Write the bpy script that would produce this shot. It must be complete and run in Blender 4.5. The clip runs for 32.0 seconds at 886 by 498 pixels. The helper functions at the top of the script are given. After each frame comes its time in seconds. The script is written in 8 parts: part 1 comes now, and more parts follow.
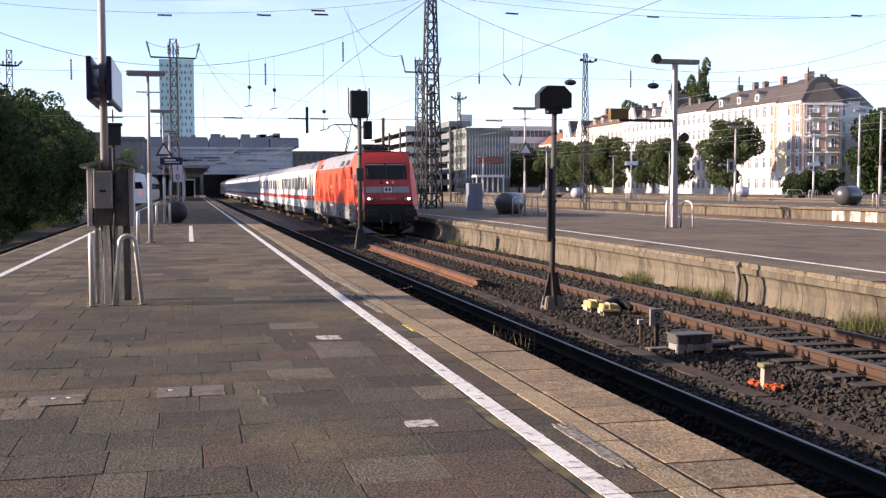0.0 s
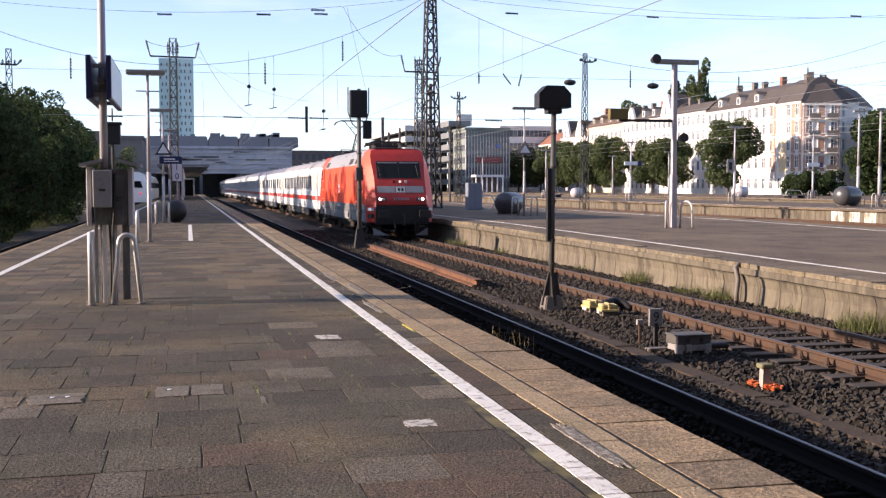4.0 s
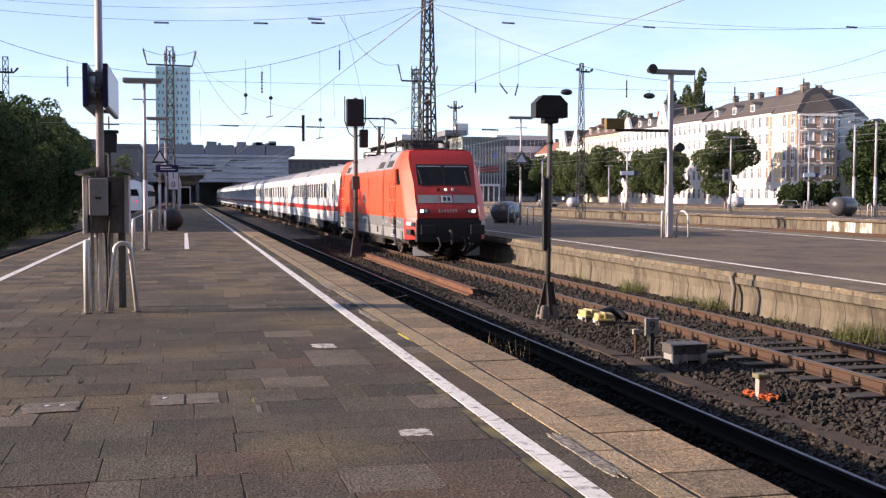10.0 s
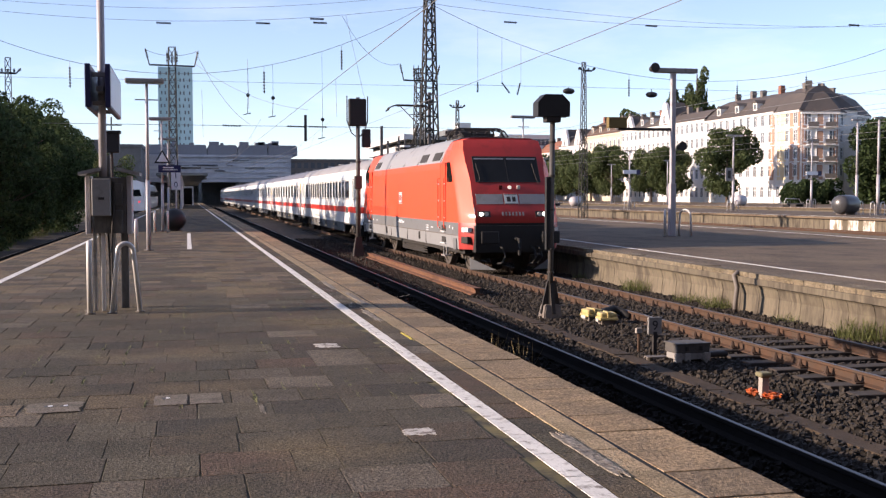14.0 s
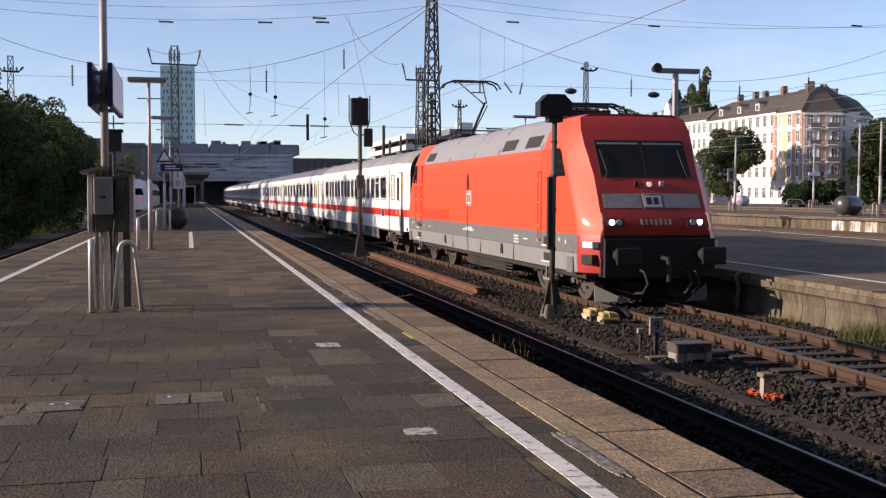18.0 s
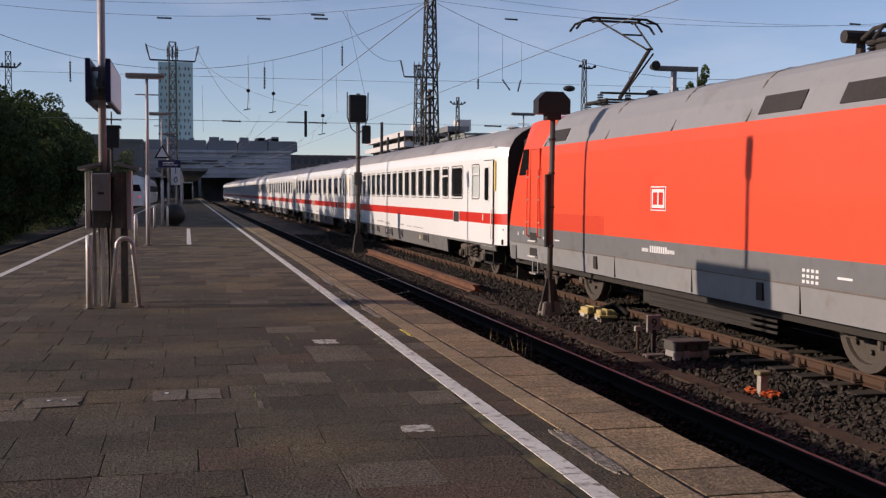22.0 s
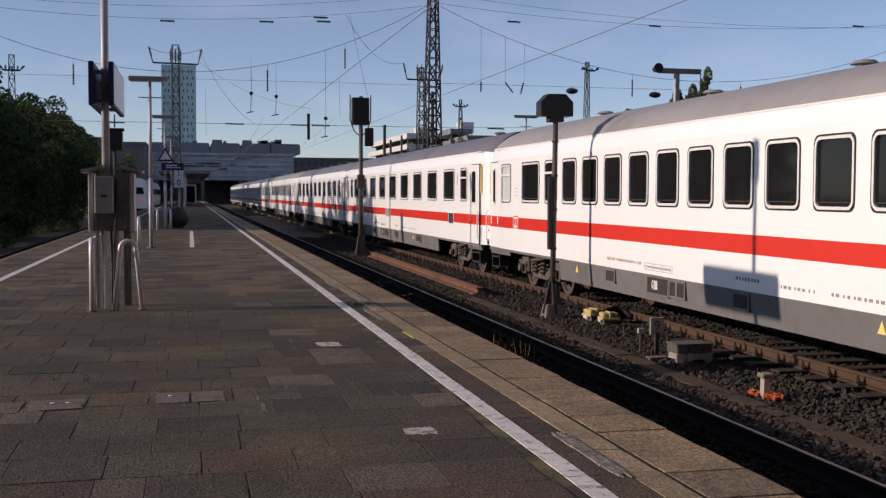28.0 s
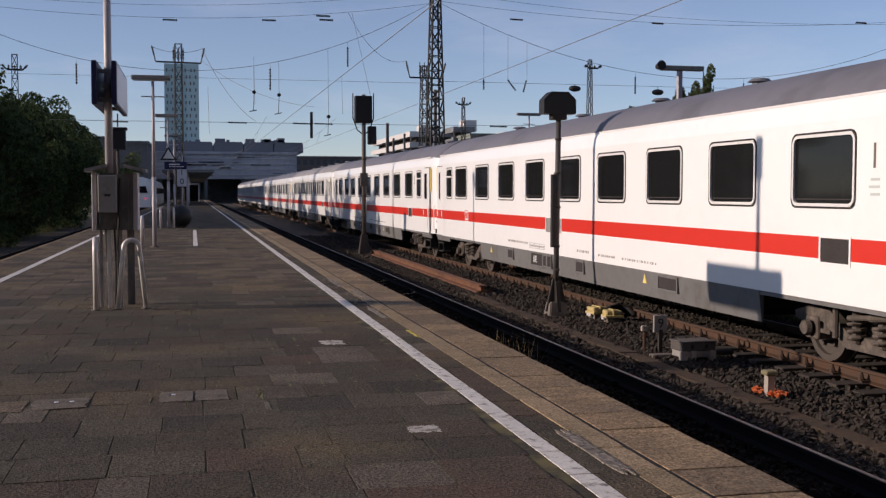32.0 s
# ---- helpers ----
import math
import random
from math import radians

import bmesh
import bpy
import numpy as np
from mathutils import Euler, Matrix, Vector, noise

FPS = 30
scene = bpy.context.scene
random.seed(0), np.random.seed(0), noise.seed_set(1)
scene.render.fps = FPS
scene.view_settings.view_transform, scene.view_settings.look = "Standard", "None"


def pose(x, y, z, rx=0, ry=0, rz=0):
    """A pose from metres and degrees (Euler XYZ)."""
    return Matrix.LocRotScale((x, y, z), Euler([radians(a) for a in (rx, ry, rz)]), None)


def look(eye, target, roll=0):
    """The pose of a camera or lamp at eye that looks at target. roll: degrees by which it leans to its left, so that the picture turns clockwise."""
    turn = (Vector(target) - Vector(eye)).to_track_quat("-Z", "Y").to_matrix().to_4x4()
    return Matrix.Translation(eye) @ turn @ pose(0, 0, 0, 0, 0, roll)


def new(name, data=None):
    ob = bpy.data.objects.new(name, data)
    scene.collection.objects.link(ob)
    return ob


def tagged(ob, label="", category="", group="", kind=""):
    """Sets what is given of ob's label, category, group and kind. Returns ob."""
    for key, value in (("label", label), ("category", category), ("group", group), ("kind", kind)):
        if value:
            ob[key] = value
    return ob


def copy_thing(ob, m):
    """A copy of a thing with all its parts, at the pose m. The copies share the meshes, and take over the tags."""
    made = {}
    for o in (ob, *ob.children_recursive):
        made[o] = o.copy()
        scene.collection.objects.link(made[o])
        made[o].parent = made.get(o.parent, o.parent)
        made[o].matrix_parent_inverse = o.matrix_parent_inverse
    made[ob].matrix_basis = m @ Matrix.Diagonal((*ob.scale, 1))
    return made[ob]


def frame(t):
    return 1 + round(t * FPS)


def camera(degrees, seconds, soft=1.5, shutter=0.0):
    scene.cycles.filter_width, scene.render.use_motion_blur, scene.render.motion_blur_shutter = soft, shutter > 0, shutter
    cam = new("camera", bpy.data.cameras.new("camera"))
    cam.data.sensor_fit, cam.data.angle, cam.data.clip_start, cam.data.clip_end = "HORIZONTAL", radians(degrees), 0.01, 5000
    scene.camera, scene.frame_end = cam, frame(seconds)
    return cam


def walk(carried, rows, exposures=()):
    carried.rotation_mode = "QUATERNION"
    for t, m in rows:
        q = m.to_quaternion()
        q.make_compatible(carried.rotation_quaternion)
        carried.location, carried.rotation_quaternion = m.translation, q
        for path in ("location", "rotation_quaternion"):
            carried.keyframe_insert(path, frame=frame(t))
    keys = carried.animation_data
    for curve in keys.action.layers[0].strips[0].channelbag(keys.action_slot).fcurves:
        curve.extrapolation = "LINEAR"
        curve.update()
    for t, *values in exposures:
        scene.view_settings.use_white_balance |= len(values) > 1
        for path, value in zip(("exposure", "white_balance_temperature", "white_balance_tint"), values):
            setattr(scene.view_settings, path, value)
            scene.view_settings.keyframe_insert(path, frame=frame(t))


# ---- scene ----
# World: x across the tracks, y along them, z up from the platform's top. Rails lie at z = -0.76.
RAIL = -0.76
EYE = (0.0, 0.0, 1.45)
cam = camera(44.2, 32.0, 1.3)
# seconds, turn, tilt, lean of the camera held in the hand
AIM = [(0, -13.10, -3.25, -0.19), (0.5, -12.93, -3.37, -0.15), (1, -12.90, -3.54, -0.15), (1.5, -12.89, -3.41, -0.06), (2, -13.02, -3.44, -0.15),
(2.5, -12.97, -3.57, -0.12), (3, -13.00, -3.48, -0.03), (3.5, -13.13, -3.28, -0.05), (5.5, -13.09, -3.25, -0.13), (6, -13.18, -3.18, 0.00), (6.5,
-13.14, -3.38, -0.06), (7, -13.05, -3.37, -0.06), (7.5, -13.05, -3.30, 0.01), (8, -13.05, -3.34, -0.09), (8.5, -13.20, -3.16, -0.19), (9, -13.20,
-3.07, -0.12), (9.5, -13.28, -2.96, -0.08), (10, -13.32, -2.79, 0.10), (10.5, -13.27, -2.72, 0.15), (11, -13.12, -3.02, 0.08), (11.5, -13.15, -2.87,
0.06), (12, -13.15, -2.91, 0.02), (12.5, -13.05, -2.92, -0.12), (13, -13.19, -2.82, -0.02), (13.5, -13.22, -2.80, -0.04), (14, -13.19, -2.82, -0.07),
(14.5, -13.32, -2.78, -0.05), (16.5, -13.20, -3.00, -0.04), (17, -13.24, -2.91, -0.02), (17.5, -13.10, -2.90, 0.12), (18, -13.09, -2.84, 0.10), (18.5,
-13.09, -2.96, 0.03), (19, -13.14, -2.84, 0.09), (19.5, -13.23, -2.91, 0.05), (20, -13.32, -2.80, 0.23), (20.5, -13.31, -2.80, 0.23), (21, -13.21,
-3.07, 0.21), (21.5, -13.21, -3.03, 0.22), (22, -13.20, -2.99, 0.27), (22.5, -13.27, -2.85, 0.21), (23, -13.26, -2.89, 0.21), (23.5, -13.33, -2.75,
0.36), (24, -13.27, -2.68, 0.41), (24.5, -13.14, -2.76, 0.48), (25, -13.26, -2.80, 0.54), (25.5, -13.34, -3.08, 0.34), (27.5, -13.18, -2.92, 0.13),
(28, -13.05, -2.86, 0.22), (28.5, -12.91, -2.91, 0.22), (29, -12.93, -2.95, 0.05), (29.5, -12.95, -2.91, 0.01), (30, -12.89, -2.87, 0.05), (30.5,
-12.84, -2.94, 0.11), (31, -12.89, -2.96, 0.05), (31.5, -12.88, -2.93, 0.11), (32, -12.89, -2.96, 0.05)]
EXPOSURE = [(0, 1.17, 6800, 22), (3, 1.14, 6800, 22), (6, 1.12, 6800, 22), (9, 1.08, 6800, 22), (13, 0.95, 6800, 22), (17, 0.66, 6800, 22), (19, 0.28, 6850, 22), (21, 0.0, 6800, 22), (25, -0.1, 6700, 22), (28, -0.17, 6600, 22), (32, -0.17, 6600, 22)]
walk(cam, [(t, pose(*EYE, 90 + tilt, -lean, turn)) for t, turn, tilt, lean in AIM], EXPOSURE)

# ---- light: a low sun from the far left, across the tracks ----
SUN_UP = 17.2
world = bpy.data.worlds.new("world")
scene.world = world
world.use_nodes = True
wn = world.node_tree.nodes
sky = wn.new("ShaderNodeTexSky")
sky.sky_type, sky.sun_disc = "NISHITA", False
sky.sun_elevation, sky.sun_rotation = radians(SUN_UP), radians(-90)
sky.air_density, sky.dust_density, sky.ozone_density = 0.75, 0.08, 2.6
wn["Background"].inputs["Strength"].default_value = 0.125
wl = world.node_tree.links.new
# thin streaks of high cloud
where, squash, veil, thin, over = wn.new("ShaderNodeTexCoord"), wn.new("ShaderNodeMapping"), wn.new("ShaderNodeTexNoise"), wn.new("ShaderNodeMapRange"), wn.new("ShaderNodeMix")
squash.inputs["Rotation"].default_value, squash.inputs["Scale"].default_value = (0.0, radians(20), 0.0), (2.2, 1.6, 9.0)
veil.inputs["Scale"].default_value, veil.inputs["Detail"].default_value, veil.inputs["Roughness"].default_value = 1.7, 6, 0.62
for k, v in zip(("From Min", "From Max", "To Min", "To Max"), (0.5, 0.78, 0.1, 0.36)):
    thin.inputs[k].default_value = v
over.data_type = "RGBA"
over.inputs["B"].default_value = (5.7, 6.1, 7.0, 1)
wl(where.outputs["Generated"], squash.inputs["Vector"])
wl(squash.outputs[0], veil.inputs["Vector"])
wl(veil.outputs[0], thin.inputs["Value"])
wl(thin.outputs[0], over.inputs["Factor"])
wl(sky.outputs[0], over.inputs["A"])
wl(over.outputs["Result"], wn["Background"].inputs["Color"])
sun = new("sun", bpy.data.lights.new("sun", "SUN"))
sun.data.energy, sun.data.angle, sun.data.color = 4.6, radians(0.6), (1.0, 0.86, 0.68)
sun.matrix_world = look((-80, 6.5, 80 * math.tan(radians(SUN_UP))), (0, 0, 0))

# ---- materials ----
MATS = {}


def mat(name, color, rough=0.6, metal=0.0, spread=0.25, size=1.0, bump=0.0, piece=0.0, island=0.0, coords="Object", stain=None, stain_at=0.62, stain_size=0.3, streak=1.0, emit=0.0, coat=0.0):
    """A surface: two scales of noise round a base colour, optional stains, relief and variation from piece to piece."""
    if name in MATS:
        return MATS[name]
    m = bpy.data.materials.new(name)
    m.use_nodes = True
    nt = m.node_tree
    n, link = nt.nodes, nt.links.new
    bsdf = n["Principled BSDF"]
    bsdf.inputs["Roughness"].default_value, bsdf.inputs["Metallic"].default_value = rough, metal
    if coat:
        bsdf.inputs["Coat Weight"].default_value, bsdf.inputs["Coat Roughness"].default_value = coat, 0.08
    tc = n.new("ShaderNodeTexCoord")
    src = tc.outputs["Object"]
    if coords == "World":
        src = n.new("ShaderNodeNewGeometry").outputs["Position"]
    mp = n.new("ShaderNodeMapping")
    mp.inputs["Scale"].default_value = (1, 1, streak)
    link(src, mp.inputs["Vector"])
    src = mp.outputs[0]
    big, small = n.new("ShaderNodeTexNoise"), n.new("ShaderNodeTexNoise")
    for tex, sc, det in ((big, 0.6 / size, 3), (small, 9.0 / size, 5)):
        tex.inputs["Scale"].default_value, tex.inputs["Detail"].default_value = sc, det
        link(src, tex.inputs["Vector"])
    mixv = n.new("ShaderNodeMath")
    mixv.operation = "ADD"
    link(big.outputs[0], mixv.inputs[0])
    link(small.outputs[0], mixv.inputs[1])
    val = mixv.outputs[0]
    centre = 1.0
    for amount, node, out in ((piece, "ShaderNodeObjectInfo", "Random"), (island, "ShaderNodeNewGeometry", "Random Per Island")):
        if amount:
            info, mul = n.new(node), n.new("ShaderNodeMath")
            mul.operation = "MULTIPLY_ADD"
            mul.inputs[1].default_value = amount
            link(info.outputs[out], mul.inputs[0])
            link(val, mul.inputs[2])
            val = mul.outputs[0]
            centre += amount / 2
    rng = n.new("ShaderNodeMapRange")
    rng.inputs["From Min"].default_value, rng.inputs["From Max"].default_value = centre - 0.6, centre + 0.6
    rng.inputs["To Min"].default_value, rng.inputs["To Max"].default_value = 1 - spread, 1 + spread
    rng.clamp = False
    link(val, rng.inputs["Value"])
    tint = n.new("ShaderNodeVectorMath")
    tint.operation = "SCALE"
    tint.inputs[0].default_value = color[:3]
    link(rng.outputs[0], tint.inputs["Scale"])
    col = tint.outputs[0]
    if stain:
        sn, cr, mx = n.new("ShaderNodeTexNoise"), n.new("ShaderNodeMapRange"), n.new("ShaderNodeMix")
        sn.inputs["Scale"].default_value, sn.inputs["Detail"].default_value, sn.inputs["Roughness"].default_value = 1 / stain_size, 6, 0.65
        link(src, sn.inputs["Vector"])
        cr.inputs["From Min"].default_value, cr.inputs["From Max"].default_value = stain_at - 0.08, stain_at + 0.08
        link(sn.outputs[0], cr.inputs["Value"])
        mx.data_type = "RGBA"
        link(cr.outputs[0], mx.inputs["Factor"])
        link(col, mx.inputs["A"])
        mx.inputs["B"].default_value = (*stain[:3], 1)
        col = mx.outputs["Result"]
    link(col, bsdf.inputs["Base Color"])
    if bump:
        bp = n.new("ShaderNodeBump")
        bp.inputs["Strength"].default_value, bp.inputs["Distance"].default_value = bump, 0.02 * size
        link(small.outputs[0], bp.inputs["Height"])
        link(bp.outputs[0], bsdf.inputs["Normal"])
    if emit:
        bsdf.inputs["Emission Color"].default_value = (*color[:3], 1)
        bsdf.inputs["Emission Strength"].default_value = emit
    MATS[name] = m
    return m


def grit(name, tones, patch, grain=0.55, cell=0.011, rough=0.9, per="piece", relief=0.5, patch_at=0.55, patch_size=0.7, blotch=None):
    """Weathered stone with visible aggregate: tones from piece to piece, blotches, coarse speckle and fine relief."""
    m = bpy.data.materials.new(name)
    m.use_nodes = True
    n, link = m.node_tree.nodes, m.node_tree.links.new
    bsdf = n["Principled BSDF"]
    bsdf.inputs["Roughness"].default_value = rough
    bsdf.inputs["Specular IOR Level"].default_value = 0.25
    geo = n.new("ShaderNodeNewGeometry")

    def tex(scale, detail, roughness=0.55):
        t = n.new("ShaderNodeTexNoise")
        t.inputs["Scale"].default_value, t.inputs["Detail"].default_value, t.inputs["Roughness"].default_value = scale, detail, roughness
        link(geo.outputs["Position"], t.inputs["Vector"])
        return t.outputs[0]

    def span(v, a, b, c, d):
        r = n.new("ShaderNodeMapRange")
        for k, x in zip(("From Min", "From Max", "To Min", "To Max"), (a, b, c, d)):
            r.inputs[k].default_value = x
        link(v, r.inputs["Value"])
        return r.outputs[0]

    ramp = n.new("ShaderNodeValToRGB")
    el = ramp.color_ramp.elements
    while len(el) < len(tones):
        el.new(0.5)
    for k, c in enumerate(tones):
        el[k].position, el[k].color = k / max(1, len(tones) - 1), (*c, 1)
    if per == "piece":
        link(n.new("ShaderNodeObjectInfo").outputs["Random"], ramp.inputs[0])
    else:
        link(geo.outputs["Random Per Island"], ramp.inputs[0])
    col = ramp.outputs[0]

    def blend(col, fac, c):
        mx = n.new("ShaderNodeMix")
        mx.data_type = "RGBA"
        link(fac, mx.inputs["Factor"])
        link(col, mx.inputs["A"])
        mx.inputs["B"].default_value = (*c, 1)
        return mx.outputs["Result"]

    col = blend(col, span(tex(1 / patch_size, 5, 0.6), patch_at - 0.1, patch_at + 0.12, 0.0, 0.75), patch)
    col = blend(col, span(tex(1 / (patch_size * 3.1), 3), 0.5, 0.64, 0.0, 0.7), blotch or tones[-1])
    speck = tex(1 / cell, 2, 0.7)
    blot = tex(14.0, 4, 0.65)
    mul = n.new("ShaderNodeMath")
    mul.operation = "MULTIPLY"
    link(span(speck, 0.3, 0.7, 1 - grain, 1 + grain), mul.inputs[0])
    link(span(blot, 0.3, 0.7, 0.78, 1.22), mul.inputs[1])
    sc = n.new("ShaderNodeVectorMath")
    sc.operation = "SCALE"
    link(col, sc.inputs[0])
    link(mul.outputs[0], sc.inputs["Scale"])
    link(sc.outputs[0], bsdf.inputs["Base Color"])
    bp = n.new("ShaderNodeBump")
    bp.inputs["Strength"].default_value, bp.inputs["Distance"].default_value = relief, 0.012
    add = n.new("ShaderNodeMath")
    link(speck, add.inputs[0])
    link(blot, add.inputs[1])
    link(add.outputs[0], bp.inputs["Height"])
    link(bp.outputs[0], bsdf.inputs["Normal"])
    MATS[name] = m
    return m


SLAB_TONES = ((0.06, 0.05, 0.036), (0.086, 0.066, 0.048), (0.07, 0.061, 0.042), (0.1, 0.067, 0.047), (0.05, 0.043, 0.034), (0.094, 0.08, 0.056), (0.074, 0.062, 0.045), (0.15, 0.122, 0.092))
PAVING = grit("paving", SLAB_TONES, (0.056, 0.049, 0.034), 0.85, 0.017, relief=0.9, blotch=(0.145, 0.108, 0.06))
PAVING_FAR = grit("paving_far", SLAB_TONES, (0.056, 0.049, 0.034), 0.85, 0.02, per="island", relief=0.9, blotch=(0.145, 0.108, 0.06))
PAVING_PALE = grit("paving_pale", ((0.15, 0.112, 0.076), (0.105, 0.079, 0.056), (0.17, 0.128, 0.088), (0.12, 0.088, 0.05)), (0.08, 0.063, 0.044), 0.8, 0.02, per="island", relief=0.9, blotch=(0.16, 0.118, 0.064))
EDGE_SLAB = grit("edge_slab", ((0.3, 0.21, 0.122), (0.2, 0.147, 0.094), (0.34, 0.24, 0.14), (0.17, 0.127, 0.083)), (0.15, 0.113, 0.072), 0.65, 0.017, patch_at=0.6, patch_size=0.35, relief=0.8)
KERB = grit("kerb_strip", ((0.32, 0.245, 0.15), (0.25, 0.19, 0.115), (0.35, 0.26, 0.16)), (0.16, 0.12, 0.07), 0.55, 0.017, patch_at=0.62, patch_size=0.3, relief=0.8)
MORTAR = grit("mortar", ((0.22, 0.195, 0.165), (0.24, 0.21, 0.175)), (0.1, 0.085, 0.07), 0.7, cell=0.03, relief=1.0, patch_size=0.1)
COVER = grit("cover_stone", ((0.18, 0.152, 0.12), (0.16, 0.137, 0.11)), (0.085, 0.072, 0.055), 0.6, patch_size=0.12)
JOINT = mat("joint_dirt", (0.035, 0.03, 0.018), 0.95, spread=0.5, size=0.15, bump=0.4, coords="World", stain=(0.13, 0.107, 0.042), stain_at=0.51, stain_size=0.3)
WHITE_LINE = mat("line_paint", (0.66, 0.64, 0.6), 0.75, spread=0.25, size=0.12, bump=0.3, coords="World", stain=(0.16, 0.135, 0.11), stain_at=0.6, stain_size=0.1)
WHITE_FLAKE = mat("flaking_paint", (0.47, 0.44, 0.4), 0.85, spread=0.3, size=0.08, bump=0.3, coords="World", stain=(0.12, 0.1, 0.08), stain_at=0.55, stain_size=0.06)
CONCRETE = mat("platform_wall", (0.145, 0.121, 0.085), 0.92, spread=0.45, size=0.3, bump=0.5, coords="World", piece=0.3, stain=(0.07, 0.057, 0.042), stain_at=0.53, stain_size=0.25, streak=0.22)
LIGHT_CONCRETE = mat("cover_slab", (0.33, 0.3, 0.27), 0.85, spread=0.25, size=0.3, bump=0.2, stain=(0.16, 0.15, 0.13), stain_size=0.15)
ASPHALT = grit("asphalt", ((0.135, 0.1, 0.07), (0.14, 0.104, 0.072)), (0.06, 0.046, 0.034), 0.5, cell=0.03, patch_size=1.3, blotch=(0.18, 0.135, 0.09))
BALLAST = mat("ballast_bed", (0.034, 0.026, 0.02), 0.95, spread=0.6, size=0.08, bump=1.0, coords="World", stain=(0.025, 0.02, 0.017), stain_size=0.6)
STONE = mat("ballast_stone", (0.025, 0.0195, 0.015), 0.9, spread=0.6, size=0.15, bump=0.3, island=1.2, coords="World")
EARTH = mat("earth", (0.09, 0.075, 0.055), 0.95, spread=0.35, size=3, bump=0.4, coords="World", stain=(0.06, 0.075, 0.03), stain_at=0.55, stain_size=6)
RUST = mat("rusty_steel", (0.074, 0.037, 0.02), 0.82, 0.1, spread=0.4, size=0.2, bump=0.3, coords="World", stain=(0.06, 0.037, 0.024), stain_at=0.55, stain_size=0.2)
CLIP = mat("rusty_clip", (0.055, 0.032, 0.022), 0.85, 0.1, spread=0.4, size=0.2, bump=0.3, coords="World")
# near-black ballast: the deep shade below the platform is put into the colour
SHADED_BED = mat("shaded_ballast", (0.012, 0.0105, 0.009), 0.95, spread=0.5, size=0.1, bump=0.6, island=0.8, coords="World")
RUST_RED = mat("rusty_rail_bar", (0.15, 0.066, 0.033), 0.85, 0.05, spread=0.35, size=0.3, bump=0.3, coords="World", stain=(0.09, 0.042, 0.025), stain_at=0.56, stain_size=0.3)
# near-black rail steel: shade as well as dark rust is in the colour
RAIL_SHADED = mat("shaded_rail", (0.014, 0.012, 0.011), 0.95, 0.0, spread=0.3, size=0.3, coords="World")
RAIL_TOP = mat("worn_rail", (0.15, 0.135, 0.13), 0.5, 0.6, spread=0.2, size=0.3, coords="World")
SLEEPER = mat("sleeper_wood", (0.04, 0.031, 0.025), 0.9, spread=0.4, size=0.3, bump=0.6, piece=0.6, coords="World")
IRON = mat("dark_iron", (0.045, 0.04, 0.038), 0.7, 0.4, spread=0.35, size=0.3, bump=0.15)
BLACK = mat("black_paint", (0.014, 0.014, 0.015), 0.55, spread=0.3, size=0.3, bump=0.1)
GALV = mat("galvanised", (0.6, 0.58, 0.56), 0.5, 0.25, spread=0.2, size=0.4)
POLE = mat("pole_paint", (0.42, 0.4, 0.42), 0.5, 0.1, spread=0.15, size=0.4, stain=(0.22, 0.2, 0.19), stain_at=0.66, stain_size=0.3)
GREY_BOX = mat("grey_box", (0.27, 0.26, 0.25), 0.55, spread=0.2, size=0.4, bump=0.05, stain=(0.15, 0.13, 0.12), stain_at=0.63, stain_size=0.25)
GREY_DARK = mat("weathered_grey", (0.15, 0.13, 0.115), 0.7, spread=0.3, size=0.4, bump=0.15, stain=(0.09, 0.07, 0.06), stain_size=0.2)
WHITE = mat("white_panel", (0.75, 0.76, 0.78), 0.4, spread=0.06, size=0.6)
SIGN_BLUE = mat("sign_blue", (0.014, 0.018, 0.075), 0.4, spread=0.1, size=0.6)
YELLOW = mat("yellow_paint", (0.5, 0.4, 0.17), 0.6, spread=0.2, size=0.15, stain=(0.3, 0.22, 0.08), stain_at=0.58, stain_size=0.06)
YELLOW_WORN = mat("worn_yellow_paint", (0.62, 0.5, 0.07), 0.8, spread=0.3, size=0.08, bump=0.3, coords="World", stain=(0.25, 0.19, 0.06), stain_at=0.58, stain_size=0.08)
MOSS = mat("moss", (0.125, 0.118, 0.04), 0.9, spread=0.5, size=0.1, island=1.2)
LID = mat("box_lid", (0.085, 0.078, 0.072), 0.75, spread=0.3, size=0.3, bump=0.15, stain=(0.05, 0.045, 0.04), stain_size=0.15)
ORANGE = mat("orange_paint", (0.6, 0.14, 0.04), 0.7, spread=0.35, size=0.15)
# train
TAR = mat("tar_joint", (0.02, 0.018, 0.015), 0.9, spread=0.4, size=0.1, coords="World")
CLASS_YELLOW = mat("class_yellow", (0.82, 0.64, 0.2), 0.4, spread=0.08, size=1.0)
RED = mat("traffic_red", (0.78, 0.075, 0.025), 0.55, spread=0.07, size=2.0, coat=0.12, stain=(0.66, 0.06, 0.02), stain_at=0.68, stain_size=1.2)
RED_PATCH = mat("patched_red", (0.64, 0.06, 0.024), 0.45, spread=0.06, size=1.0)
# the body red made darker for the cab ends: shade put into the colour
RED_SHADED = mat("shaded_red", (0.4, 0.026, 0.02), 0.42, spread=0.12, size=2.0, stain=(0.27, 0.022, 0.016), stain_at=0.6, stain_size=0.5)
LOCO_GREY = mat("frame_grey", (0.15, 0.155, 0.162), 0.5, spread=0.15, size=1.5, stain=(0.12, 0.115, 0.11), stain_at=0.62, stain_size=0.5)
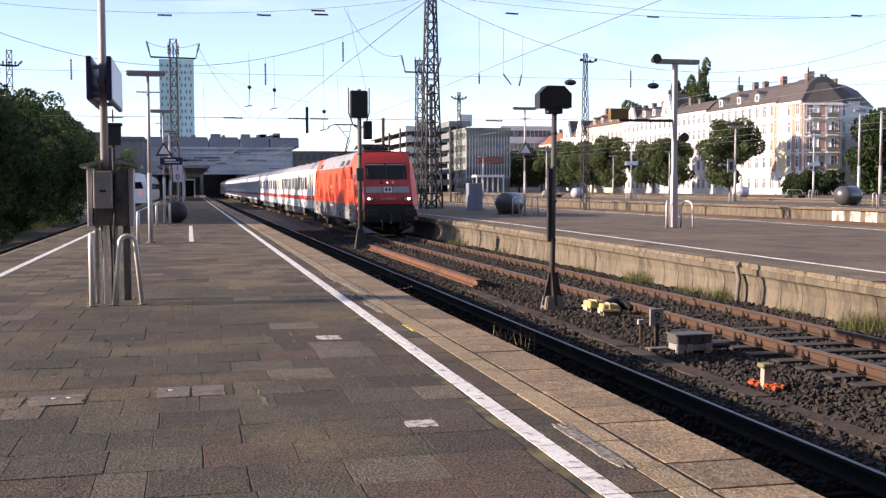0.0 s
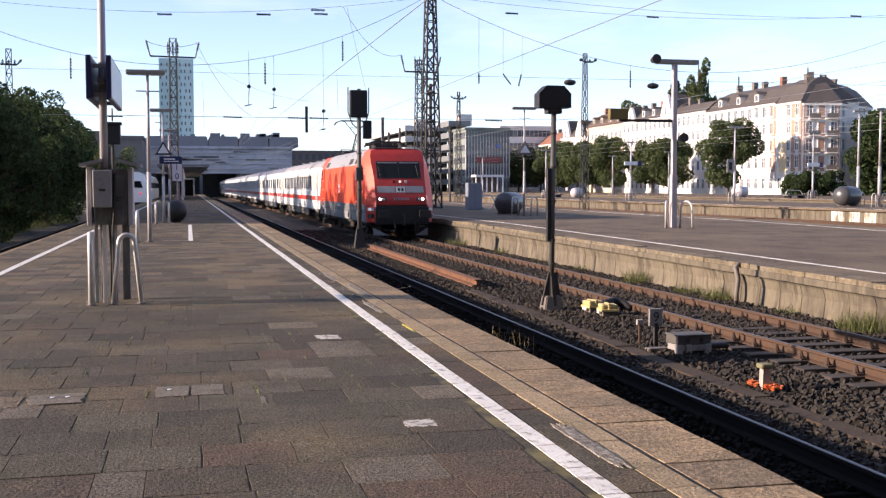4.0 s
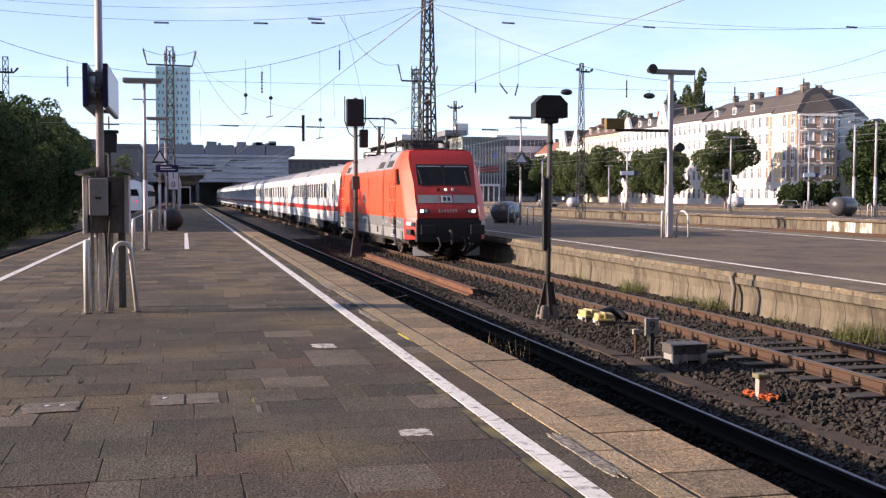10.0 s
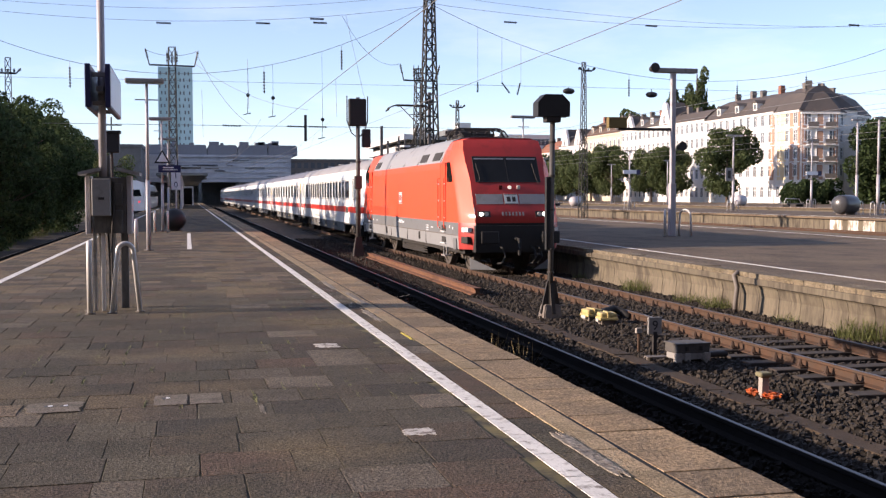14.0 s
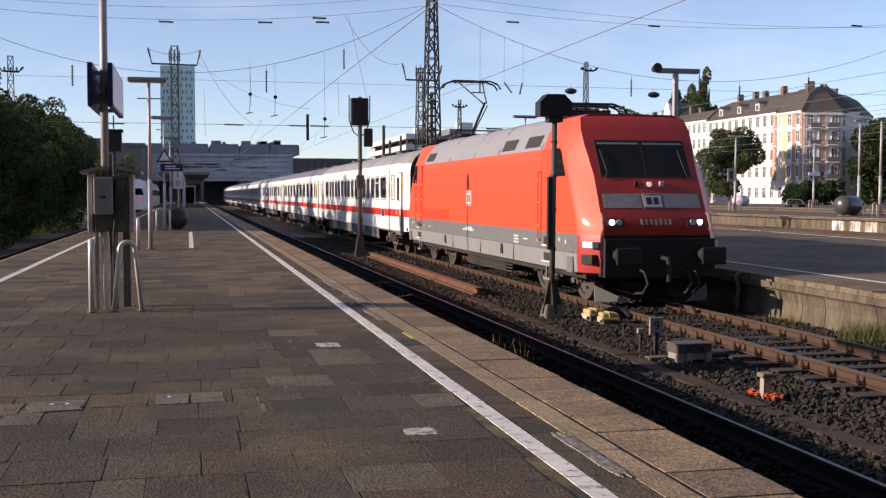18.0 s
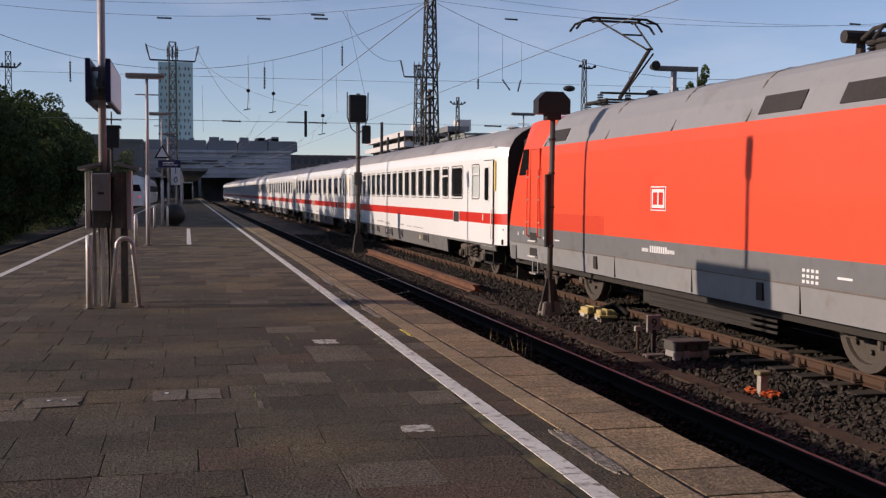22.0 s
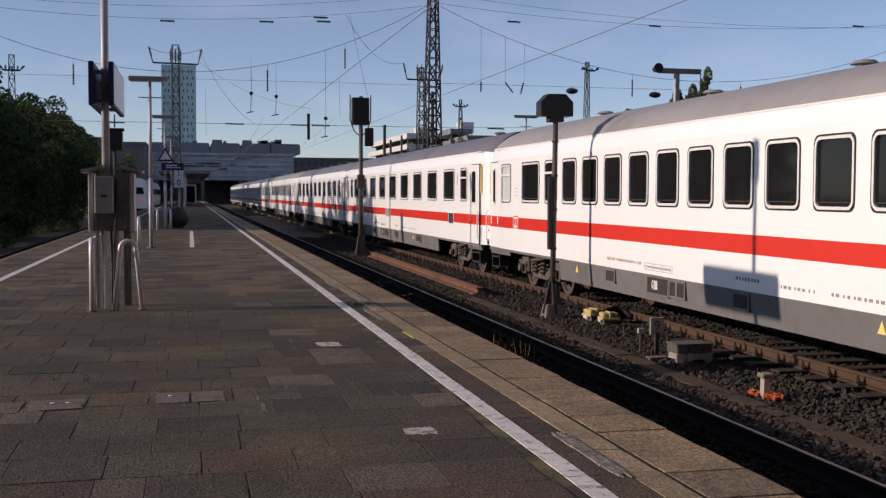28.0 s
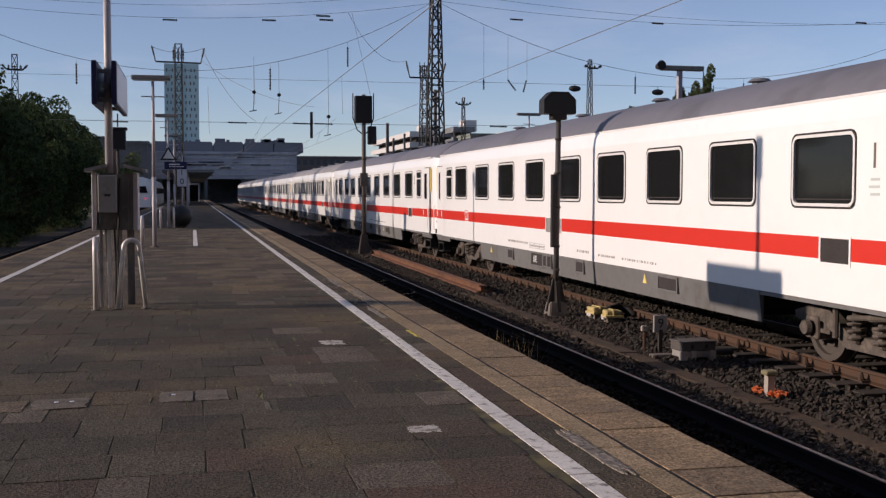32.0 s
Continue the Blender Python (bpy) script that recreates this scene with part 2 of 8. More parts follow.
LOCO_LIGHT = mat("frame_light_grey", (0.24, 0.245, 0.252), 0.5, spread=0.15, size=1.5, stain=(0.18, 0.17, 0.16), stain_at=0.64, stain_size=0.5)
ROOF_GREY = mat("roof_grey", (0.25, 0.255, 0.27), 0.55, spread=0.1, size=2.0, stain=(0.2, 0.2, 0.2), stain_at=0.64, stain_size=0.8)
COACH_WHITE = mat("coach_white", (0.83, 0.85, 0.86), 0.35, spread=0.04, size=2.0, coat=0.3, stain=(0.68, 0.68, 0.66), stain_at=0.74, stain_size=0.7)
COACH_RED = mat("coach_red", (0.66, 0.035, 0.02), 0.35, spread=0.06, size=1.5, coat=0.3)
COACH_SKIRT = mat("skirt_grey", (0.14, 0.14, 0.14), 0.6, spread=0.2, size=1.5, stain=(0.1, 0.095, 0.085), stain_at=0.6, stain_size=0.5)
COACH_ROOF_DARK = mat("coach_roof_dark", (0.15, 0.15, 0.175), 0.55, spread=0.14, size=2.5, stain=(0.11, 0.11, 0.125), stain_at=0.6, stain_size=1.5)
COACH_ROOF = mat("coach_roof", (0.27, 0.265, 0.27), 0.6, spread=0.14, size=2.5, stain=(0.2, 0.195, 0.19), stain_at=0.6, stain_size=1.5)
GLASS = mat("tinted_glass", (0.012, 0.013, 0.014), 0.06, spread=0.4, size=2.5)
FROST = mat("frosted_glass", (0.5, 0.56, 0.55), 0.35, spread=0.06, size=1.0)
ALU = mat("aluminium", (0.78, 0.78, 0.77), 0.4, 0.15, spread=0.08, size=1.0)
BOGIE = mat("bogie_dirt", (0.085, 0.072, 0.062), 0.85, 0.1, spread=0.4, size=0.4, bump=0.3, stain=(0.16, 0.13, 0.11), stain_at=0.58, stain_size=0.15)
WHEEL = mat("wheel_steel", (0.085, 0.073, 0.064), 0.7, 0.3, spread=0.3, size=0.3, stain=(0.07, 0.055, 0.045), stain_size=0.1)
RUBBER = mat("black_rubber", (0.016, 0.015, 0.015), 0.75, spread=0.3, size=0.5)
UNDER = mat("underframe", (0.03, 0.027, 0.025), 0.9, spread=0.4, size=0.5)
LAMP_ON = mat("headlight_glow", (1.0, 0.98, 0.9), 0.3, spread=0.0, emit=4.0)
LAMP_OFF = mat("lamp_lens", (0.55, 0.53, 0.48), 0.15, spread=0.1)
LAMP_RED = mat("tail_lens", (0.1, 0.008, 0.008), 0.25, spread=0.1)
BLIND = mat("sun_blind", (0.2, 0.21, 0.24), 0.7, spread=0.1)
# town
BARK = mat("bark", (0.09, 0.065, 0.045), 0.95, spread=0.35, size=0.4, bump=0.6)
LEAF = mat("leaves", (0.085, 0.11, 0.048), 0.6, spread=0.45, size=3.0, island=1.2)
LEAF_DARK = mat("leaves_dark", (0.05, 0.075, 0.032), 0.65, spread=0.45, size=3.0, island=1.2)
GRASS = mat("grass", (0.13, 0.145, 0.055), 0.75, spread=0.45, size=0.3, island=1.2)
DRY_GRASS = mat("dry_grass", (0.2, 0.16, 0.08), 0.8, spread=0.4, size=0.3, island=1.2)
FACADE = mat("white_stucco", (0.74, 0.7, 0.66), 0.8, spread=0.1, size=6, stain=(0.58, 0.55, 0.52), stain_at=0.63, stain_size=3)
FACADE_YELLOW = mat("cream_stucco", (0.78, 0.62, 0.38), 0.8, spread=0.1, size=4)
FACADE_RED = mat("brown_stucco", (0.4, 0.24, 0.17), 0.8, spread=0.12, size=4)
TILE = mat("roof_tiles", (0.075, 0.062, 0.055), 0.7, spread=0.3, size=2.5, bump=0.3, stain=(0.12, 0.08, 0.06), stain_size=3)
TILE_RED = mat("red_roof_tiles", (0.24, 0.1, 0.06), 0.75, spread=0.3, size=2.5, bump=0.3)
PANE = mat("window_pane", (0.11, 0.12, 0.13), 0.1, spread=0.3, size=4)
TOWER = mat("tower_cladding", (0.34, 0.5, 0.53), 0.45, spread=0.12, size=8)
TOWER_SIDE = mat("tower_cladding_pale", (0.42, 0.58, 0.61), 0.45, spread=0.12, size=8)
STATION = mat("station_panels", (0.44, 0.44, 0.47), 0.6, spread=0.2, size=4, stain=(0.3, 0.3, 0.33), stain_at=0.56, stain_size=4)
OFFICE = mat("office_concrete", (0.17, 0.18, 0.185), 0.7, spread=0.25, size=4, stain=(0.11, 0.12, 0.12), stain_at=0.56, stain_size=4)
MAST = mat("mast_paint", (0.035, 0.036, 0.034), 0.7, 0.2, spread=0.35, size=0.5, stain=(0.06, 0.05, 0.04), stain_at=0.62, stain_size=0.4)
WIRE = mat("wire_steel", (0.2, 0.2, 0.2), 0.5, 0.3, spread=0.2, size=0.5)
OFFICE_GREEN = mat("office_green", (0.2, 0.225, 0.2), 0.7, spread=0.25, size=4, stain=(0.14, 0.16, 0.15), stain_at=0.56, stain_size=4)
OFFICE_PALE = mat("office_pale", (0.55, 0.54, 0.53), 0.7, spread=0.12, size=6)
SHOP_RED = mat("shop_red", (0.22, 0.05, 0.05), 0.5, spread=0.1, size=4)


for m, v in ((GLASS, 0.2), (LEAF, 0.12), (LEAF_DARK, 0.08), (GRASS, 0.12), (RAIL_SHADED, 0.1), (SHADED_BED, 0.1)):
    m.node_tree.nodes["Principled BSDF"].inputs["Specular IOR Level"].default_value = v
# thin leaves let part of the light through
for m in (LEAF, LEAF_DARK, GRASS):
    nt = m.node_tree
    bsdf = nt.nodes["Principled BSDF"]
    glow, both = nt.nodes.new("ShaderNodeBsdfTranslucent"), nt.nodes.new("ShaderNodeMixShader")
    both.inputs[0].default_value = 0.4
    nt.links.new(bsdf.inputs["Base Color"].links[0].from_socket, glow.inputs["Color"])
    nt.links.new(bsdf.outputs[0], both.inputs[1])
    nt.links.new(glow.outputs[0], both.inputs[2])
    nt.links.new(both.outputs[0], nt.nodes["Material Output"].inputs["Surface"])


# ---- building helpers ----
def part(name, bm, material, parent=None, label="", smooth=False):
    """Links a bmesh as one mesh object under a thing or a part."""
    me = bpy.data.meshes.new(name)
    bm.to_mesh(me)
    bm.free()
    for m in material if isinstance(material, (list, tuple)) else (material,):
        me.materials.append(m)
    if smooth:
        for p in me.polygons:
            p.use_smooth = True
    ob = new(name, me)
    if parent:
        ob.parent = parent
    if label:
        ob["label"] = label
    return ob


def twin(name, ob, parent, m):
    """Another part on the same mesh."""
    o = new(name, ob.data)
    o.parent = parent
    o.matrix_basis = m
    if "label" in ob:
        o["label"] = ob["label"]
    return o


def bx(bm, x0, x1, y0, y1, z0, z1, bevel=0.0, mi=0):
    m = Matrix.Translation(((x0 + x1) / 2, (y0 + y1) / 2, (z0 + z1) / 2)) @ Matrix.Diagonal((abs(x1 - x0), abs(y1 - y0), abs(z1 - z0), 1))
    made = bmesh.ops.create_cube(bm, size=1, matrix=m)["verts"]
    if bevel:
        edges = list({e for v in made for e in v.link_edges})
        made = bmesh.ops.bevel(bm, geom=edges, offset=bevel, segments=2, affect="EDGES", profile=0.5)["faces"]
        if mi:
            for f in made:
                f.material_index = mi
    if mi:
        for v in made if not bevel else ():
            for f in v.link_faces:
                f.material_index = mi
    return bm


def rod(bm, a, b, r0, r1=None, n=10, caps=True):
    a, b = Vector(a), Vector(b)
    d = b - a
    m = Matrix.Translation((a + b) / 2) @ d.to_track_quat("Z", "Y").to_matrix().to_4x4()
    bmesh.ops.create_cone(bm, cap_ends=caps, segments=n, radius1=r0, radius2=r0 if r1 is None else r1, depth=d.length, matrix=m)
    return bm


def ball(bm, c, r, sx=1, sy=1, sz=1, n=16):
    bmesh.ops.create_uvsphere(bm, u_segments=n, v_segments=max(6, n // 2), radius=r, matrix=Matrix.Translation(c) @ Matrix.Diagonal((sx, sy, sz, 1)))
    return bm


def prism(bm, pts, axis, a, b, mi=0):
    """A closed outline in the plane across axis, drawn out from a to b along it."""
    def place(p, s):
        return {"x": (s, p[0], p[1]), "y": (p[0], s, p[1]), "z": (p[0], p[1], s)}[axis]
    lo, hi = [bm.verts.new(place(p, a)) for p in pts], [bm.verts.new(place(p, b)) for p in pts]
    k = len(pts)
    faces = [bm.faces.new((lo[i], lo[(i + 1) % k], hi[(i + 1) % k], hi[i])) for i in range(k)]
    faces += [bm.faces.new(lo[::-1]), bm.faces.new(hi)]
    for f in faces:
        f.material_index = mi
    bmesh.ops.recalc_face_normals(bm, faces=faces)
    return bm


def tube(bm, pts, r, n=8):
    """One unbroken tube along a line of points."""
    pts = [Vector(p) for p in pts]
    rings = []
    side = None
    for k, p in enumerate(pts):
        d = (pts[min(k + 1, len(pts) - 1)] - pts[max(k - 1, 0)]).normalized()
        if side is None:
            side = d.cross(Vector((0, 0, 1)) if abs(d.z) < 0.9 else Vector((1, 0, 0))).normalized()
        else:
            side = (side - d * side.dot(d)).normalized()
        other = d.cross(side)
        rings.append([bm.verts.new(p + r * (math.cos(6.28319 * j / n) * side + math.sin(6.28319 * j / n) * other)) for j in range(n)])
    for a, b in zip(rings, rings[1:]):
        for j in range(n):
            bm.faces.new((a[j], a[(j + 1) % n], b[(j + 1) % n], b[j]))
    bm.faces.new(rings[0][::-1])
    bm.faces.new(rings[-1])
    bmesh.ops.recalc_face_normals(bm, faces=bm.faces[:])
    return bm


def B():
    return bmesh.new()


def raw(name, verts, faces, material, parent=None, label="", smooth=False):
    me = bpy.data.meshes.new(name)
    me.from_pydata(verts, [], faces)
    me.update()
    me.materials.append(material)
    if smooth:
        for p in me.polygons:
            p.use_smooth = True
    ob = new(name, me)
    if parent:
        ob.parent = parent
    if label:
        ob["label"] = label
    return ob


def text(name, body, size, material, parent, m, depth=0.002):
    cu = bpy.data.curves.new(name, "FONT")
    cu.body, cu.size, cu.extrude, cu.align_x, cu.align_y = body, size, depth, "CENTER", "CENTER"
    tmp = new(name, cu)
    me = bpy.data.meshes.new_from_object(tmp)
    bpy.data.objects.remove(tmp)
    me.materials.append(material)
    ob = new(name, me)
    ob.parent = parent
    ob.matrix_basis = m
    return ob


def thing(name, label, category, group="", kind="", at=None):
    ob = tagged(new(name), label, category, group, kind)
    if at is not None:
        ob.matrix_basis = at
    return ob


# ---- ground, track beds, platforms ----
rng = random.Random(3)


def sheet(name, x0, x1, y0, y1, z, material, nx=1, ny=1, wave=0.0):
    verts = [(x0 + (x1 - x0) * i / nx, y0 + (y1 - y0) * j / ny, z + (wave * noise.noise((i * 0.7, j * 0.7, 3.3)) if wave else 0)) for j in range(ny + 1) for i in range(nx + 1)]
    faces = [(j * (nx + 1) + i, j * (nx + 1) + i + 1, (j + 1) * (nx + 1) + i + 1, (j + 1) * (nx + 1) + i) for j in range(ny) for i in range(nx)]
    return raw(name, verts, faces, material)


tagged(sheet("ground", -1800, 1800, -600, 2600, -1.25, EARTH), "dark earth and weeds under the railway land", "ground", kind="structure")
tagged(sheet("ballast_bed", 5.3, 11.3, -20, 300, -0.965, BALLAST, 28, 900, 0.035), "dark brown ballast bed under the middle track", "ballast", kind="structure")
tagged(sheet("ballast_bed", 2.7, 5.4, -20, 300, -0.968, SHADED_BED, 14, 900, 0.03), "ballast bed under the near track, shade put into its colour", "ballast", kind="structure")
tagged(sheet("ballast_bed", -9.5, -3.8, -20, 300, -0.96, BALLAST, 12, 200, 0.05), "dark ballast bed beside the overgrown bank", "ballast", kind="structure")
tagged(sheet("ballast_bed", 22.2, 40.2, -20, 300, -0.98, BALLAST, 20, 100, 0.05), "dark ballast bed between far platforms", "ballast", kind="structure")

EDGE_X, LEFT_X = 2.9, -4.05


def platform_body(name, x0, x1, y0, y1, top, label):
    bm = B()
    bx(bm, x0 + 0.12, x1 - 0.12, y0, y1, -1.3, top - 0.14)
    bx(bm, x0, x1, y0, y1, top - 0.14, top - 0.016, 0.002)
    return tagged(part(name, bm, JOINT), label, "platform", kind="structure")


platform = platform_body("platform", LEFT_X, EDGE_X, -12, 220, 0.0, "long island platform paved with worn grey-brown slabs")


# the farther platform dips a little towards the viewer
def right_top(y):
    return -0.17 + 0.17 * min(max((y - 12) / 30, 0), 1)


def long_strip(name, x0, x1, lift, thick, ys, material, parent=None, label=""):
    verts, faces = [], []
    for y in ys:
        z = right_top(y) + lift
        verts += [(x0, y, z - thick), (x0, y, z), (x1, y, z), (x1, y, z - thick)]
    for i in range(len(ys) - 1):
        a, b = 4 * i, 4 * i + 4
        for k in range(4):
            faces.append((a + k, b + k, b + (k + 1) % 4, a + (k + 1) % 4))
    faces += [(3, 2, 1, 0), tuple(4 * (len(ys) - 1) + k for k in range(4))]
    return raw(name, verts, faces, material, parent, label)


YS = [-14, 0, 6, 12, 18, 24, 30, 36, 42, 60, 100, 220]
R0, R1 = 10.98, 24.2
platform_right = tagged(long_strip("platform_right", R0 + 0.38, R1 - 0.38, -0.004, 1.2, YS, ASPHALT), "wide platform with dark asphalt top and concrete edge", "platform", kind="structure")
long_strip("edge_course", R0 + 0.06, R0 + 0.5, -0.012, 0.08, YS, CONCRETE, platform_right, "pale concrete edge course")
long_strip("edge_course", R0, R0 + 0.4, -0.09, 0.12, YS, CONCRETE, platform_right, "lower concrete edge course")
long_strip("edge_course", R1 - 0.5, R1, 0.004, 0.2, YS, CONCRETE, platform_right, "pale concrete edge course")
long_strip("painted_line", R0 + 1.3, R0 + 1.42, 0.006, 0.004, YS, WHITE_LINE, platform_right, "white safety line")
long_strip("painted_line", R1 - 1.42, R1 - 1.3, 0.006, 0.004, YS, WHITE_LINE, platform_right, "white safety line")

# concrete wall panels below the farther platform's edge: each bows in above its foot, open joints between
PANEL = 0.76
prof = [(0.0, -0.2), (0.05, -0.28), (0.09, -0.45), (0.06, -0.75), (0.0, -0.95), (-0.02, -1.2)]
pv, pf = [], []
for j, yy in enumerate((0.008, PANEL - 0.008)):
    pv += [(0.07 + a, yy, c) for a, c in prof] + [(0.4, yy, prof[-1][1]), (0.4, yy, prof[0][1])]
kk = len(prof) + 2
pf = [(i, (i + 1) % kk, kk + (i + 1) % kk, kk + i) for i in range(kk)] + [tuple(range(kk - 1, -1, -1)), tuple(range(kk, 2 * kk))]
panel_mesh = raw("wall_panel", pv, pf, CONCRETE, platform_right)
panel_mesh.location = (R0, 8 * PANEL, right_top(8 * PANEL))
for k in range(9, 130):
    o = new("wall_panel", panel_mesh.data)
    o.parent = platform_right
    o.matrix_basis = pose(R0 + rng.uniform(-0.003, 0.003), k * PANEL, right_top((k + 0.5) * PANEL), 0, 0, rng.uniform(-0.1, 0.1))

# far platforms
P3, P4 = 41.0, 62.0
for x0, x1, yb, lab in ((P3, P3 + 13.0, 400, "far platform with stained concrete side wall"), (P4 + 6, P4 + 17, 400, "last far platform before the street")):
    pb = tagged(new("platform_far"), lab, "platform", kind="structure")
    bm = B()
    bx(bm, x0 + 0.2, x1, -10, yb, -1.3, -0.14)
    part("side_wall", bm, CONCRETE, pb)
    bm = B()
    bx(bm, x0, x1, -10, yb, -0.14, 0.0, 0.02)
    part("deck", bm, ASPHALT, pb)
    bm = B()
    bx(bm, x0 + 0.9, x0 + 1.05, -10, yb, 0.0, 0.006)
    part("painted_line", bm, WHITE_LINE, pb)
tagged(sheet("ballast_bed", 53.9, 68.2, -20, 400, -0.98, BALLAST, 10, 60, 0.04), "dark ballast bed between far platforms", "ballast", kind="structure")
tagged(sheet("street", 79.0, 400, -60, 520, -0.2, ASPHALT, 1, 1), "asphalt street in front of the row of houses", "street", kind="structure")


# an unseen dark block, added behind the viewer, closes the place and cuts sky light
back = thing("street_block", "plain dark unseen block added behind the viewer to cut sky light", "building")
bm = B()
bx(bm, -70, 110, -50, -20, -1.3, 30)
part("wall", bm, mat("blocker_brown", (0.11, 0.08, 0.065), 0.85, spread=0.25, size=1.5), back)
bm = B()
prism(bm, [(-51, 30), (-19, 30), (-35, 38)], "x", -70, 110)
part("roof", bm, TILE, back)


# ---- tracks ----
def rail_profile(x, z):
    """Half-inch true outline of a rail: foot, web, head."""
    return [(x - 0.07, z - 0.16), (x + 0.07, z - 0.16), (x + 0.07, z - 0.145), (x + 0.012, z - 0.125), (x + 0.012, z - 0.045), (x + 0.036, z - 0.03), (x + 0.034, z - 0.003),
            (x + 0.02, z), (x - 0.02, z), (x - 0.034, z - 0.003), (x - 0.036, z - 0.03), (x - 0.012, z - 0.045), (x - 0.012, z - 0.125), (x - 0.07, z - 0.145)]


def track(centre, y0, y1, side, label, sleepers=True, clips=True, lift=0.138):
    tr = thing("track", label, "track", "tracks", "structure")
    for s in (-0.753, 0.753):
        bm = B()
        prism(bm, rail_profile(centre + s, RAIL), "y", y0, y1)
        r = part("rail", bm, side, tr)
        bm = B()
        bx(bm, centre + s - 0.022, centre + s + 0.022, y0, y1, RAIL - 0.001, RAIL + 0.002)
        part("running_surface", bm, RAIL_TOP, r, "worn bright running surface")
    if sleepers:
        bm = B()
        bx(bm, -1.3, 1.3, -0.13, 0.13, -0.17, 0.0, 0.012)
        # sleepers without clips take the same shade-darkened colour as the near ballast
        first = part("sleeper", bm, SLEEPER if clips else SHADED_BED, tr)
        first.matrix_basis = pose(centre, y0 + 1, RAIL - lift)
        for k in range(1, int((y1 - y0 - 2) / 0.63)):
            y = y0 + 1 + 0.63 * k
            if y > 75:
                break
            twin("sleeper", first, tr, pose(centre + rng.uniform(-0.03, 0.03), y, RAIL - lift, 0, 0, rng.uniform(-1, 1)))
    if clips:
        bm = B()
        for k in range(int((y1 - y0 - 2) / 0.63)):
            y = y0 + 1 + 0.63 * k
            if 6 < y < 50:
                for s in (-0.753, 0.753):
                    for q in (-0.1, 0.1):
                        bx(bm, centre + s + q - 0.055, centre + s + q + 0.055, y - 0.08, y + 0.08, RAIL - 0.145, RAIL - 0.115)
                        bx(bm, centre + s + q - 0.04, centre + s + q + 0.04, y - 0.035, y + 0.035, RAIL - 0.13, RAIL - 0.1)
                        rod(bm, (centre + s + q * 1.1, y, RAIL - 0.14), (centre + s + q * 1.1, y, RAIL - 0.02), 0.05, 0.014, 6)
        tagged(part("rail_fastening", bm, CLIP, tr, "rows of bolted rail clips"), kind="stuff")
    return tr


track(4.4, -18, 260, RAIL_SHADED, "dark running track beside the platform edge", True, False, 0.18)
track(8.95, -18, 260, RUST, "rusty-sided running track on dark ballast with bolted clips")
track(-5.75, -18, 260, RAIL_SHADED, "dark track along the overgrown bank", True, False)
for cx in (26.0, 30.6, 35.2, 39.3, 57.5, 62.5):
    track(cx, -10, 260, RUST, "rusty track between far platforms", False, False)

# loose ballast: angular stones, thicker near the viewer
def stones(name, count, x0, x1, y0, y1, z, size, label, keep=None, material=STONE):
    g = np.random.default_rng(11)
    base = np.array([(-1, -1, -1), (1, -1, -1), (1, 1, -1), (-1, 1, -1), (-0.7, -0.7, 1), (0.7, -0.7, 1), (0.7, 0.7, 1), (-0.7, 0.7, 1)]) * 0.5
    quads = np.array([(3, 2, 1, 0), (4, 5, 6, 7), (0, 1, 5, 4), (1, 2, 6, 5), (2, 3, 7, 6), (3, 0, 4, 7)])
    u = g.random(count)
    yy = y0 + (y1 - y0) * u ** 1.7
    xx = x0 + (x1 - x0) * g.random(count)
    ok = np.ones(count, bool) if keep is None else keep(xx, yy)
    xx, yy = xx[ok], yy[ok]
    n = len(xx)
    shape = base[None] * g.uniform(0.6, 1.3, (n, 1, 3)) + g.uniform(-0.16, 0.16, (n, 8, 3))
    ang = g.uniform(0, 6.28, (n, 2))
    c, s = np.cos(ang[:, :1]), np.sin(ang[:, :1])
    x, y = shape[:, :, 0] * c - shape[:, :, 1] * s, shape[:, :, 0] * s + shape[:, :, 1] * c
    tilt = g.uniform(-0.7, 0.7, (n, 1))
    zz = shape[:, :, 2] * np.cos(tilt) - x * np.sin(tilt)
    x = x * np.cos(tilt) + shape[:, :, 2] * np.sin(tilt)
    sz = size * g.uniform(0.6, 1.3, (n, 1))
    v = np.stack([x * sz + xx[:, None], y * sz + yy[:, None], zz * sz + z + g.uniform(-0.01, 0.035, (n, 1)) - np.where((np.abs(xx - 8.95) < 1.35) & (yy < 15.5), 0.03, 0.0)[:, None] + np.where((np.abs(xx - 8.95) < 1.35) & (yy > 16.5), 0.022, 0.0)[:, None]], 2).reshape(-1, 3)
    f = (quads[None] + 8 * np.arange(n)[:, None, None]).reshape(-1, 4)
    return tagged(raw(name, v.tolist(), f.tolist(), material), label, "ballast stones", kind="stuff")


def off_rails(x, y):
    good = np.ones(len(x), bool)
    for c in (3.647, 5.153, 8.197, 9.703):
        good &= np.abs(x - c) > 0.1
    # sleepers of the middle track lie bare, more so close by
    phase = np.mod(y + 17 + 0.315, 0.63) - 0.315
    dice = np.random.default_rng(5).random(len(x))
    on = (np.abs(x - 8.95) < 1.28) & (np.abs(phase) < 0.15)
    good &= ~(on & (dice < np.where(y < 15.5, 0.65, np.where(y < 17.0, 0.4, 0.08))))
    good &= ~((np.abs(x - 6.23) < 0.16) & (y < 24) & (dice < 0.9))
    return good


stones("ballast_stones", 50000, 5.22, 11.0, 7.0, 34, -0.945, 0.05, "loose dark brown crushed ballast stones", off_rails)
stones("ballast_stones", 9000, 5.4, 11.0, 34, 60, -0.945, 0.06, "loose dark brown crushed ballast stones", off_rails)
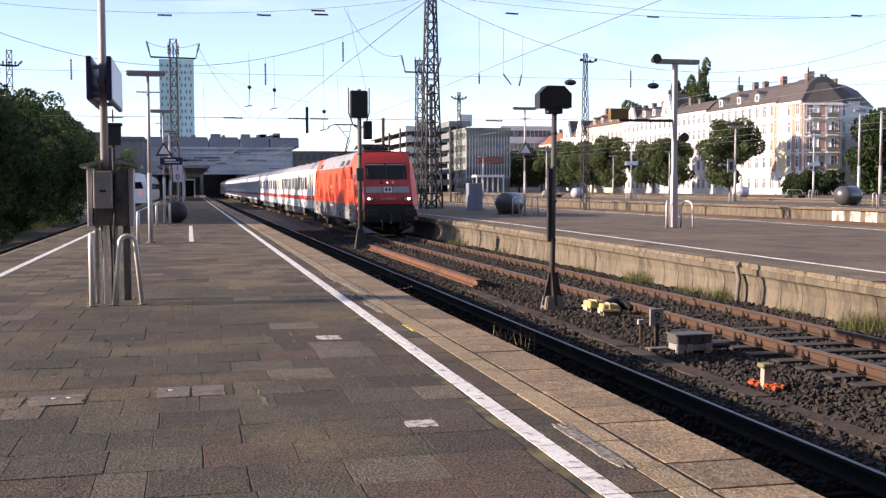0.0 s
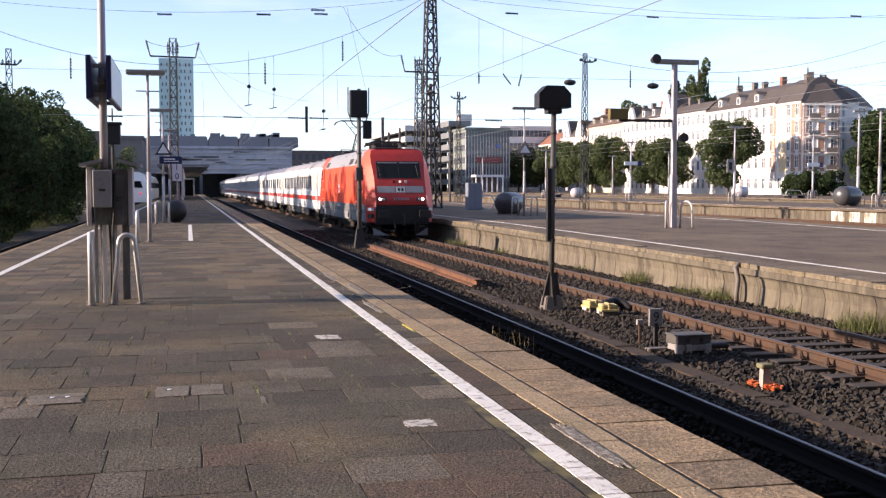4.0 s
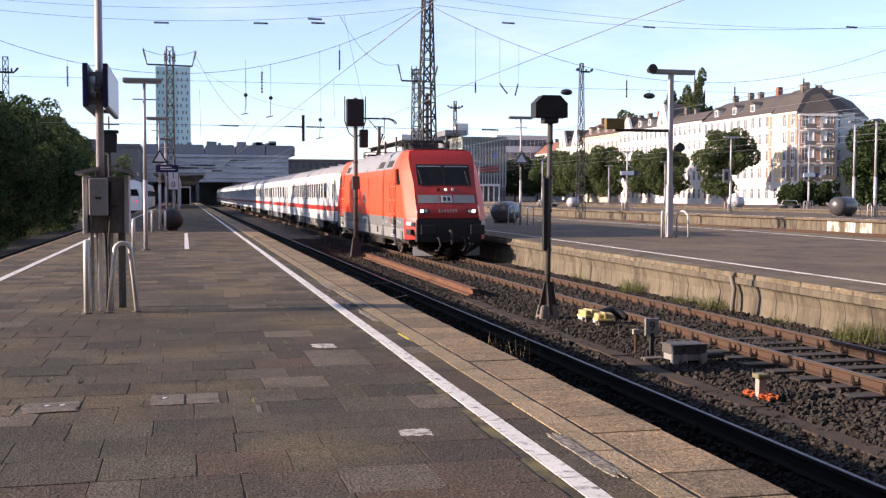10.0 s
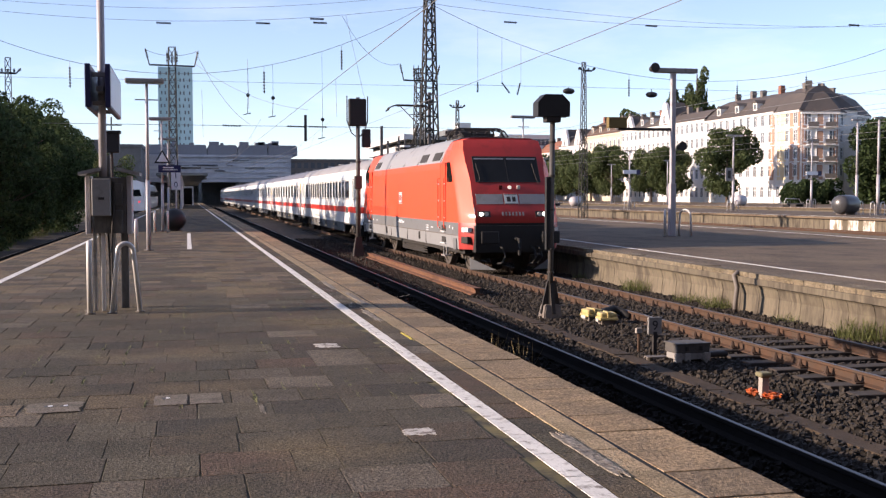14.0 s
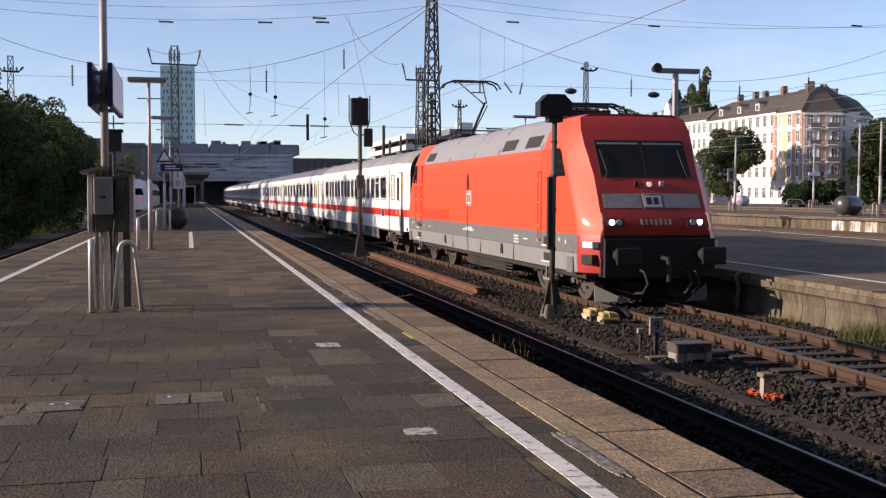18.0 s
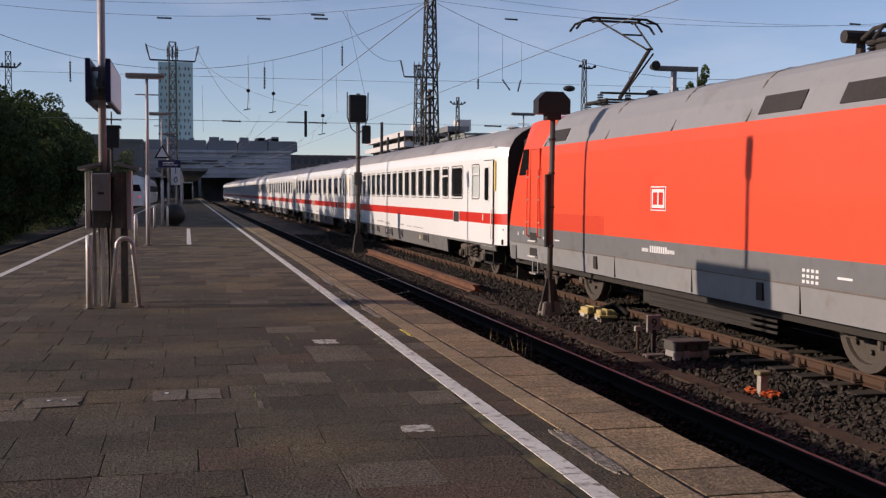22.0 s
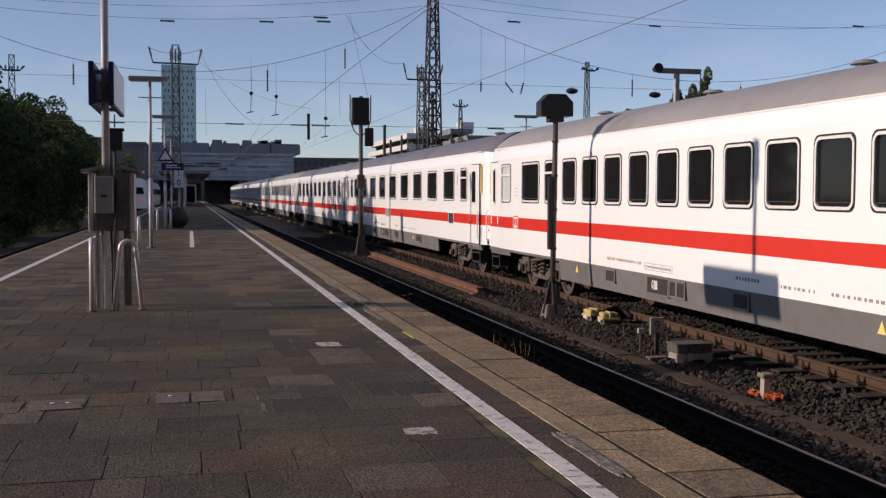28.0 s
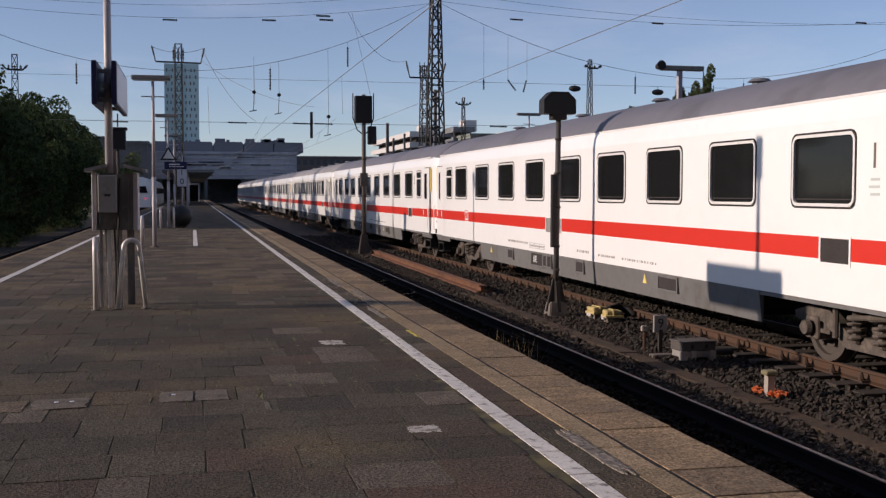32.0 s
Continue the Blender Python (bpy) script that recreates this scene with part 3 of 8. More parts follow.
stones("ballast_stones", 5600, 3.0, 5.15, 7.5, 30, -0.945, 0.055, "loose ballast stones under the platform edge, shade put into their colour", off_rails, SHADED_BED)


# ---- the train: electric engine and a rake of passenger coaches ----
TRAIN_X = 8.95
CURVE = (-201.646, 787.688, -1132.99, 713.694, -249.436, -3.843, 48.891)


def nose_at(t):
    """Where the engine's front stands along the track at t seconds."""
    v = 0.0
    for c in CURVE:
        v = v * (t / 32.0) + c
    return v


def window_frame(name, parent, y0, y1, z0, z1, side, proud=0.012, w=0.026, r=0.09, material=None):
    """A rounded metal surround standing proud of a body side at x = side."""
    def ring(g):
        pts = []
        for cy, cz, a0 in ((y1 - r, z1 - r, 0), (y0 + r, z1 - r, 90), (y0 + r, z0 + r, 180), (y1 - r, z0 + r, 270)):
            for a in (0, 30, 60, 90):
                t = radians(a0 + a)
                pts.append((cy + (r + g) * math.cos(t), cz + (r + g) * math.sin(t)))
        return pts
    out, inn = ring(w), ring(-0.012)
    k = len(out)
    s = 1 if side > 0 else -1
    verts = [(side, *p) for p in out] + [(side + s * proud, *p) for p in out] + [(side + s * proud, *p) for p in inn] + [(side - s * 0.02, *p) for p in inn]
    faces = [(a * k + i, a * k + (i + 1) % k, (a + 1) * k + (i + 1) % k, (a + 1) * k + i) for a in range(3) for i in range(k)]
    return raw(name, verts, faces, material or ALU, parent)


ROLLING = []


def add_wheelset(mesh, parent, y, r):
    ws = new("wheelset", mesh)
    ws.parent = parent
    ws.location = (0, y, r)
    ROLLING.append((ws, y, r))
    return ws


def wheel_mesh(r):
    bm = B()
    rod(bm, (-1.1, 0, 0), (1.1, 0, 0), 0.09, n=12)
    for s in (-1, 1):
        rod(bm, (s * 0.69, 0, 0), (s * 0.795, 0, 0), r, n=36)
        rod(bm, (s * 0.795, 0, 0), (s * 0.845, 0, 0), r, r * 0.98, n=36, caps=False)
        rod(bm, (s * 0.655, 0, 0), (s * 0.69, 0, 0), r + 0.03, n=36)
        rod(bm, (s * 0.7, 0, 0), (s * 0.8, 0, 0), r * 0.8, n=32)
        for k in range(32):
            t0, t1 = radians(11.25 * k), radians(11.25 * k + 11.25)
            ring = [(s * xx, q * r * math.cos(t), q * r * math.sin(t)) for t in (t0, t1) for xx, q in ((0.845, 0.98), (0.845, 0.8), (0.8, 0.78))]
            vs = [bm.verts.new(v) for v in ring]
            bm.faces.new((vs[0], vs[1], vs[4], vs[3]))
            bm.faces.new((vs[1], vs[2], vs[5], vs[4]))
        rod(bm, (s * 0.83, 0, 0), (s * 0.9, 0, 0), 0.17, n=16)
        for a in range(6):
            t = radians(60 * a + 20)
            rod(bm, (s * 0.82, 0.55 * r * math.cos(t), 0.55 * r * math.sin(t)), (s * 0.85, 0.55 * r * math.cos(t), 0.55 * r * math.sin(t)), 0.035, n=8)
    me = bpy.data.meshes.new("wheelset")
    bm.to_mesh(me)
    bm.free()
    me.materials.append(WHEEL)
    return me


COACH_WHEEL, LOCO_WHEEL = wheel_mesh(0.46), wheel_mesh(0.6)


def bogie(parent, y, wheel, r, base, loco=False):
    """A two-axle truck: frames, springs, axle boxes, dampers and its wheelsets."""
    bg = new("bogie")
    bg.parent = parent
    bg.location = (0, y, 0)
    for s in (-1, 1):
        bm = B()
        x = s * 1.0
        h = base / 2
        zc = 0.62 if not loco else 0.78
        prism(bm, [(-h - 0.45, zc + 0.02), (-h - 0.1, zc + 0.12), (-h + 0.35, zc + 0.1), (-0.45, zc - 0.16), (0.45, zc - 0.16), (h - 0.35, zc + 0.1), (h + 0.1, zc + 0.12), (h + 0.45, zc + 0.02),
                   (h + 0.42, zc - 0.08), (h - 0.2, zc - 0.06), (0.5, zc - 0.34), (-0.5, zc - 0.34), (-h + 0.2, zc - 0.06), (-h - 0.42, zc - 0.08)], "x", x - 0.06, x + 0.06)
        part("side_frame", bm, BOGIE, bg)
        for q in (-h, h):
            bm = B()
            bx(bm, x - 0.09, x + 0.16, q - 0.15, q + 0.15, r - 0.15, r + 0.15, 0.03)
            rod(bm, (x + s * 0.14, q, r), (x + s * 0.2, q, r), 0.11, 0.09, 12)
            rod(bm, (x, q - 0.27, r), (x, q - 0.27, r + 0.22), 0.07, n=10)
            rod(bm, (x, q + 0.27, r), (x, q + 0.27, r + 0.22), 0.07, n=10)
            bx(bm, x - 0.05, x + 0.05, q - 0.36, q + 0.36, r - 0.06, r, 0.01)
            part("axle_box", bm, BOGIE, bg)
        for q in (-0.26, 0.26):
            bm = B()
            coil = [(x + s * 0.08 + 0.1 * math.cos(0.9 * k), q + 0.1 * math.sin(0.9 * k), 0.4 + 0.0125 * k) for k in range(36)]
            tube(bm, coil, 0.022, 6)
            rod(bm, (x + s * 0.08, q, 0.38), (x + s * 0.08, q, 0.86), 0.06, n=8)
            part("spring", bm, BOGIE, bg)
        bm = B()
        rod(bm, (x + s * 0.2, -1.15, 0.86), (x + s * 0.2, -0.2, 0.74), 0.055, n=10)
        rod(bm, (x + s * 0.2, -0.2, 0.74), (x + s * 0.2, 0.25, 0.69), 0.035, n=10)
        part("damper", bm, BOGIE, bg)
        bm = B()
        rod(bm, (x + s * 0.14, 0.62, 0.4), (x + s * 0.14, 0.62, 0.95), 0.04, n=8)
        part("damper", bm, BOGIE, bg)
    bm = B()
    bx(bm, -0.95, 0.95, -0.3, 0.3, 0.45, 0.75, 0.03)
    for q in (-base / 2 + 0.62, base / 2 - 0.62):
        bx(bm, -0.9, 0.9, q - 0.1, q + 0.1, 0.3, 0.5, 0.02)
    part("bolster", bm, BOGIE, bg)
    for q in (-base / 2, base / 2):
        add_wheelset(wheel, bg, q, r)
    return bg


# coach: length 26.1, windows from a list; a: open saloon, b: compartments
LEN_C, HALF = 26.3, 1.41
SALOON = [(1.9, 2.66, "frost"), (3.68, 5.0, "wide"), (5.38, 6.19, "split")] + [(6.546 + 1.176 * k, 7.366 + 1.176 * k, "plain") for k in range(12)] + [(20.66, 21.46, "split"), (21.86, 23.14, "wide"), (24.06, 24.86, "frost")]
CABINS = [(1.92, 2.66, "split")] + [(3.42 + 2.32 * k, 4.78 + 2.32 * k, "wide") for k in range(9)] + [(23.78, 24.5, "split")]
DOORS = [(0.64, 1.66), (25.14, 25.96)]


def taper(y):
    """The body draws in at the door ends."""
    e = min(y, LEN_C - y)
    return 0.0 if e > 1.7 else 0.085 * (1 - e / 1.7) + 0.13 * max(0.0, 1 - e / 0.34) ** 2


def coach_roof_profile():
    return [(1.41, 3.08), (1.385, 3.25), (1.33, 3.37), (1.2, 3.55), (0.98, 3.71), (0.66, 3.85), (0.33, 3.92), (0.0, 3.95)]


def make_coach(windows, name_label, first_class, roof_mat, emblem):
    co = thing("passenger_coach", name_label, "train coach", "coaches of the passenger train")
    # side walls, a grid with the window openings left out
    for s in (-1, 1):
        ys = sorted({0.0, LEN_C, 0.06, 0.14, 0.24, 0.34, LEN_C - 0.06, LEN_C - 0.14, LEN_C - 0.24, LEN_C - 0.34, 1.7, LEN_C - 1.7, *[v for w in windows for v in w[:2]]})
        zs = [0.88, 1.40, 1.67, 2.05, 2.93, 3.08]
        verts, faces, mats = [], [], []
        index = {}

        def vert(y, z, d=0.0):
            key = (round(y, 3), z, d)
            if key not in index:
                index[key] = len(verts)
                verts.append((s * (HALF - taper(y) - d), y, z))
            return index[key]
        for ya, yb in zip(ys, ys[1:]):
            for za, zb in zip(zs, zs[1:]):
                hole = za == 2.05 and any(w[0] <= ya + 1e-6 and yb <= w[1] + 1e-6 for w in windows)
                if hole:
                    continue
                faces.append((vert(ya, za), vert(yb, za), vert(yb, zb), vert(ya, zb)))
                mats.append(1 if za == 1.40 else 0)
        for w in windows:
            a, b = w[:2]
            q = [(a, 2.05), (b, 2.05), (b, 2.93), (a, 2.93)]
            for (y1, z1), (y2, z2) in zip(q, q[1:] + q[:1]):
                faces.append((vert(y1, z1), vert(y2, z2), vert(y2, z2, 0.05), vert(y1, z1, 0.05)))
                mats.append(2)
        ob = raw("side_wall", verts, faces, COACH_WHITE, co, "white side with one red stripe")
        ob.data.materials.append(COACH_RED)
        ob.data.materials.append(RUBBER)
        for p, m in zip(ob.data.polygons, mats):
            p.material_index = m
        x = s * HALF
        for a, b, k in windows:
            bm = B()
            x_in = HALF - taper((a + b) / 2) - 0.03
            bx(bm, s * x_in - 0.006, s * x_in + 0.006, a - 0.01, b + 0.01, 2.04, 2.94)
            win = part("window", bm, FROST if k == "frost" else GLASS, co, "frosted toilet window" if k == "frost" else "")
            fr = window_frame("window_frame", win, a + 0.02, b - 0.02, 2.07, 2.91, s * (HALF - taper((a + b) / 2)))
            window_frame("window_seal", win, a - 0.02, b + 0.02, 2.03, 2.95, s * (HALF - taper((a + b) / 2)), 0.006, 0.012, 0.1, RUBBER)
            if k in ("split", "frost"):
                bm = B()
                bx(bm, s * (HALF + 0.008) - 0.015, s * (HALF + 0.008) + 0.004, a, b, 2.66, 2.71)
                part("window_bar", bm, ALU, win)
            elif s < 0:
                # things seen dimly behind the glass: a table edge and curtain rails
                bm = B()
                bx(bm, s * (HALF - 0.022) - 0.002, s * (HALF - 0.022) + 0.002, a + 0.1, b - 0.06, 2.125, 2.14)
                part("ledge", bm, IRON, win)
        for a, b in DOORS:
            xm = HALF - taper((a + b) / 2) + 0.012
            bm = B()
            bx(bm, s * xm - 0.012, s * xm + 0.012, a, b, 0.82, 3.02, 0.01)
            dr = part("door", bm, [COACH_WHITE, COACH_RED, COACH_SKIRT], co, "white folding door with red stripe")
            xo = s * (xm + 0.013)
            bm = B()
            bx(bm, xo - 0.003, xo + 0.003, a + 0.005, b - 0.005, 1.40, 1.67)
            part("stripe", bm, COACH_RED, dr)
            bm = B()
            bx(bm, xo - 0.003, xo + 0.003, a + 0.005, b - 0.005, 0.83, 0.89)
            part("kick_plate", bm, COACH_SKIRT, dr)
            bm = B()
            bx(bm, xo - 0.004, xo + 0.004, a + 0.3, b - 0.28, 1.98, 2.86, 0.002)
            part("door_window", bm, GLASS, dr)
            window_frame("door_window_frame", dr, a + 0.31, b - 0.29, 1.99, 2.85, xo, 0.012, 0.03, 0.08)
            for q in (a + 0.1, b - 0.13):
                bm = B()
                bx(bm, xo - 0.012, xo + 0.014, q - 0.035, q + 0.035, 1.47, 1.64, 0.008)
                part("door_handle", bm, ALU, dr)
            for c0, c1, z0, z1 in ((a - 0.022, a, 0.82, 3.04), (b, b + 0.022, 0.82, 3.04), (a, b, 3.022, 3.04)):
                bm = B()
                bx(bm, s * (xm - 0.008) - 0.012, s * (xm - 0.008) + 0.012, c0, c1, z0, z1)
                part("door_seal", bm, RUBBER, dr)
            q = a - 0.13 if a < 5 else b + 0.1
            bm = B()
            bx(bm, xo - s * 0.04, xo - s * 0.018, q - 0.035, q + 0.035, 2.25, 3.0)
            part("class_band", bm, CLASS_YELLOW if first_class else ALU, co, "yellow first-class band by the door")
            bm = B()
            tube(bm, [(xo + s * 0.0, q + 0.05, 1.0), (xo + s * 0.06, q + 0.05, 1.05), (xo + s * 0.06, q + 0.05, 1.75), (xo, q + 0.05, 1.8)], 0.015, 8)
            part("handrail", bm, ALU, co)
            bm = B()
            for k, zz in enumerate((0.36, 0.62)):
                bx(bm, s * 1.1, s * 1.36, a + 0.12, b - 0.12, zz, zz + 0.03, 0.008)
            bx(bm, s * 1.06, s * 1.12, a + 0.1, b - 0.1, 0.36, 0.86)
            for q2 in (a + 0.1, b - 0.1):
                bx(bm, s * 1.1, s * 1.34, q2 - 0.02, q2 + 0.02, 0.4, 0.85)
            part("door_step", bm, UNDER, co)
        # skirt between the trucks and short skirts at the ends
        for a, b, low in ((0.4, 1.9, 0.72), (5.6, 20.5, 0.44), (24.2, 25.9, 0.72)):
            bm = B()
            prism(bm, [(s * 1.39, 0.88), (s * 1.40, 0.86), (s * 1.36, low), (s * 1.33, low), (s * 1.33, 0.88)], "y", a, b)
            part("skirt", bm, COACH_SKIRT, co)
        for a, b in ((1.9, 5.6), (20.5, 24.2)):
            bm = B()
            bx(bm, s * 1.33, s * 1.39, a, b, 0.82, 0.88)
            part("sill", bm, COACH_SKIRT, co)
        # battery box, vents and plates on the side
        for (a, b, z0, z1, m, nm) in ((*((4.08, 4.72) if windows is SALOON else (3.5, 4.1)), 1.36, 1.66, IRON, "vent"), (8.2, 8.9, 0.63, 0.82, IRON, "equipment_hatch"), (12.5, 12.9, 0.63, 0.82, IRON, "equipment_hatch"), (15.1, 15.9, 0.58, 0.84, UNDER, "equipment_hatch"), (14.5, 14.75, 0.6, 0.82, UNDER, "equipment_hatch"), (14.82, 15.02, 0.6, 0.82, UNDER, "equipment_hatch"), (17.4, 17.8, 0.63, 0.82, IRON, "equipment_hatch"), (13.85, 14.85, 1.35, 1.66, GREY_BOX, "destination_plate")):
            if nm == "destination_plate" and windows is SALOON:
                continue
            bm = B()
            bx(bm, s * (HALF + 0.004), s * (HALF - 0.06), a, b, z0, z1, 0.01)
            ht = part(nm, bm, m, co)
            bm = B()
            for q in ((a - 0.035, a, z0 - 0.035, z1 + 0.035), (b, b + 0.035, z0 - 0.035, z1 + 0.035), (a, b, z0 - 0.035, z0), (a, b, z1, z1 + 0.035)):
                bx(bm, s * (HALF + 0.009), s * (HALF - 0.05), *q)
            part("hatch_frame", bm, COACH_WHITE if z0 > 1.2 else COACH_SKIRT, ht)
        bm = B()
        for k in range(22):
            q = 9.0 + 0.11 * k + (0.3 if k > 13 else 0)
            bx(bm, s * HALF, s * (HALF + 0.003), q, q + rng.choice((0.03, 0.05, 0.07)), 1.0, 1.04)
        for q0, n2 in ((16.2, 19), (12.2, 8)):
            for k in range(n2):
                q = q0 + 0.085 * k
                bx(bm, s * HALF, s * (HALF + 0.003), q, q + rng.choice((0.03, 0.045, 0.06)), 1.02, 1.07)
        for q in (14.95, 15.3, 15.65):
            for a, b, c, d in ((q, q + 0.4, 0.95, 0.957), (q, q + 0.4, 1.06, 1.067), (q, q + 0.007, 0.95, 1.06), (q + 0.393, q + 0.4, 0.95, 1.06)):
                bx(bm, s * HALF, s * (HALF + 0.003), a, b, c, d)
            for k in range(4):
                bx(bm, s * HALF, s * (HALF + 0.003), q + 0.05 + 0.08 * k, q + 0.1 + 0.08 * k, 0.985, 1.025)
        tagged(part("lettering", bm, GREY_BOX, co, "small illegible lettering"), kind="stuff")
        for q in (3.04, 23.6) if windows is SALOON else (3.04,):
            for k in range(3):
                bm = B()
                bx(bm, s * HALF, s * (HALF + 0.003), q - 0.1, q + 0.07 + 0.03 * (k % 2), 2.18 + 0.085 * k, 2.21 + 0.085 * k)
                part("lettering", bm, FROST, co, "small illegible lettering")
        bm = B()
        bx(bm, s * HALF, s * (HALF + 0.004), emblem - 0.2, emblem + 0.2, 1.40, 1.72)
        pl = part("emblem", bm, COACH_WHITE, co, "white plate with two red blocks breaking the stripe")
        for a, b, c, d in ((-0.17, 0.17, 1.41, 1.435), (-0.17, 0.17, 1.685, 1.71), (-0.17, -0.145, 1.435, 1.685), (0.145, 0.17, 1.435, 1.685), (-0.11, -0.02, 1.48, 1.64), (0.02, 0.11, 1.48, 1.64)):
            bm = B()
            bx(bm, s * HALF, s * (HALF + 0.007), emblem + a, emblem + b, c, d)
            part("emblem_block", bm, COACH_RED, pl)
        bm = B()
        bx(bm, s * (HALF + 0.004), s * (HALF - 0.02), 15.5, 15.75, 0.63, 0.8, 0.01)
        part("gauge_plate", bm, WHITE, co, "white plate in an open hatch")
        for q in (9.5, 19.4):
            bm = B()
            prism(bm, [(q - 0.08, 0.66), (q + 0.08, 0.66), (q, 0.82)], "x", s * 1.385, s * 1.4)
            part("warning_mark", bm, CLASS_YELLOW, co, "small yellow warning triangle")
        if first_class:
            text("class_number", "1", 0.42, GREY_DARK, co, Matrix.Translation((s * (HALF + 0.003), 3.04, 2.62)) @ (Matrix(((0, 0, s, 0), (s, 0, 0, 0), (0, 1, 0, 0), (0, 0, 0, 1)))))
    # roof
    pr = coach_roof_profile()
    full = [(x, z) for x, z in pr] + [(-x, z) for x, z in pr[-2::-1]]
    ys = [0.0, 0.06, 0.14, 0.24, 0.34, 0.6, 1.0, 1.7, 3, 8, 13, 18, 23, LEN_C - 1.7, LEN_C - 1.0, LEN_C - 0.6, LEN_C - 0.34, LEN_C - 0.24, LEN_C - 0.14, LEN_C - 0.06, LEN_C]
    verts, faces = [], []
    for y in ys:
        e = min(y, LEN_C - y)
        drop = 0.16 * max(0, 1 - e / 1.0) ** 2
        for x, z in full:
            verts.append((x * (1 - taper(y) / HALF), y, z - drop * (z - 3.08)))
    k = len(full)
    for i in range(len(ys) - 1):
        for j in range(k - 1):
            faces.append((i * k + j, i * k + j + 1, (i + 1) * k + j + 1, (i + 1) * k + j))
    ob = raw("roof", verts, faces, roof_mat, co, "grey curved roof with white eaves", True)
    ob.data.materials.append(COACH_WHITE)
    for i, p in enumerate(ob.data.polygons):
        p.material_index = 1 if i % (k - 1) in (0, 1, k - 2, k - 3) else 0
    for q in (3.5, 8.2, 12.0, 16.4, 21.5):
        bm = B()
        rod(bm, (0, q, 3.9), (0, q, 4.0), 0.12, n=14)
        rod(bm, (0, q, 4.0), (0, q, 4.05), 0.2, 0.14, 14)
        part("roof_vent", bm, roof_mat, co)
    for s in (-1, 1):
        bm = B()
        bx(bm, s * 1.31, s * 1.35, 0.6, LEN_C - 0.6, 3.345, 3.375)
        part("gutter", bm, ALU, co)
    # ends: wall, rubber gangway, buffers, lamps
    for y, d in ((0.0, -1), (LEN_C, 1)):
        bm = B()
        out = [(x * 0.835, z) for x, z in [(1.41, 1.0), *pr[:-1]]]
        prism(bm, out + [(-x, z) for x, z in reversed(out)], "y", y - d * 0.06, y + d * 0.005)
        part("end_wall", bm, RUBBER, co)
        bm = B()
        for z0, z1, x0, x1 in ((0.95, 3.5, -0.8, -0.55), (0.95, 3.5, 0.55, 0.8), (3.25, 3.55, -0.8, 0.8)):
            bx(bm, x0, x1, y, y + d * 0.45, z0, z1, 0.08)
        part("gangway_bellows", bm, RUBBER, co)
        bm = B()
        for s in (-1, 1):
            rod(bm, (s * 0.875, y, 1.06), (s * 0.875, y + d * 0.4, 1.06), 0.1, n=12)
            rod(bm, (s * 0.875, y + d * 0.38, 1.06), (s * 0.875, y + d * 0.44, 1.06), 0.25, n=20)
        part("buffer", bm, IRON, co)
        for s in (-1, 1):
            bm = B()
            bx(bm, s * 1.04, s * 1.15, y + d * 0.005, y + d * 0.03, 1.75, 2.0, 0.01)
            part("tail_lamp", bm, LAMP_RED, co)
    bm = B()
    bx(bm, -1.3, 1.3, 0.1, LEN_C - 0.1, 0.9, 1.03)
    bx(bm, -1.3, 1.3, 5.7, 20.4, 0.62, 0.9)
    bx(bm, -0.95, 0.95, 7, 11, 0.35, 0.62, 0.04)
    bx(bm, -0.95, 0.95, 13.6, 18.5, 0.38, 0.62, 0.04)
    part("underframe", bm, UNDER, co)
    bm = B()
    bx(bm, -1.28, 1.28, 0.1, LEN_C - 0.1, 1.25, 1.3)
    bx(bm, -0.03, 0.03, 0.1, LEN_C - 0.1, 1.3, 3.9)
    part("interior", bm, UNDER, co)
    for y in (3.55, LEN_C - 3.55):
        bogie(co, y, COACH_WHEEL, 0.46, 2.5)
    return co


def mn(z):
    """The nose line: how far back the front's edge lies at the height z."""
    pts = [(0.55, 0.62), (0.9, 0.5), (1.2, 0.46), (1.42, 0.5), (1.81, 0.68), (2.2, 0.88), (2.6, 1.1), (3.01, 1.36), (3.44, 1.6), (3.8, 1.84), (3.95, 2.1)]
    for (a, p), (b, q) in zip(pts, pts[1:]):
        if z <= b:
            return p + (q - p) * max(0, (z - a)) / (b - a)
    return pts[-1][1]


def me_(z):
    """Where the corner panel meets the side."""
    pts = [(0.55, 1.08), (1.4, 1.05), (1.78, 1.17), (2.2, 1.4), (2.62, 1.63), (2.97, 1.9), (3.18, 2.1), (3.8, 2.6)]
    for (a, p), (b, q) in zip(pts, pts[1:]):
        if z <= b:
            return p + (q - p) * max(0, (z - a)) / (b - a)
    return pts[-1][1]


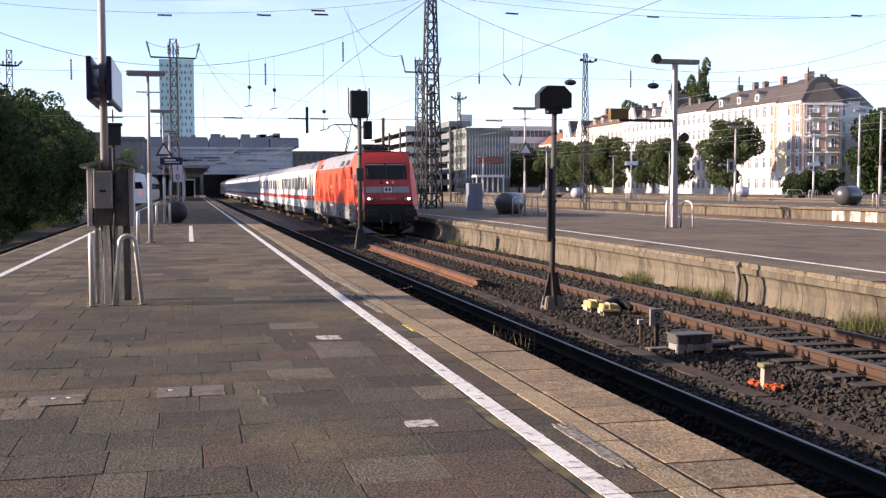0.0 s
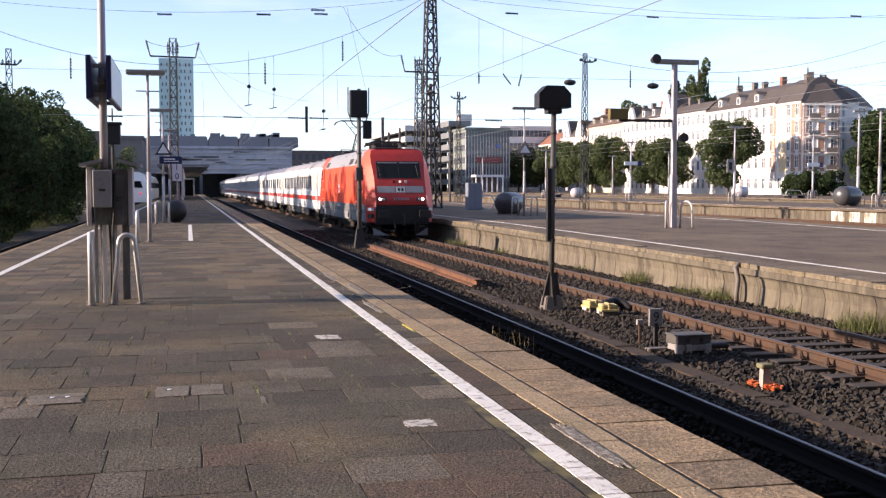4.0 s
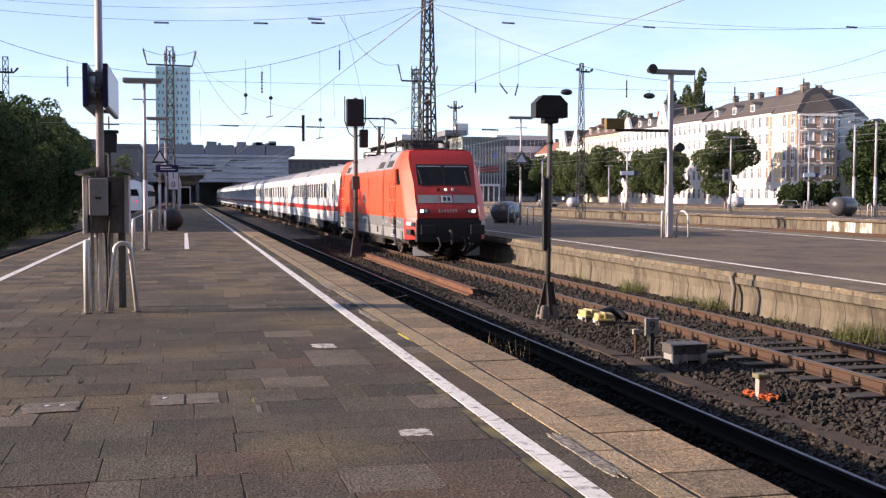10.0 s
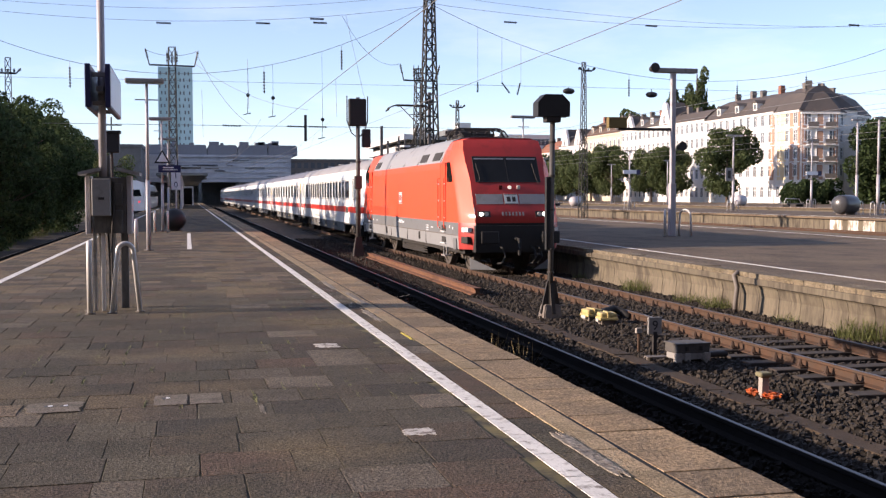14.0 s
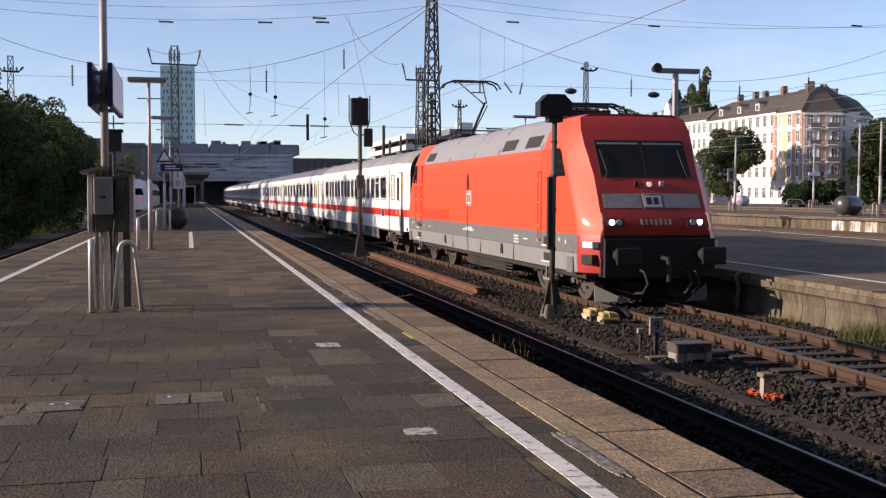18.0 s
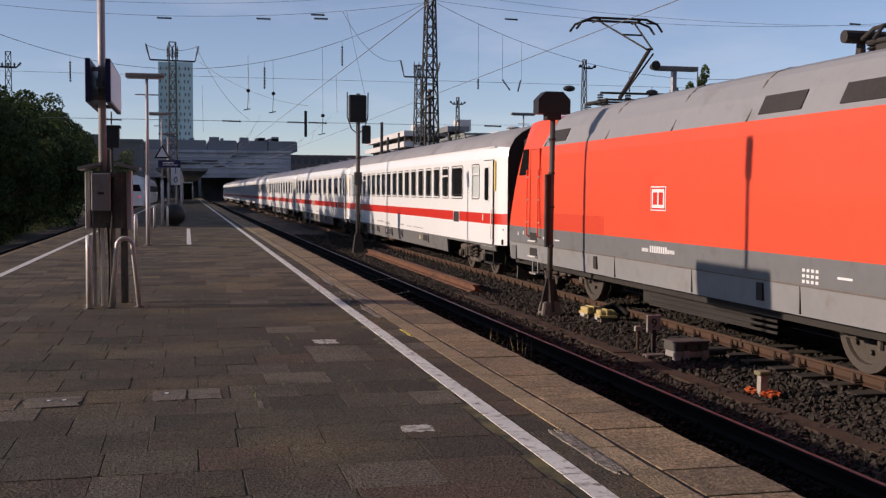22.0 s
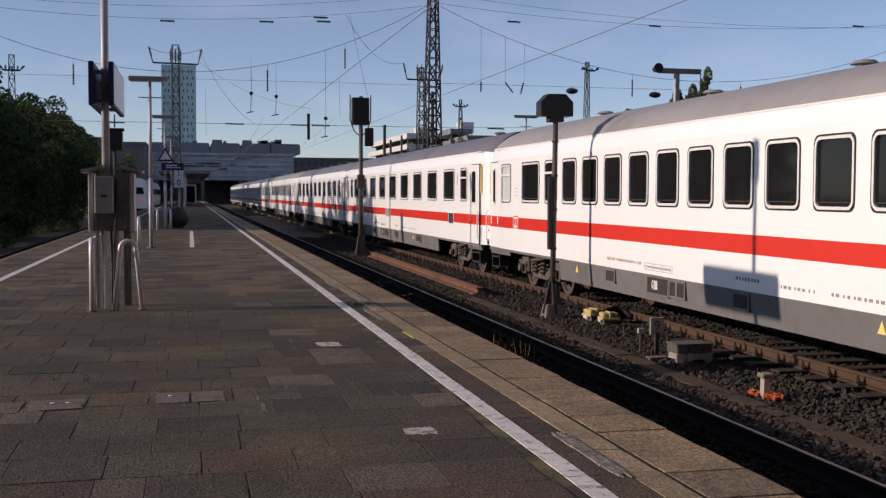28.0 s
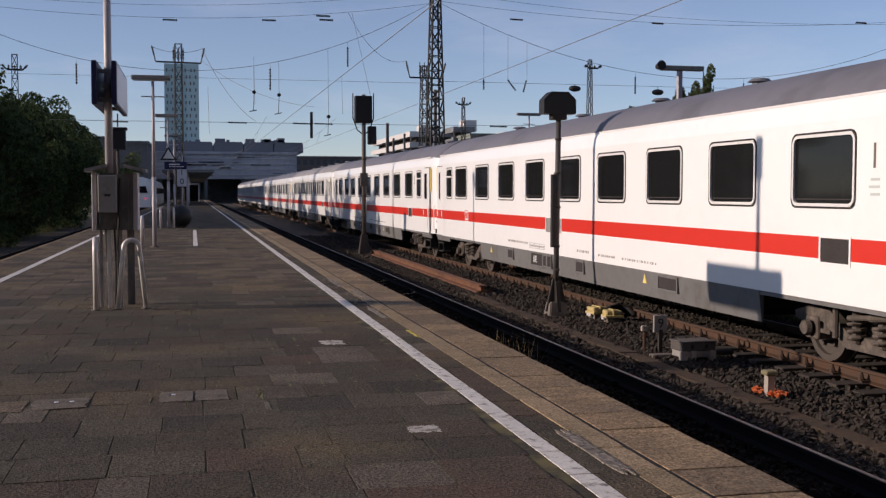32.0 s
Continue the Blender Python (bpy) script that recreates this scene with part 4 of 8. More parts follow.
def make_engine():
    en = thing("electric_locomotive", "red electric locomotive, grey frame, lit headlights, one pantograph raised", "locomotive")
    LEN = 19.1
    SIDE, FRONT, BULGE = 1.475, 1.12, 0.03
    REAR = 1.25
    zs = [0.68, 1.05, 1.43, 1.8, 2.2, 2.6, 3.0, 3.2, 3.55, 3.8, 3.86]
    wid = {0.68: 0.985, 1.05: 1, 1.43: 1, 1.8: 1, 2.2: 1, 2.6: 0.995, 3.0: 0.985, 3.2: 0.97, 3.55: 0.86, 3.8: 0.74, 3.86: 0.6}

    # the cab keeps its width higher up than the roof behind it
    cab = dict(wid)
    cab.update({3.0: 0.99, 3.2: 0.985, 3.55: 0.925, 3.8: 0.83, 3.86: 0.72})

    def brow(z, edge):
        """Half the front's width: it widens towards the roof."""
        return max(edge, FRONT - 0.03 + 0.28 * min(1, max(0, (z - 2.0) / 1.8)) ** 2.4)

    # one lofted shell a side; station list: nose edge, corner, cab back, mid, and mirrored behind
    def corner(z, edge, back):
        """Points round the rounded cab corner, from the front's edge to the side."""
        w = cab[z]
        edge = brow(z, edge)
        f, c = mn(z) - back, me_(z)
        out = []
        for k in range(5):
            t = k / 4
            out.append((w * (edge + (SIDE - edge) * (1 - (1 - t) ** 1.12)), f + (c - f) * t))
        return out

    def stations(z):
        d = 3.32 + 0.32 * max(0, z - 3.2)
        w = wid[z]
        return corner(z, FRONT, 0.0) + [(SIDE * w, d), (SIDE * w, LEN - d)] + [(x, LEN - y) for x, y in reversed(corner(z, REAR, 0.14))]
    for s in (-1, 1):
        verts, faces, mats, soft = [], [], [], []
        for z in zs:
            for x, y in stations(z):
                verts.append((s * x, y, z))
        k = 12
        for i in range(len(zs) - 1):
            for j in range(k - 1):
                faces.append((i * k + j, i * k + j + 1, (i + 1) * k + j + 1, (i + 1) * k + j))
                z = zs[i]
                nose = j in (0, 1, 2, 3, 7, 8, 9, 10)
                soft.append(nose and z < 3.5)
                if z >= 3.2:
                    mats.append(1 if j == 5 else 0)
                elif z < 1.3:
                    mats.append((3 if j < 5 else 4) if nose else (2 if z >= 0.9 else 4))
                else:
                    mats.append(0)
        ob = raw("side_wall", verts, faces, RED, en, "bright red side above a grey frame")
        for m in (ROOF_GREY, LOCO_GREY, RED_SHADED, LOCO_LIGHT):
            ob.data.materials.append(m)
        for p, m, q in zip(ob.data.polygons, mats, soft):
            p.material_index, p.use_smooth = m, q
    # front and back faces, bulging in the middle
    for back in (False, True):
        verts, faces = [], []
        cols = [-1, -0.6, -0.2, 0.2, 0.6, 1]
        for z in zs:
            for c in cols:
                y = mn(z) - BULGE * (1 - c * c) - (0.14 if back else 0) + (0.3 if z < 1.3 else 0)
                verts.append((c * brow(z, REAR if back else FRONT) * cab[z], LEN - y if back else y, z))
        k = len(cols)
        for i in range(len(zs) - 1):
            for j in range(k - 1):
                faces.append((i * k + j, i * k + j + 1, (i + 1) * k + j + 1, (i + 1) * k + j))
        # the front's shade is carried by this darker red
        ob = raw("front", verts, faces, RED_SHADED, en, "sloping red cab front", True)
        ob.data.materials.append(RUBBER)
        for p in ob.data.polygons:
            if p.index < 2 * (k - 1):
                p.material_index = 1
    # roof top
    bm = B()
    bx(bm, -0.885, 0.885, 2.0, LEN - 2.0, 3.8, 3.862)
    part("roof", bm, ROOF_GREY, en, "flat grey roof")
    hump = [(1.09, 3.79), (0.98, 3.885), (0.78, 3.955), (0.45, 4.0), (0.0, 4.015)]
    hump = hump + [(-x, z) for x, z in hump[-2::-1]]
    bm = B()
    prism(bm, hump, "y", 3.6, LEN - 3.6)
    part("roof_hood", bm, ROOF_GREY, en, "raised rounded roof hood")
    for q in (6.9, 9.3, 12.1):
        bm = B()
        prism(bm, [(x * 1.004, z + 0.008) for x, z in hump], "y", q, q + 0.03)
        part("roof_seam", bm, GREY_DARK, en)
    # dark plates on the hood's ends paint the shade of these faces
    for q in (3.585, LEN - 3.615):
        bm = B()
        prism(bm, [(x * 0.985, z - 0.012) for x, z in hump], "y", q, q + 0.03)
        part("hood_end", bm, IRON, en, "end of the roof hood, its shade put into a dark colour")
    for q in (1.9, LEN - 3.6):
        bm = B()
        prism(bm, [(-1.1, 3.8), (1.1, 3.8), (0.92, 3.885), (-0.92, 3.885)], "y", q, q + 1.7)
        part("cab_roof", bm, RED_SHADED, en)

    def slant(y0, y1, z0, z1, out, mi, name, lab=""):
        """A panel lying on the sloping roof side."""
        for s in (-1, 1):
            def at(z):
                t = (z - 3.2) / 0.35 if z <= 3.55 else 1 + (z - 3.55) / 0.25
                return (0.97 - 0.11 * t if t <= 1 else 0.86 - 0.12 * (t - 1)) * SIDE + out
            bm = B()
            vs = [bm.verts.new((s * (at(z) + o), y, z + o * 0.6)) for o in (-0.02, 0.004) for y, z in ((y0, z0), (y1, z0), (y1, z1), (y0, z1))]
            for f in ((0, 1, 2, 3), (4, 5, 6, 7), (0, 1, 5, 4), (1, 2, 6, 5), (2, 3, 7, 6), (3, 0, 4, 7)):
                bm.faces.new([vs[i] for i in f])
            bmesh.ops.recalc_face_normals(bm, faces=bm.faces[:])
            part(name, bm, mi, en, lab)
    for q in (3.7, 5.6, 14.4):
        slant(q, q + 1.05, 3.28, 3.53, 0.012, IRON, "louvre", "dark roof louvre")
    for q in (3.45, 6.9, 9.3, 12.1, 15.6):
        slant(q, q + 0.035, 3.2, 3.78, 0.012, GREY_DARK, "roof_seam")
    # side furniture
    for s in (-1, 1):
        x = s * SIDE

        def plate(name, y0, y1, z0, z1, m, proud=0.012, lab="", bevel=0.004, under=en):
            bm = B()
            bx(bm, x - s * 0.03, x + s * proud, y0, y1, z0, z1, bevel)
            return part(name, bm, m, under, lab)
        for mir in (False, True):
            def f(v):
                return LEN - v if mir else v

            def yy(a, b):
                return (min(f(a), f(b)), max(f(a), f(b)))
            # cab side window, slanted in front
            bm = B()
            prism(bm, [(f(2.44), 2.6), (f(1.78), 2.6), (f(2.1), 3.14), (f(2.18), 3.18), (f(2.44), 3.18)], "x", x - s * 0.02, x + s * 0.006)
            part("cab_window", bm, GLASS, en, "dark cab side window")
            for a, b, c, d in ((2.63, 2.645, 1.44, 3.16), (3.275, 3.29, 1.44, 3.16), (2.645, 3.275, 3.15, 3.165)):
                plate("door_seam", *yy(a, b), c, d, RED_SHADED, 0.009, bevel=0)
            dr = plate("cab_door", *yy(2.66, 3.26), 1.46, 3.15, RED, 0.008, "red cab door")
            for q in (2.58, 3.36):
                bm = B()
                tube(bm, [(x, f(q), 2.72), (x + s * 0.07, f(q), 2.7), (x + s * 0.07, f(q), 1.26), (x, f(q), 1.22)], 0.017, 8)
                hr = part("handrail", bm, RED, en, "red vertical handrail with bright studs")
                for zz in (1.55, 2.05, 2.55):
                    bm = B()
                    ball(bm, (x + s * 0.055, f(q), zz), 0.028, n=8)
                    part("stud", bm, ALU, hr)
            for zz in (1.12, 0.78):
                plate("step_recess", *yy(2.62, 3.12), zz, zz + 0.2, UNDER, 0.006)
                bm = B()
                bx(bm, x - s * 0.02, x + s * 0.05, *yy(2.6, 3.14), zz, zz + 0.03)
                part("step", bm, ALU, en)
            bm = B()
            bx(bm, x - s * 0.2, x + s * 0.02, *yy(2.65, 3.1), 0.4, 0.44)
            for q in (2.68, 3.05):
                bx(bm, x - s * 0.08, x - s * 0.04, *yy(q, q + 0.04), 0.42, 0.75)
            part("step", bm, GREY_BOX, en)
            for q, z0, z1 in ((2.1, 1.25, 1.33), (1.7, 1.22, 1.3), (3.55, 1.2, 1.26)):
                plate("marking", *yy(q, q + 0.06), z0, z1, WHITE, 0.006)
            plate("jacking_point", *yy(1.25, 1.6), 0.66, 0.98, LOCO_GREY, 0.02)
            plate("marking", *yy(4.3, 4.6), 1.2, 1.23, WHITE, 0.005)
        for q in (6.3, 12.36):
            plate("hook_pocket", q, q + 0.16, 0.78, 1.02, IRON, 0.02)
        for q in (5.4, 8.42, 11.5):
            plate("frame_joint", q, q + 0.018, 0.7, 1.05, IRON, 0.004)
        plate("frame_ledge", 1.3, LEN - 1.3, 1.05, 1.075, GREY_DARK, 0.012)
        plate("side_panel", 12.05, 15.68, 1.44, 1.78, RED_PATCH, 0.004, "repainted darker red patch")
        # square emblem: white field, red border and plain blocks
        em = plate("emblem", 9.38, 9.96, 1.92, 2.32, WHITE, 0.007, "white square emblem with two red blocks")
        for a, b, c, d in ((9.4, 9.94, 1.94, 1.965), (9.4, 9.94, 2.275, 2.3), (9.4, 9.425, 1.94, 2.3), (9.915, 9.94, 1.94, 2.3), (9.48, 9.64, 2.02, 2.22), (9.7, 9.86, 2.02, 2.22)):
            plate("emblem_block", a, b, c, d, COACH_RED, 0.010, bevel=0, under=em)
        bm = B()
        for k in range(8):
            bx(bm, x, x + s * 0.004, 9.32 + 0.085 * k, 9.375 + 0.085 * k, 1.23, 1.34)
        for k in range(6):
            bx(bm, x, x + s * 0.004, 10.04 + 0.045 * k, 10.07 + 0.045 * k, 1.23, 1.29)
            bx(bm, x, x + s * 0.004, 9.04 + 0.045 * k, 9.07 + 0.045 * k, 1.24, 1.3)
        for k in range(12):
            bx(bm, x, x + s * 0.004, 5.0 + 0.1 * (k % 4), 5.06 + 0.1 * (k % 4), 1.1 + 0.07 * (k // 4), 1.14 + 0.07 * (k // 4))
        tagged(part("lettering", bm, WHITE, en, "white running number and data as plain bars"), kind="stuff")
    # front and rear end fittings
    for back in (False, True):
        def pt(x, z, out=0.0):
            y = mn(z) - BULGE * (1 - (x / FRONT) ** 2) - out - (0.14 if back else 0)
            return (x, LEN - y if back else y, z)

        def patch(name, x0, x1, z0, z1, m, out=0.012, lab="", n=4, under=en):
            verts = []
            for z in (z0, z1):
                for i in range(n + 1):
                    xx = x0 + (x1 - x0) * i / n
                    verts.append(pt(xx, z, out))
            for z in (z0, z1):
                for i in range(n + 1):
                    xx = x0 + (x1 - x0) * i / n
                    verts.append(pt(xx, z, -0.03))
            k = n + 1
            faces = [(i, i + 1, k + i + 1, k + i) for i in range(n)] + [(i, i + 1, 2 * k + i + 1, 2 * k + i) for i in range(n)] + [(k + i, k + i + 1, 3 * k + i + 1, 3 * k + i) for i in range(n)]
            faces += [(0, k, 3 * k, 2 * k), (n, k + n, 3 * k + n, 2 * k + n)]
            return raw(name, verts, faces, m, under, lab)
        patch("windscreen", -0.955, -0.012, 2.6, 3.31, GLASS, 0.014, "dark windscreen pane")
        patch("windscreen", 0.012, 0.955, 2.6, 3.31, GLASS, 0.014, "dark windscreen pane")
        for a, b, c, d in ((-0.97, 0.97, 3.31, 3.33), (-0.97, 0.97, 2.58, 2.6), (-0.012, 0.012, 2.6, 3.31), (-0.97, -0.955, 2.6, 3.31), (0.955, 0.97, 2.6, 3.31)):
            patch("windscreen_seal", a, b, c, d, RUBBER, 0.018)
        for a, b in ((-0.92, -0.05), (0.05, 0.92)):
            patch("sun_blind", a, b, 3.07, 3.28, BLIND, 0.017, "grey sun blind behind the glass")
        for sx in (-1, 1):
            patch("grey_panel", sx * 0.24, sx * 1.02, 1.96, 2.24, LOCO_LIGHT, 0.012, "light grey band on the cab front")
            lp = patch("lamp_housing", sx * 0.66, sx * 1.03, 1.6, 1.76, IRON, 0.012)
            bm = B()
            c = pt(sx * 0.93, 1.68, 0.012)
            dy = 0.03 if back else -0.03
            rod(bm, c, (c[0], c[1] + dy, c[2]), 0.056, n=20)
            part("headlight", bm, LAMP_OFF if back else LAMP_ON, lp, "lit round headlight" if not back else "unlit headlight")
            bm = B()
            c = pt(sx * 0.78, 1.68, 0.012)
            rod(bm, c, (c[0], c[1] + dy, c[2]), 0.06, n=20)
            part("marker_light", bm, LAMP_OFF, lp)
            c = pt(sx * 0.27, 2.43, 0.012)
            bm = B()
            bx(bm, c[0] - 0.05, c[0] + 0.05, c[1] - 0.03, c[1] + 0.03, c[2] - 0.06, c[2] + 0.06, 0.015)
            part("marker_light", bm, LAMP_RED if sx < 0 else LAMP_OFF, en)
            # buffers and the red corner lamp recess
            bm = B()
            yb = (lambda v: LEN - v if back else v)
            rod(bm, (sx * 0.875, yb(0.6), 1.05), (sx * 0.875, yb(0.12), 1.05), 0.13, n=14)
            rod(bm, (sx * 0.875, yb(0.12), 1.05), (sx * 0.875, yb(-0.12), 1.05), 0.1, n=14)
            bx(bm, sx * 0.62, sx * 1.13, yb(-0.12), yb(-0.17), 0.88, 1.22, 0.03)
            part("buffer", bm, RUBBER, en)
            bm = B()
            tube(bm, [pt(sx * 0.9, 2.55, 0.02), pt(sx * 0.84, 2.66, 0.05), pt(sx * 0.9 if sx < 0 else 0.78, 3.12, 0.05)], 0.01, 6)
            part("wiper", bm, IRON, en)
            # white step plate and dark recess on the corner
            for z0, z1, m, nm in ((1.18, 1.3, WHITE, "corner_plate"), (0.86, 1.04, UNDER, "corner_recess")):
                y0, y1 = mn(z0) + 0.1, mn(z0) + 0.42
                bm = B()
                xa, xb = sx * (FRONT + 0.19), sx * (FRONT + 0.29)
                vs = [(xa, yb(y0), z0), (xb, yb(y1), z0), (xb, yb(y1), z1), (xa, yb(y0), z1)]
                va = [bm.verts.new((v[0] + sx * 0.015, v[1], v[2])) for v in vs] + [bm.verts.new((v[0] - sx * 0.1, v[1], v[2])) for v in vs]
                for fc in ((0, 1, 2, 3), (0, 1, 5, 4), (1, 2, 6, 5), (2, 3, 7, 6), (3, 0, 4, 7)):
                    bm.faces.new([va[i] for i in fc])
                bmesh.ops.recalc_face_normals(bm, faces=bm.faces[:])
                part(nm, bm, m, en)
        c = pt(0.0, 2.43, 0.012)
        bm = B()
        rod(bm, c, (c[0], c[1] + (0.03 if back else -0.03), c[2]), 0.052, n=18)
        part("top_light", bm, LAMP_OFF if back else mat("soft_lamp", (1.0, 0.95, 0.8), 0.3, spread=0, emit=0.35), en, "small centre headlight")
        em = patch("emblem", -0.2, 0.2, 1.96, 2.24, FROST, 0.016, "pale square emblem with two dark blocks", 2)
        for a, b, c2, d in ((-0.13, -0.02, 2.03, 2.17), (0.03, 0.13, 2.03, 2.17), (-0.19, 0.19, 1.97, 1.985), (-0.19, 0.19, 2.215, 2.23)):
            patch("emblem_block", a, b, c2, d, IRON, 0.02, "", 1, em)
        nb = new("running_number")
        nb.parent = en
        for k in range(7):
            xx = -0.3 + 0.1 * k
            bm = B()
            a, b = pt(xx - 0.022, 1.635, 0.0), pt(xx + 0.022, 1.725, 0.002)
            vs = [pt(xx + u, z, o) for o in (0.008, -0.02) for u, z in ((-0.022, 1.635), (0.022, 1.635), (0.022, 1.74), (-0.022, 1.74))]
            vs = [bm.verts.new(v) for v in vs]
            for f in ((0, 1, 2, 3), (0, 1, 5, 4), (1, 2, 6, 5), (2, 3, 7, 6), (3, 0, 4, 7)):
                bm.faces.new([vs[i] for i in f])
            bmesh.ops.recalc_face_normals(bm, faces=bm.faces[:])
            part("number_bar", bm, GREY_BOX, nb)
        # apron, coupling, snow plough
        bm = B()
        yb = (lambda v: LEN - v if back else v)
        prism(bm, [(-1.15, 0.62), (1.15, 0.62), (1.15, 1.36), (-1.15, 1.36)], "y", yb(0.36), yb(0.7))
        part("buffer_beam", bm, RUBBER, en)
        # only the plough's sunlit outer end is modelled, its light put into the grey
        for sx in (-1, 1):
            bm = B()
            vs = [bm.verts.new((sx * a, yb(b), c)) for a, b, c in ((0.55, 0.39, 0.12), (1.2, 0.75, 0.12), (1.2, 0.8, 0.44), (0.68, 0.47, 0.18))]
            bm.faces.new(vs)
            vs2 = [bm.verts.new((v.co.x, v.co.y + (-0.04 if back else 0.04), v.co.z)) for v in vs]
            bm.faces.new(vs2[::-1])
            for i in range(4):
                bm.faces.new((vs[i], vs2[i], vs2[(i + 1) % 4], vs[(i + 1) % 4]))
            bmesh.ops.recalc_face_normals(bm, faces=bm.faces[:])
            part("rail_guard", bm, LOCO_GREY, en, "grey rail guard plate, sunlight put into its tone")
        bm = B()
        tube(bm, [(0, yb(0.36), 1.0), (0, yb(0.0), 0.98), (0, yb(-0.05), 0.75), (0, yb(-0.02), 0.55)], 0.045, 8)
        part("coupling", bm, RUBBER, en, "screw coupling")
        for q in (-0.45, 0.45, 0.62):
            bm = B()
            tube(bm, [(q, yb(0.4), 0.78), (q + 0.04, yb(0.18), 0.72), (q + 0.08, yb(0.1), 0.5), (q + 0.02, yb(0.2), 0.32), (q - 0.05, yb(0.4), 0.3)], 0.028, 8)
            part("brake_hose", bm, RUBBER, en)
        for sx in (-1, 1):
            bm = B()
            tube(bm, [pt(sx * 1.1, 1.52, -0.01), pt(sx * 1.12, 1.55, 0.06), pt(sx * 1.12, 1.82, 0.06), pt(sx * 1.1, 1.86, -0.01)], 0.013, 8)
            part("shunter_grip", bm, LOCO_LIGHT, en)
    # under the frame
    bm = B()
    bx(bm, -1.3, 1.3, 1.0, LEN - 1.0, 0.55, 0.7)
    bx(bm, -1.15, 1.15, 7.2, 11.0, 0.28, 0.62, 0.05)
    part("underframe", bm, UNDER, en)
    for s in (-1, 1):
        bm = B()
        for k, z in enumerate((0.34, 0.42, 0.5)):
            rod(bm, (s * 1.18, 6.4, z - 0.02), (s * 1.18, 10.6, z - 0.04), 0.022, n=8)
        part("pipe", bm, UNDER, en)
    bm = B()
    bx(bm, -1.15, 1.15, 2.8, LEN - 2.8, 0.95, 3.2)
    part("machine_room", bm, UNDER, en)
    for y in (3.6, LEN - 3.6):
        bogie(en, y, LOCO_WHEEL, 0.6, 2.65, True)

    # pantographs: the front one folded, the rear one raised to the wire
    def pantograph(y, up, face):
        pg = new("pantograph")
        pg.parent = en
        pg["label"] = "raised half-arm pantograph" if up else "folded pantograph and roof insulators"
        bm = B()
        half, mid = 0.6, y - 0.3 if up else y
        for sx in (-0.5, 0.5):
            tube(bm, [(sx, mid - half, 4.13), (sx, mid + half, 4.13)], 0.032, 8)
        for q in (-half, 0.0, half):
            tube(bm, [(-0.5, mid + q, 4.13), (0.5, mid + q, 4.13)], 0.022, 8)
        part("base_frame", bm, IRON, pg)
        for sx in (-0.5, 0.5):
            for q in (0.1 - half, half - 0.1):
                bm = B()
                for k in range(4):
                    rod(bm, (sx, mid + q, 3.95 + 0.045 * k), (sx, mid + q, 3.975 + 0.045 * k), 0.075, 0.05, 10)
                part("insulator", bm, IRON, pg)
        h = 5.86 if up else 4.27
        knee = (y + face * (1.85 if up else -0.55), 5.05 if up else 4.25)
        head = (y + face * (0.1 if up else 0.4), h)
        if not up:
            bm = B()
            bx(bm, -0.5, 0.5, y - 0.6, y + 0.6, 3.96, 4.1, 0.03)
            part("drive_box", bm, IRON, pg)
            bm = B()
            rod(bm, (-0.75, y + 0.75, 4.22), (0.75, y + 0.75, 4.22), 0.085, n=12)
            for q in (-0.5, 0.5):
                rod(bm, (q, y + 0.75, 3.96), (q, y + 0.75, 4.22), 0.07, 0.05, 10)
            part("main_switch", bm, IRON, pg)
            bm = B()
            for q in (-0.55, 0.55):
                tube(bm, [(q, y - 0.45, 4.1), (q, y - 0.35, 4.22), (q, y - 0.1, 4.29), (q, y + 0.4, 4.28), (q, y + 0.65, 4.18)], 0.03, 8)
            part("guide_rod", bm, IRON, pg)
        bm = B()
        tube(bm, [(0, y + face * (0.35 if up else -0.2), 4.22), (0, *knee)], 0.04, 10)
        tube(bm, [(0.1, y + face * 0.1, 4.2), (0.1, knee[0] - 0.05 * face, knee[1] - 0.08)], 0.02, 6)
        part("lower_arm", bm, IRON, pg)
        bm = B()
        for sx in (-1, 1):
            tube(bm, [(sx * 0.06, *knee), (sx * 0.4, *head)], 0.02, 8)
        tube(bm, [(-0.2, (knee[0] + head[0]) / 2, (knee[1] + head[1]) / 2), (0.2, (knee[0] + head[0]) / 2, (knee[1] + head[1]) / 2)], 0.02, 6)
        part("upper_arm", bm, IRON, pg)
        bm = B()
        for q in (-0.2, 0.2):
            tube(bm, [(-0.97, head[0] + q, h - 0.22), (-0.85, head[0] + q, h - 0.06), (-0.6, head[0] + q, h + 0.03), (0.6, head[0] + q, h + 0.03), (0.85, head[0] + q, h - 0.06), (0.97, head[0] + q, h - 0.22)], 0.026, 8)
        for sx in (-0.45, 0.45):
            tube(bm, [(sx, head[0] - 0.2, h), (sx, head[0] + 0.2, h)], 0.025, 8)
        part("contact_head", bm, IRON, pg)
        bm = B()
        for sx in (-0.75, -0.15, 0.35, 0.75):
            for k in range(5):
                rod(bm, (sx, mid + face * (half + (0.25 if up else 0.05)), 3.98 + 0.05 * k), (sx, mid + face * (half + (0.25 if up else 0.05)), 4.01 + 0.05 * k), 0.07, 0.05, 10)
        tube(bm, [(-0.75, mid + face * (half + (0.25 if up else 0.05)), 4.24), (0.75, mid + face * (half + (0.25 if up else 0.05)), 4.24), (0.75, mid + face * (half + (0.5 if up else 0.25)), 4.22)], 0.025, 6)
        part("roof_conductor", bm, IRON, pg)
    pantograph(4.95, False, -1)
    pantograph(15.3, True, -1)
    return en


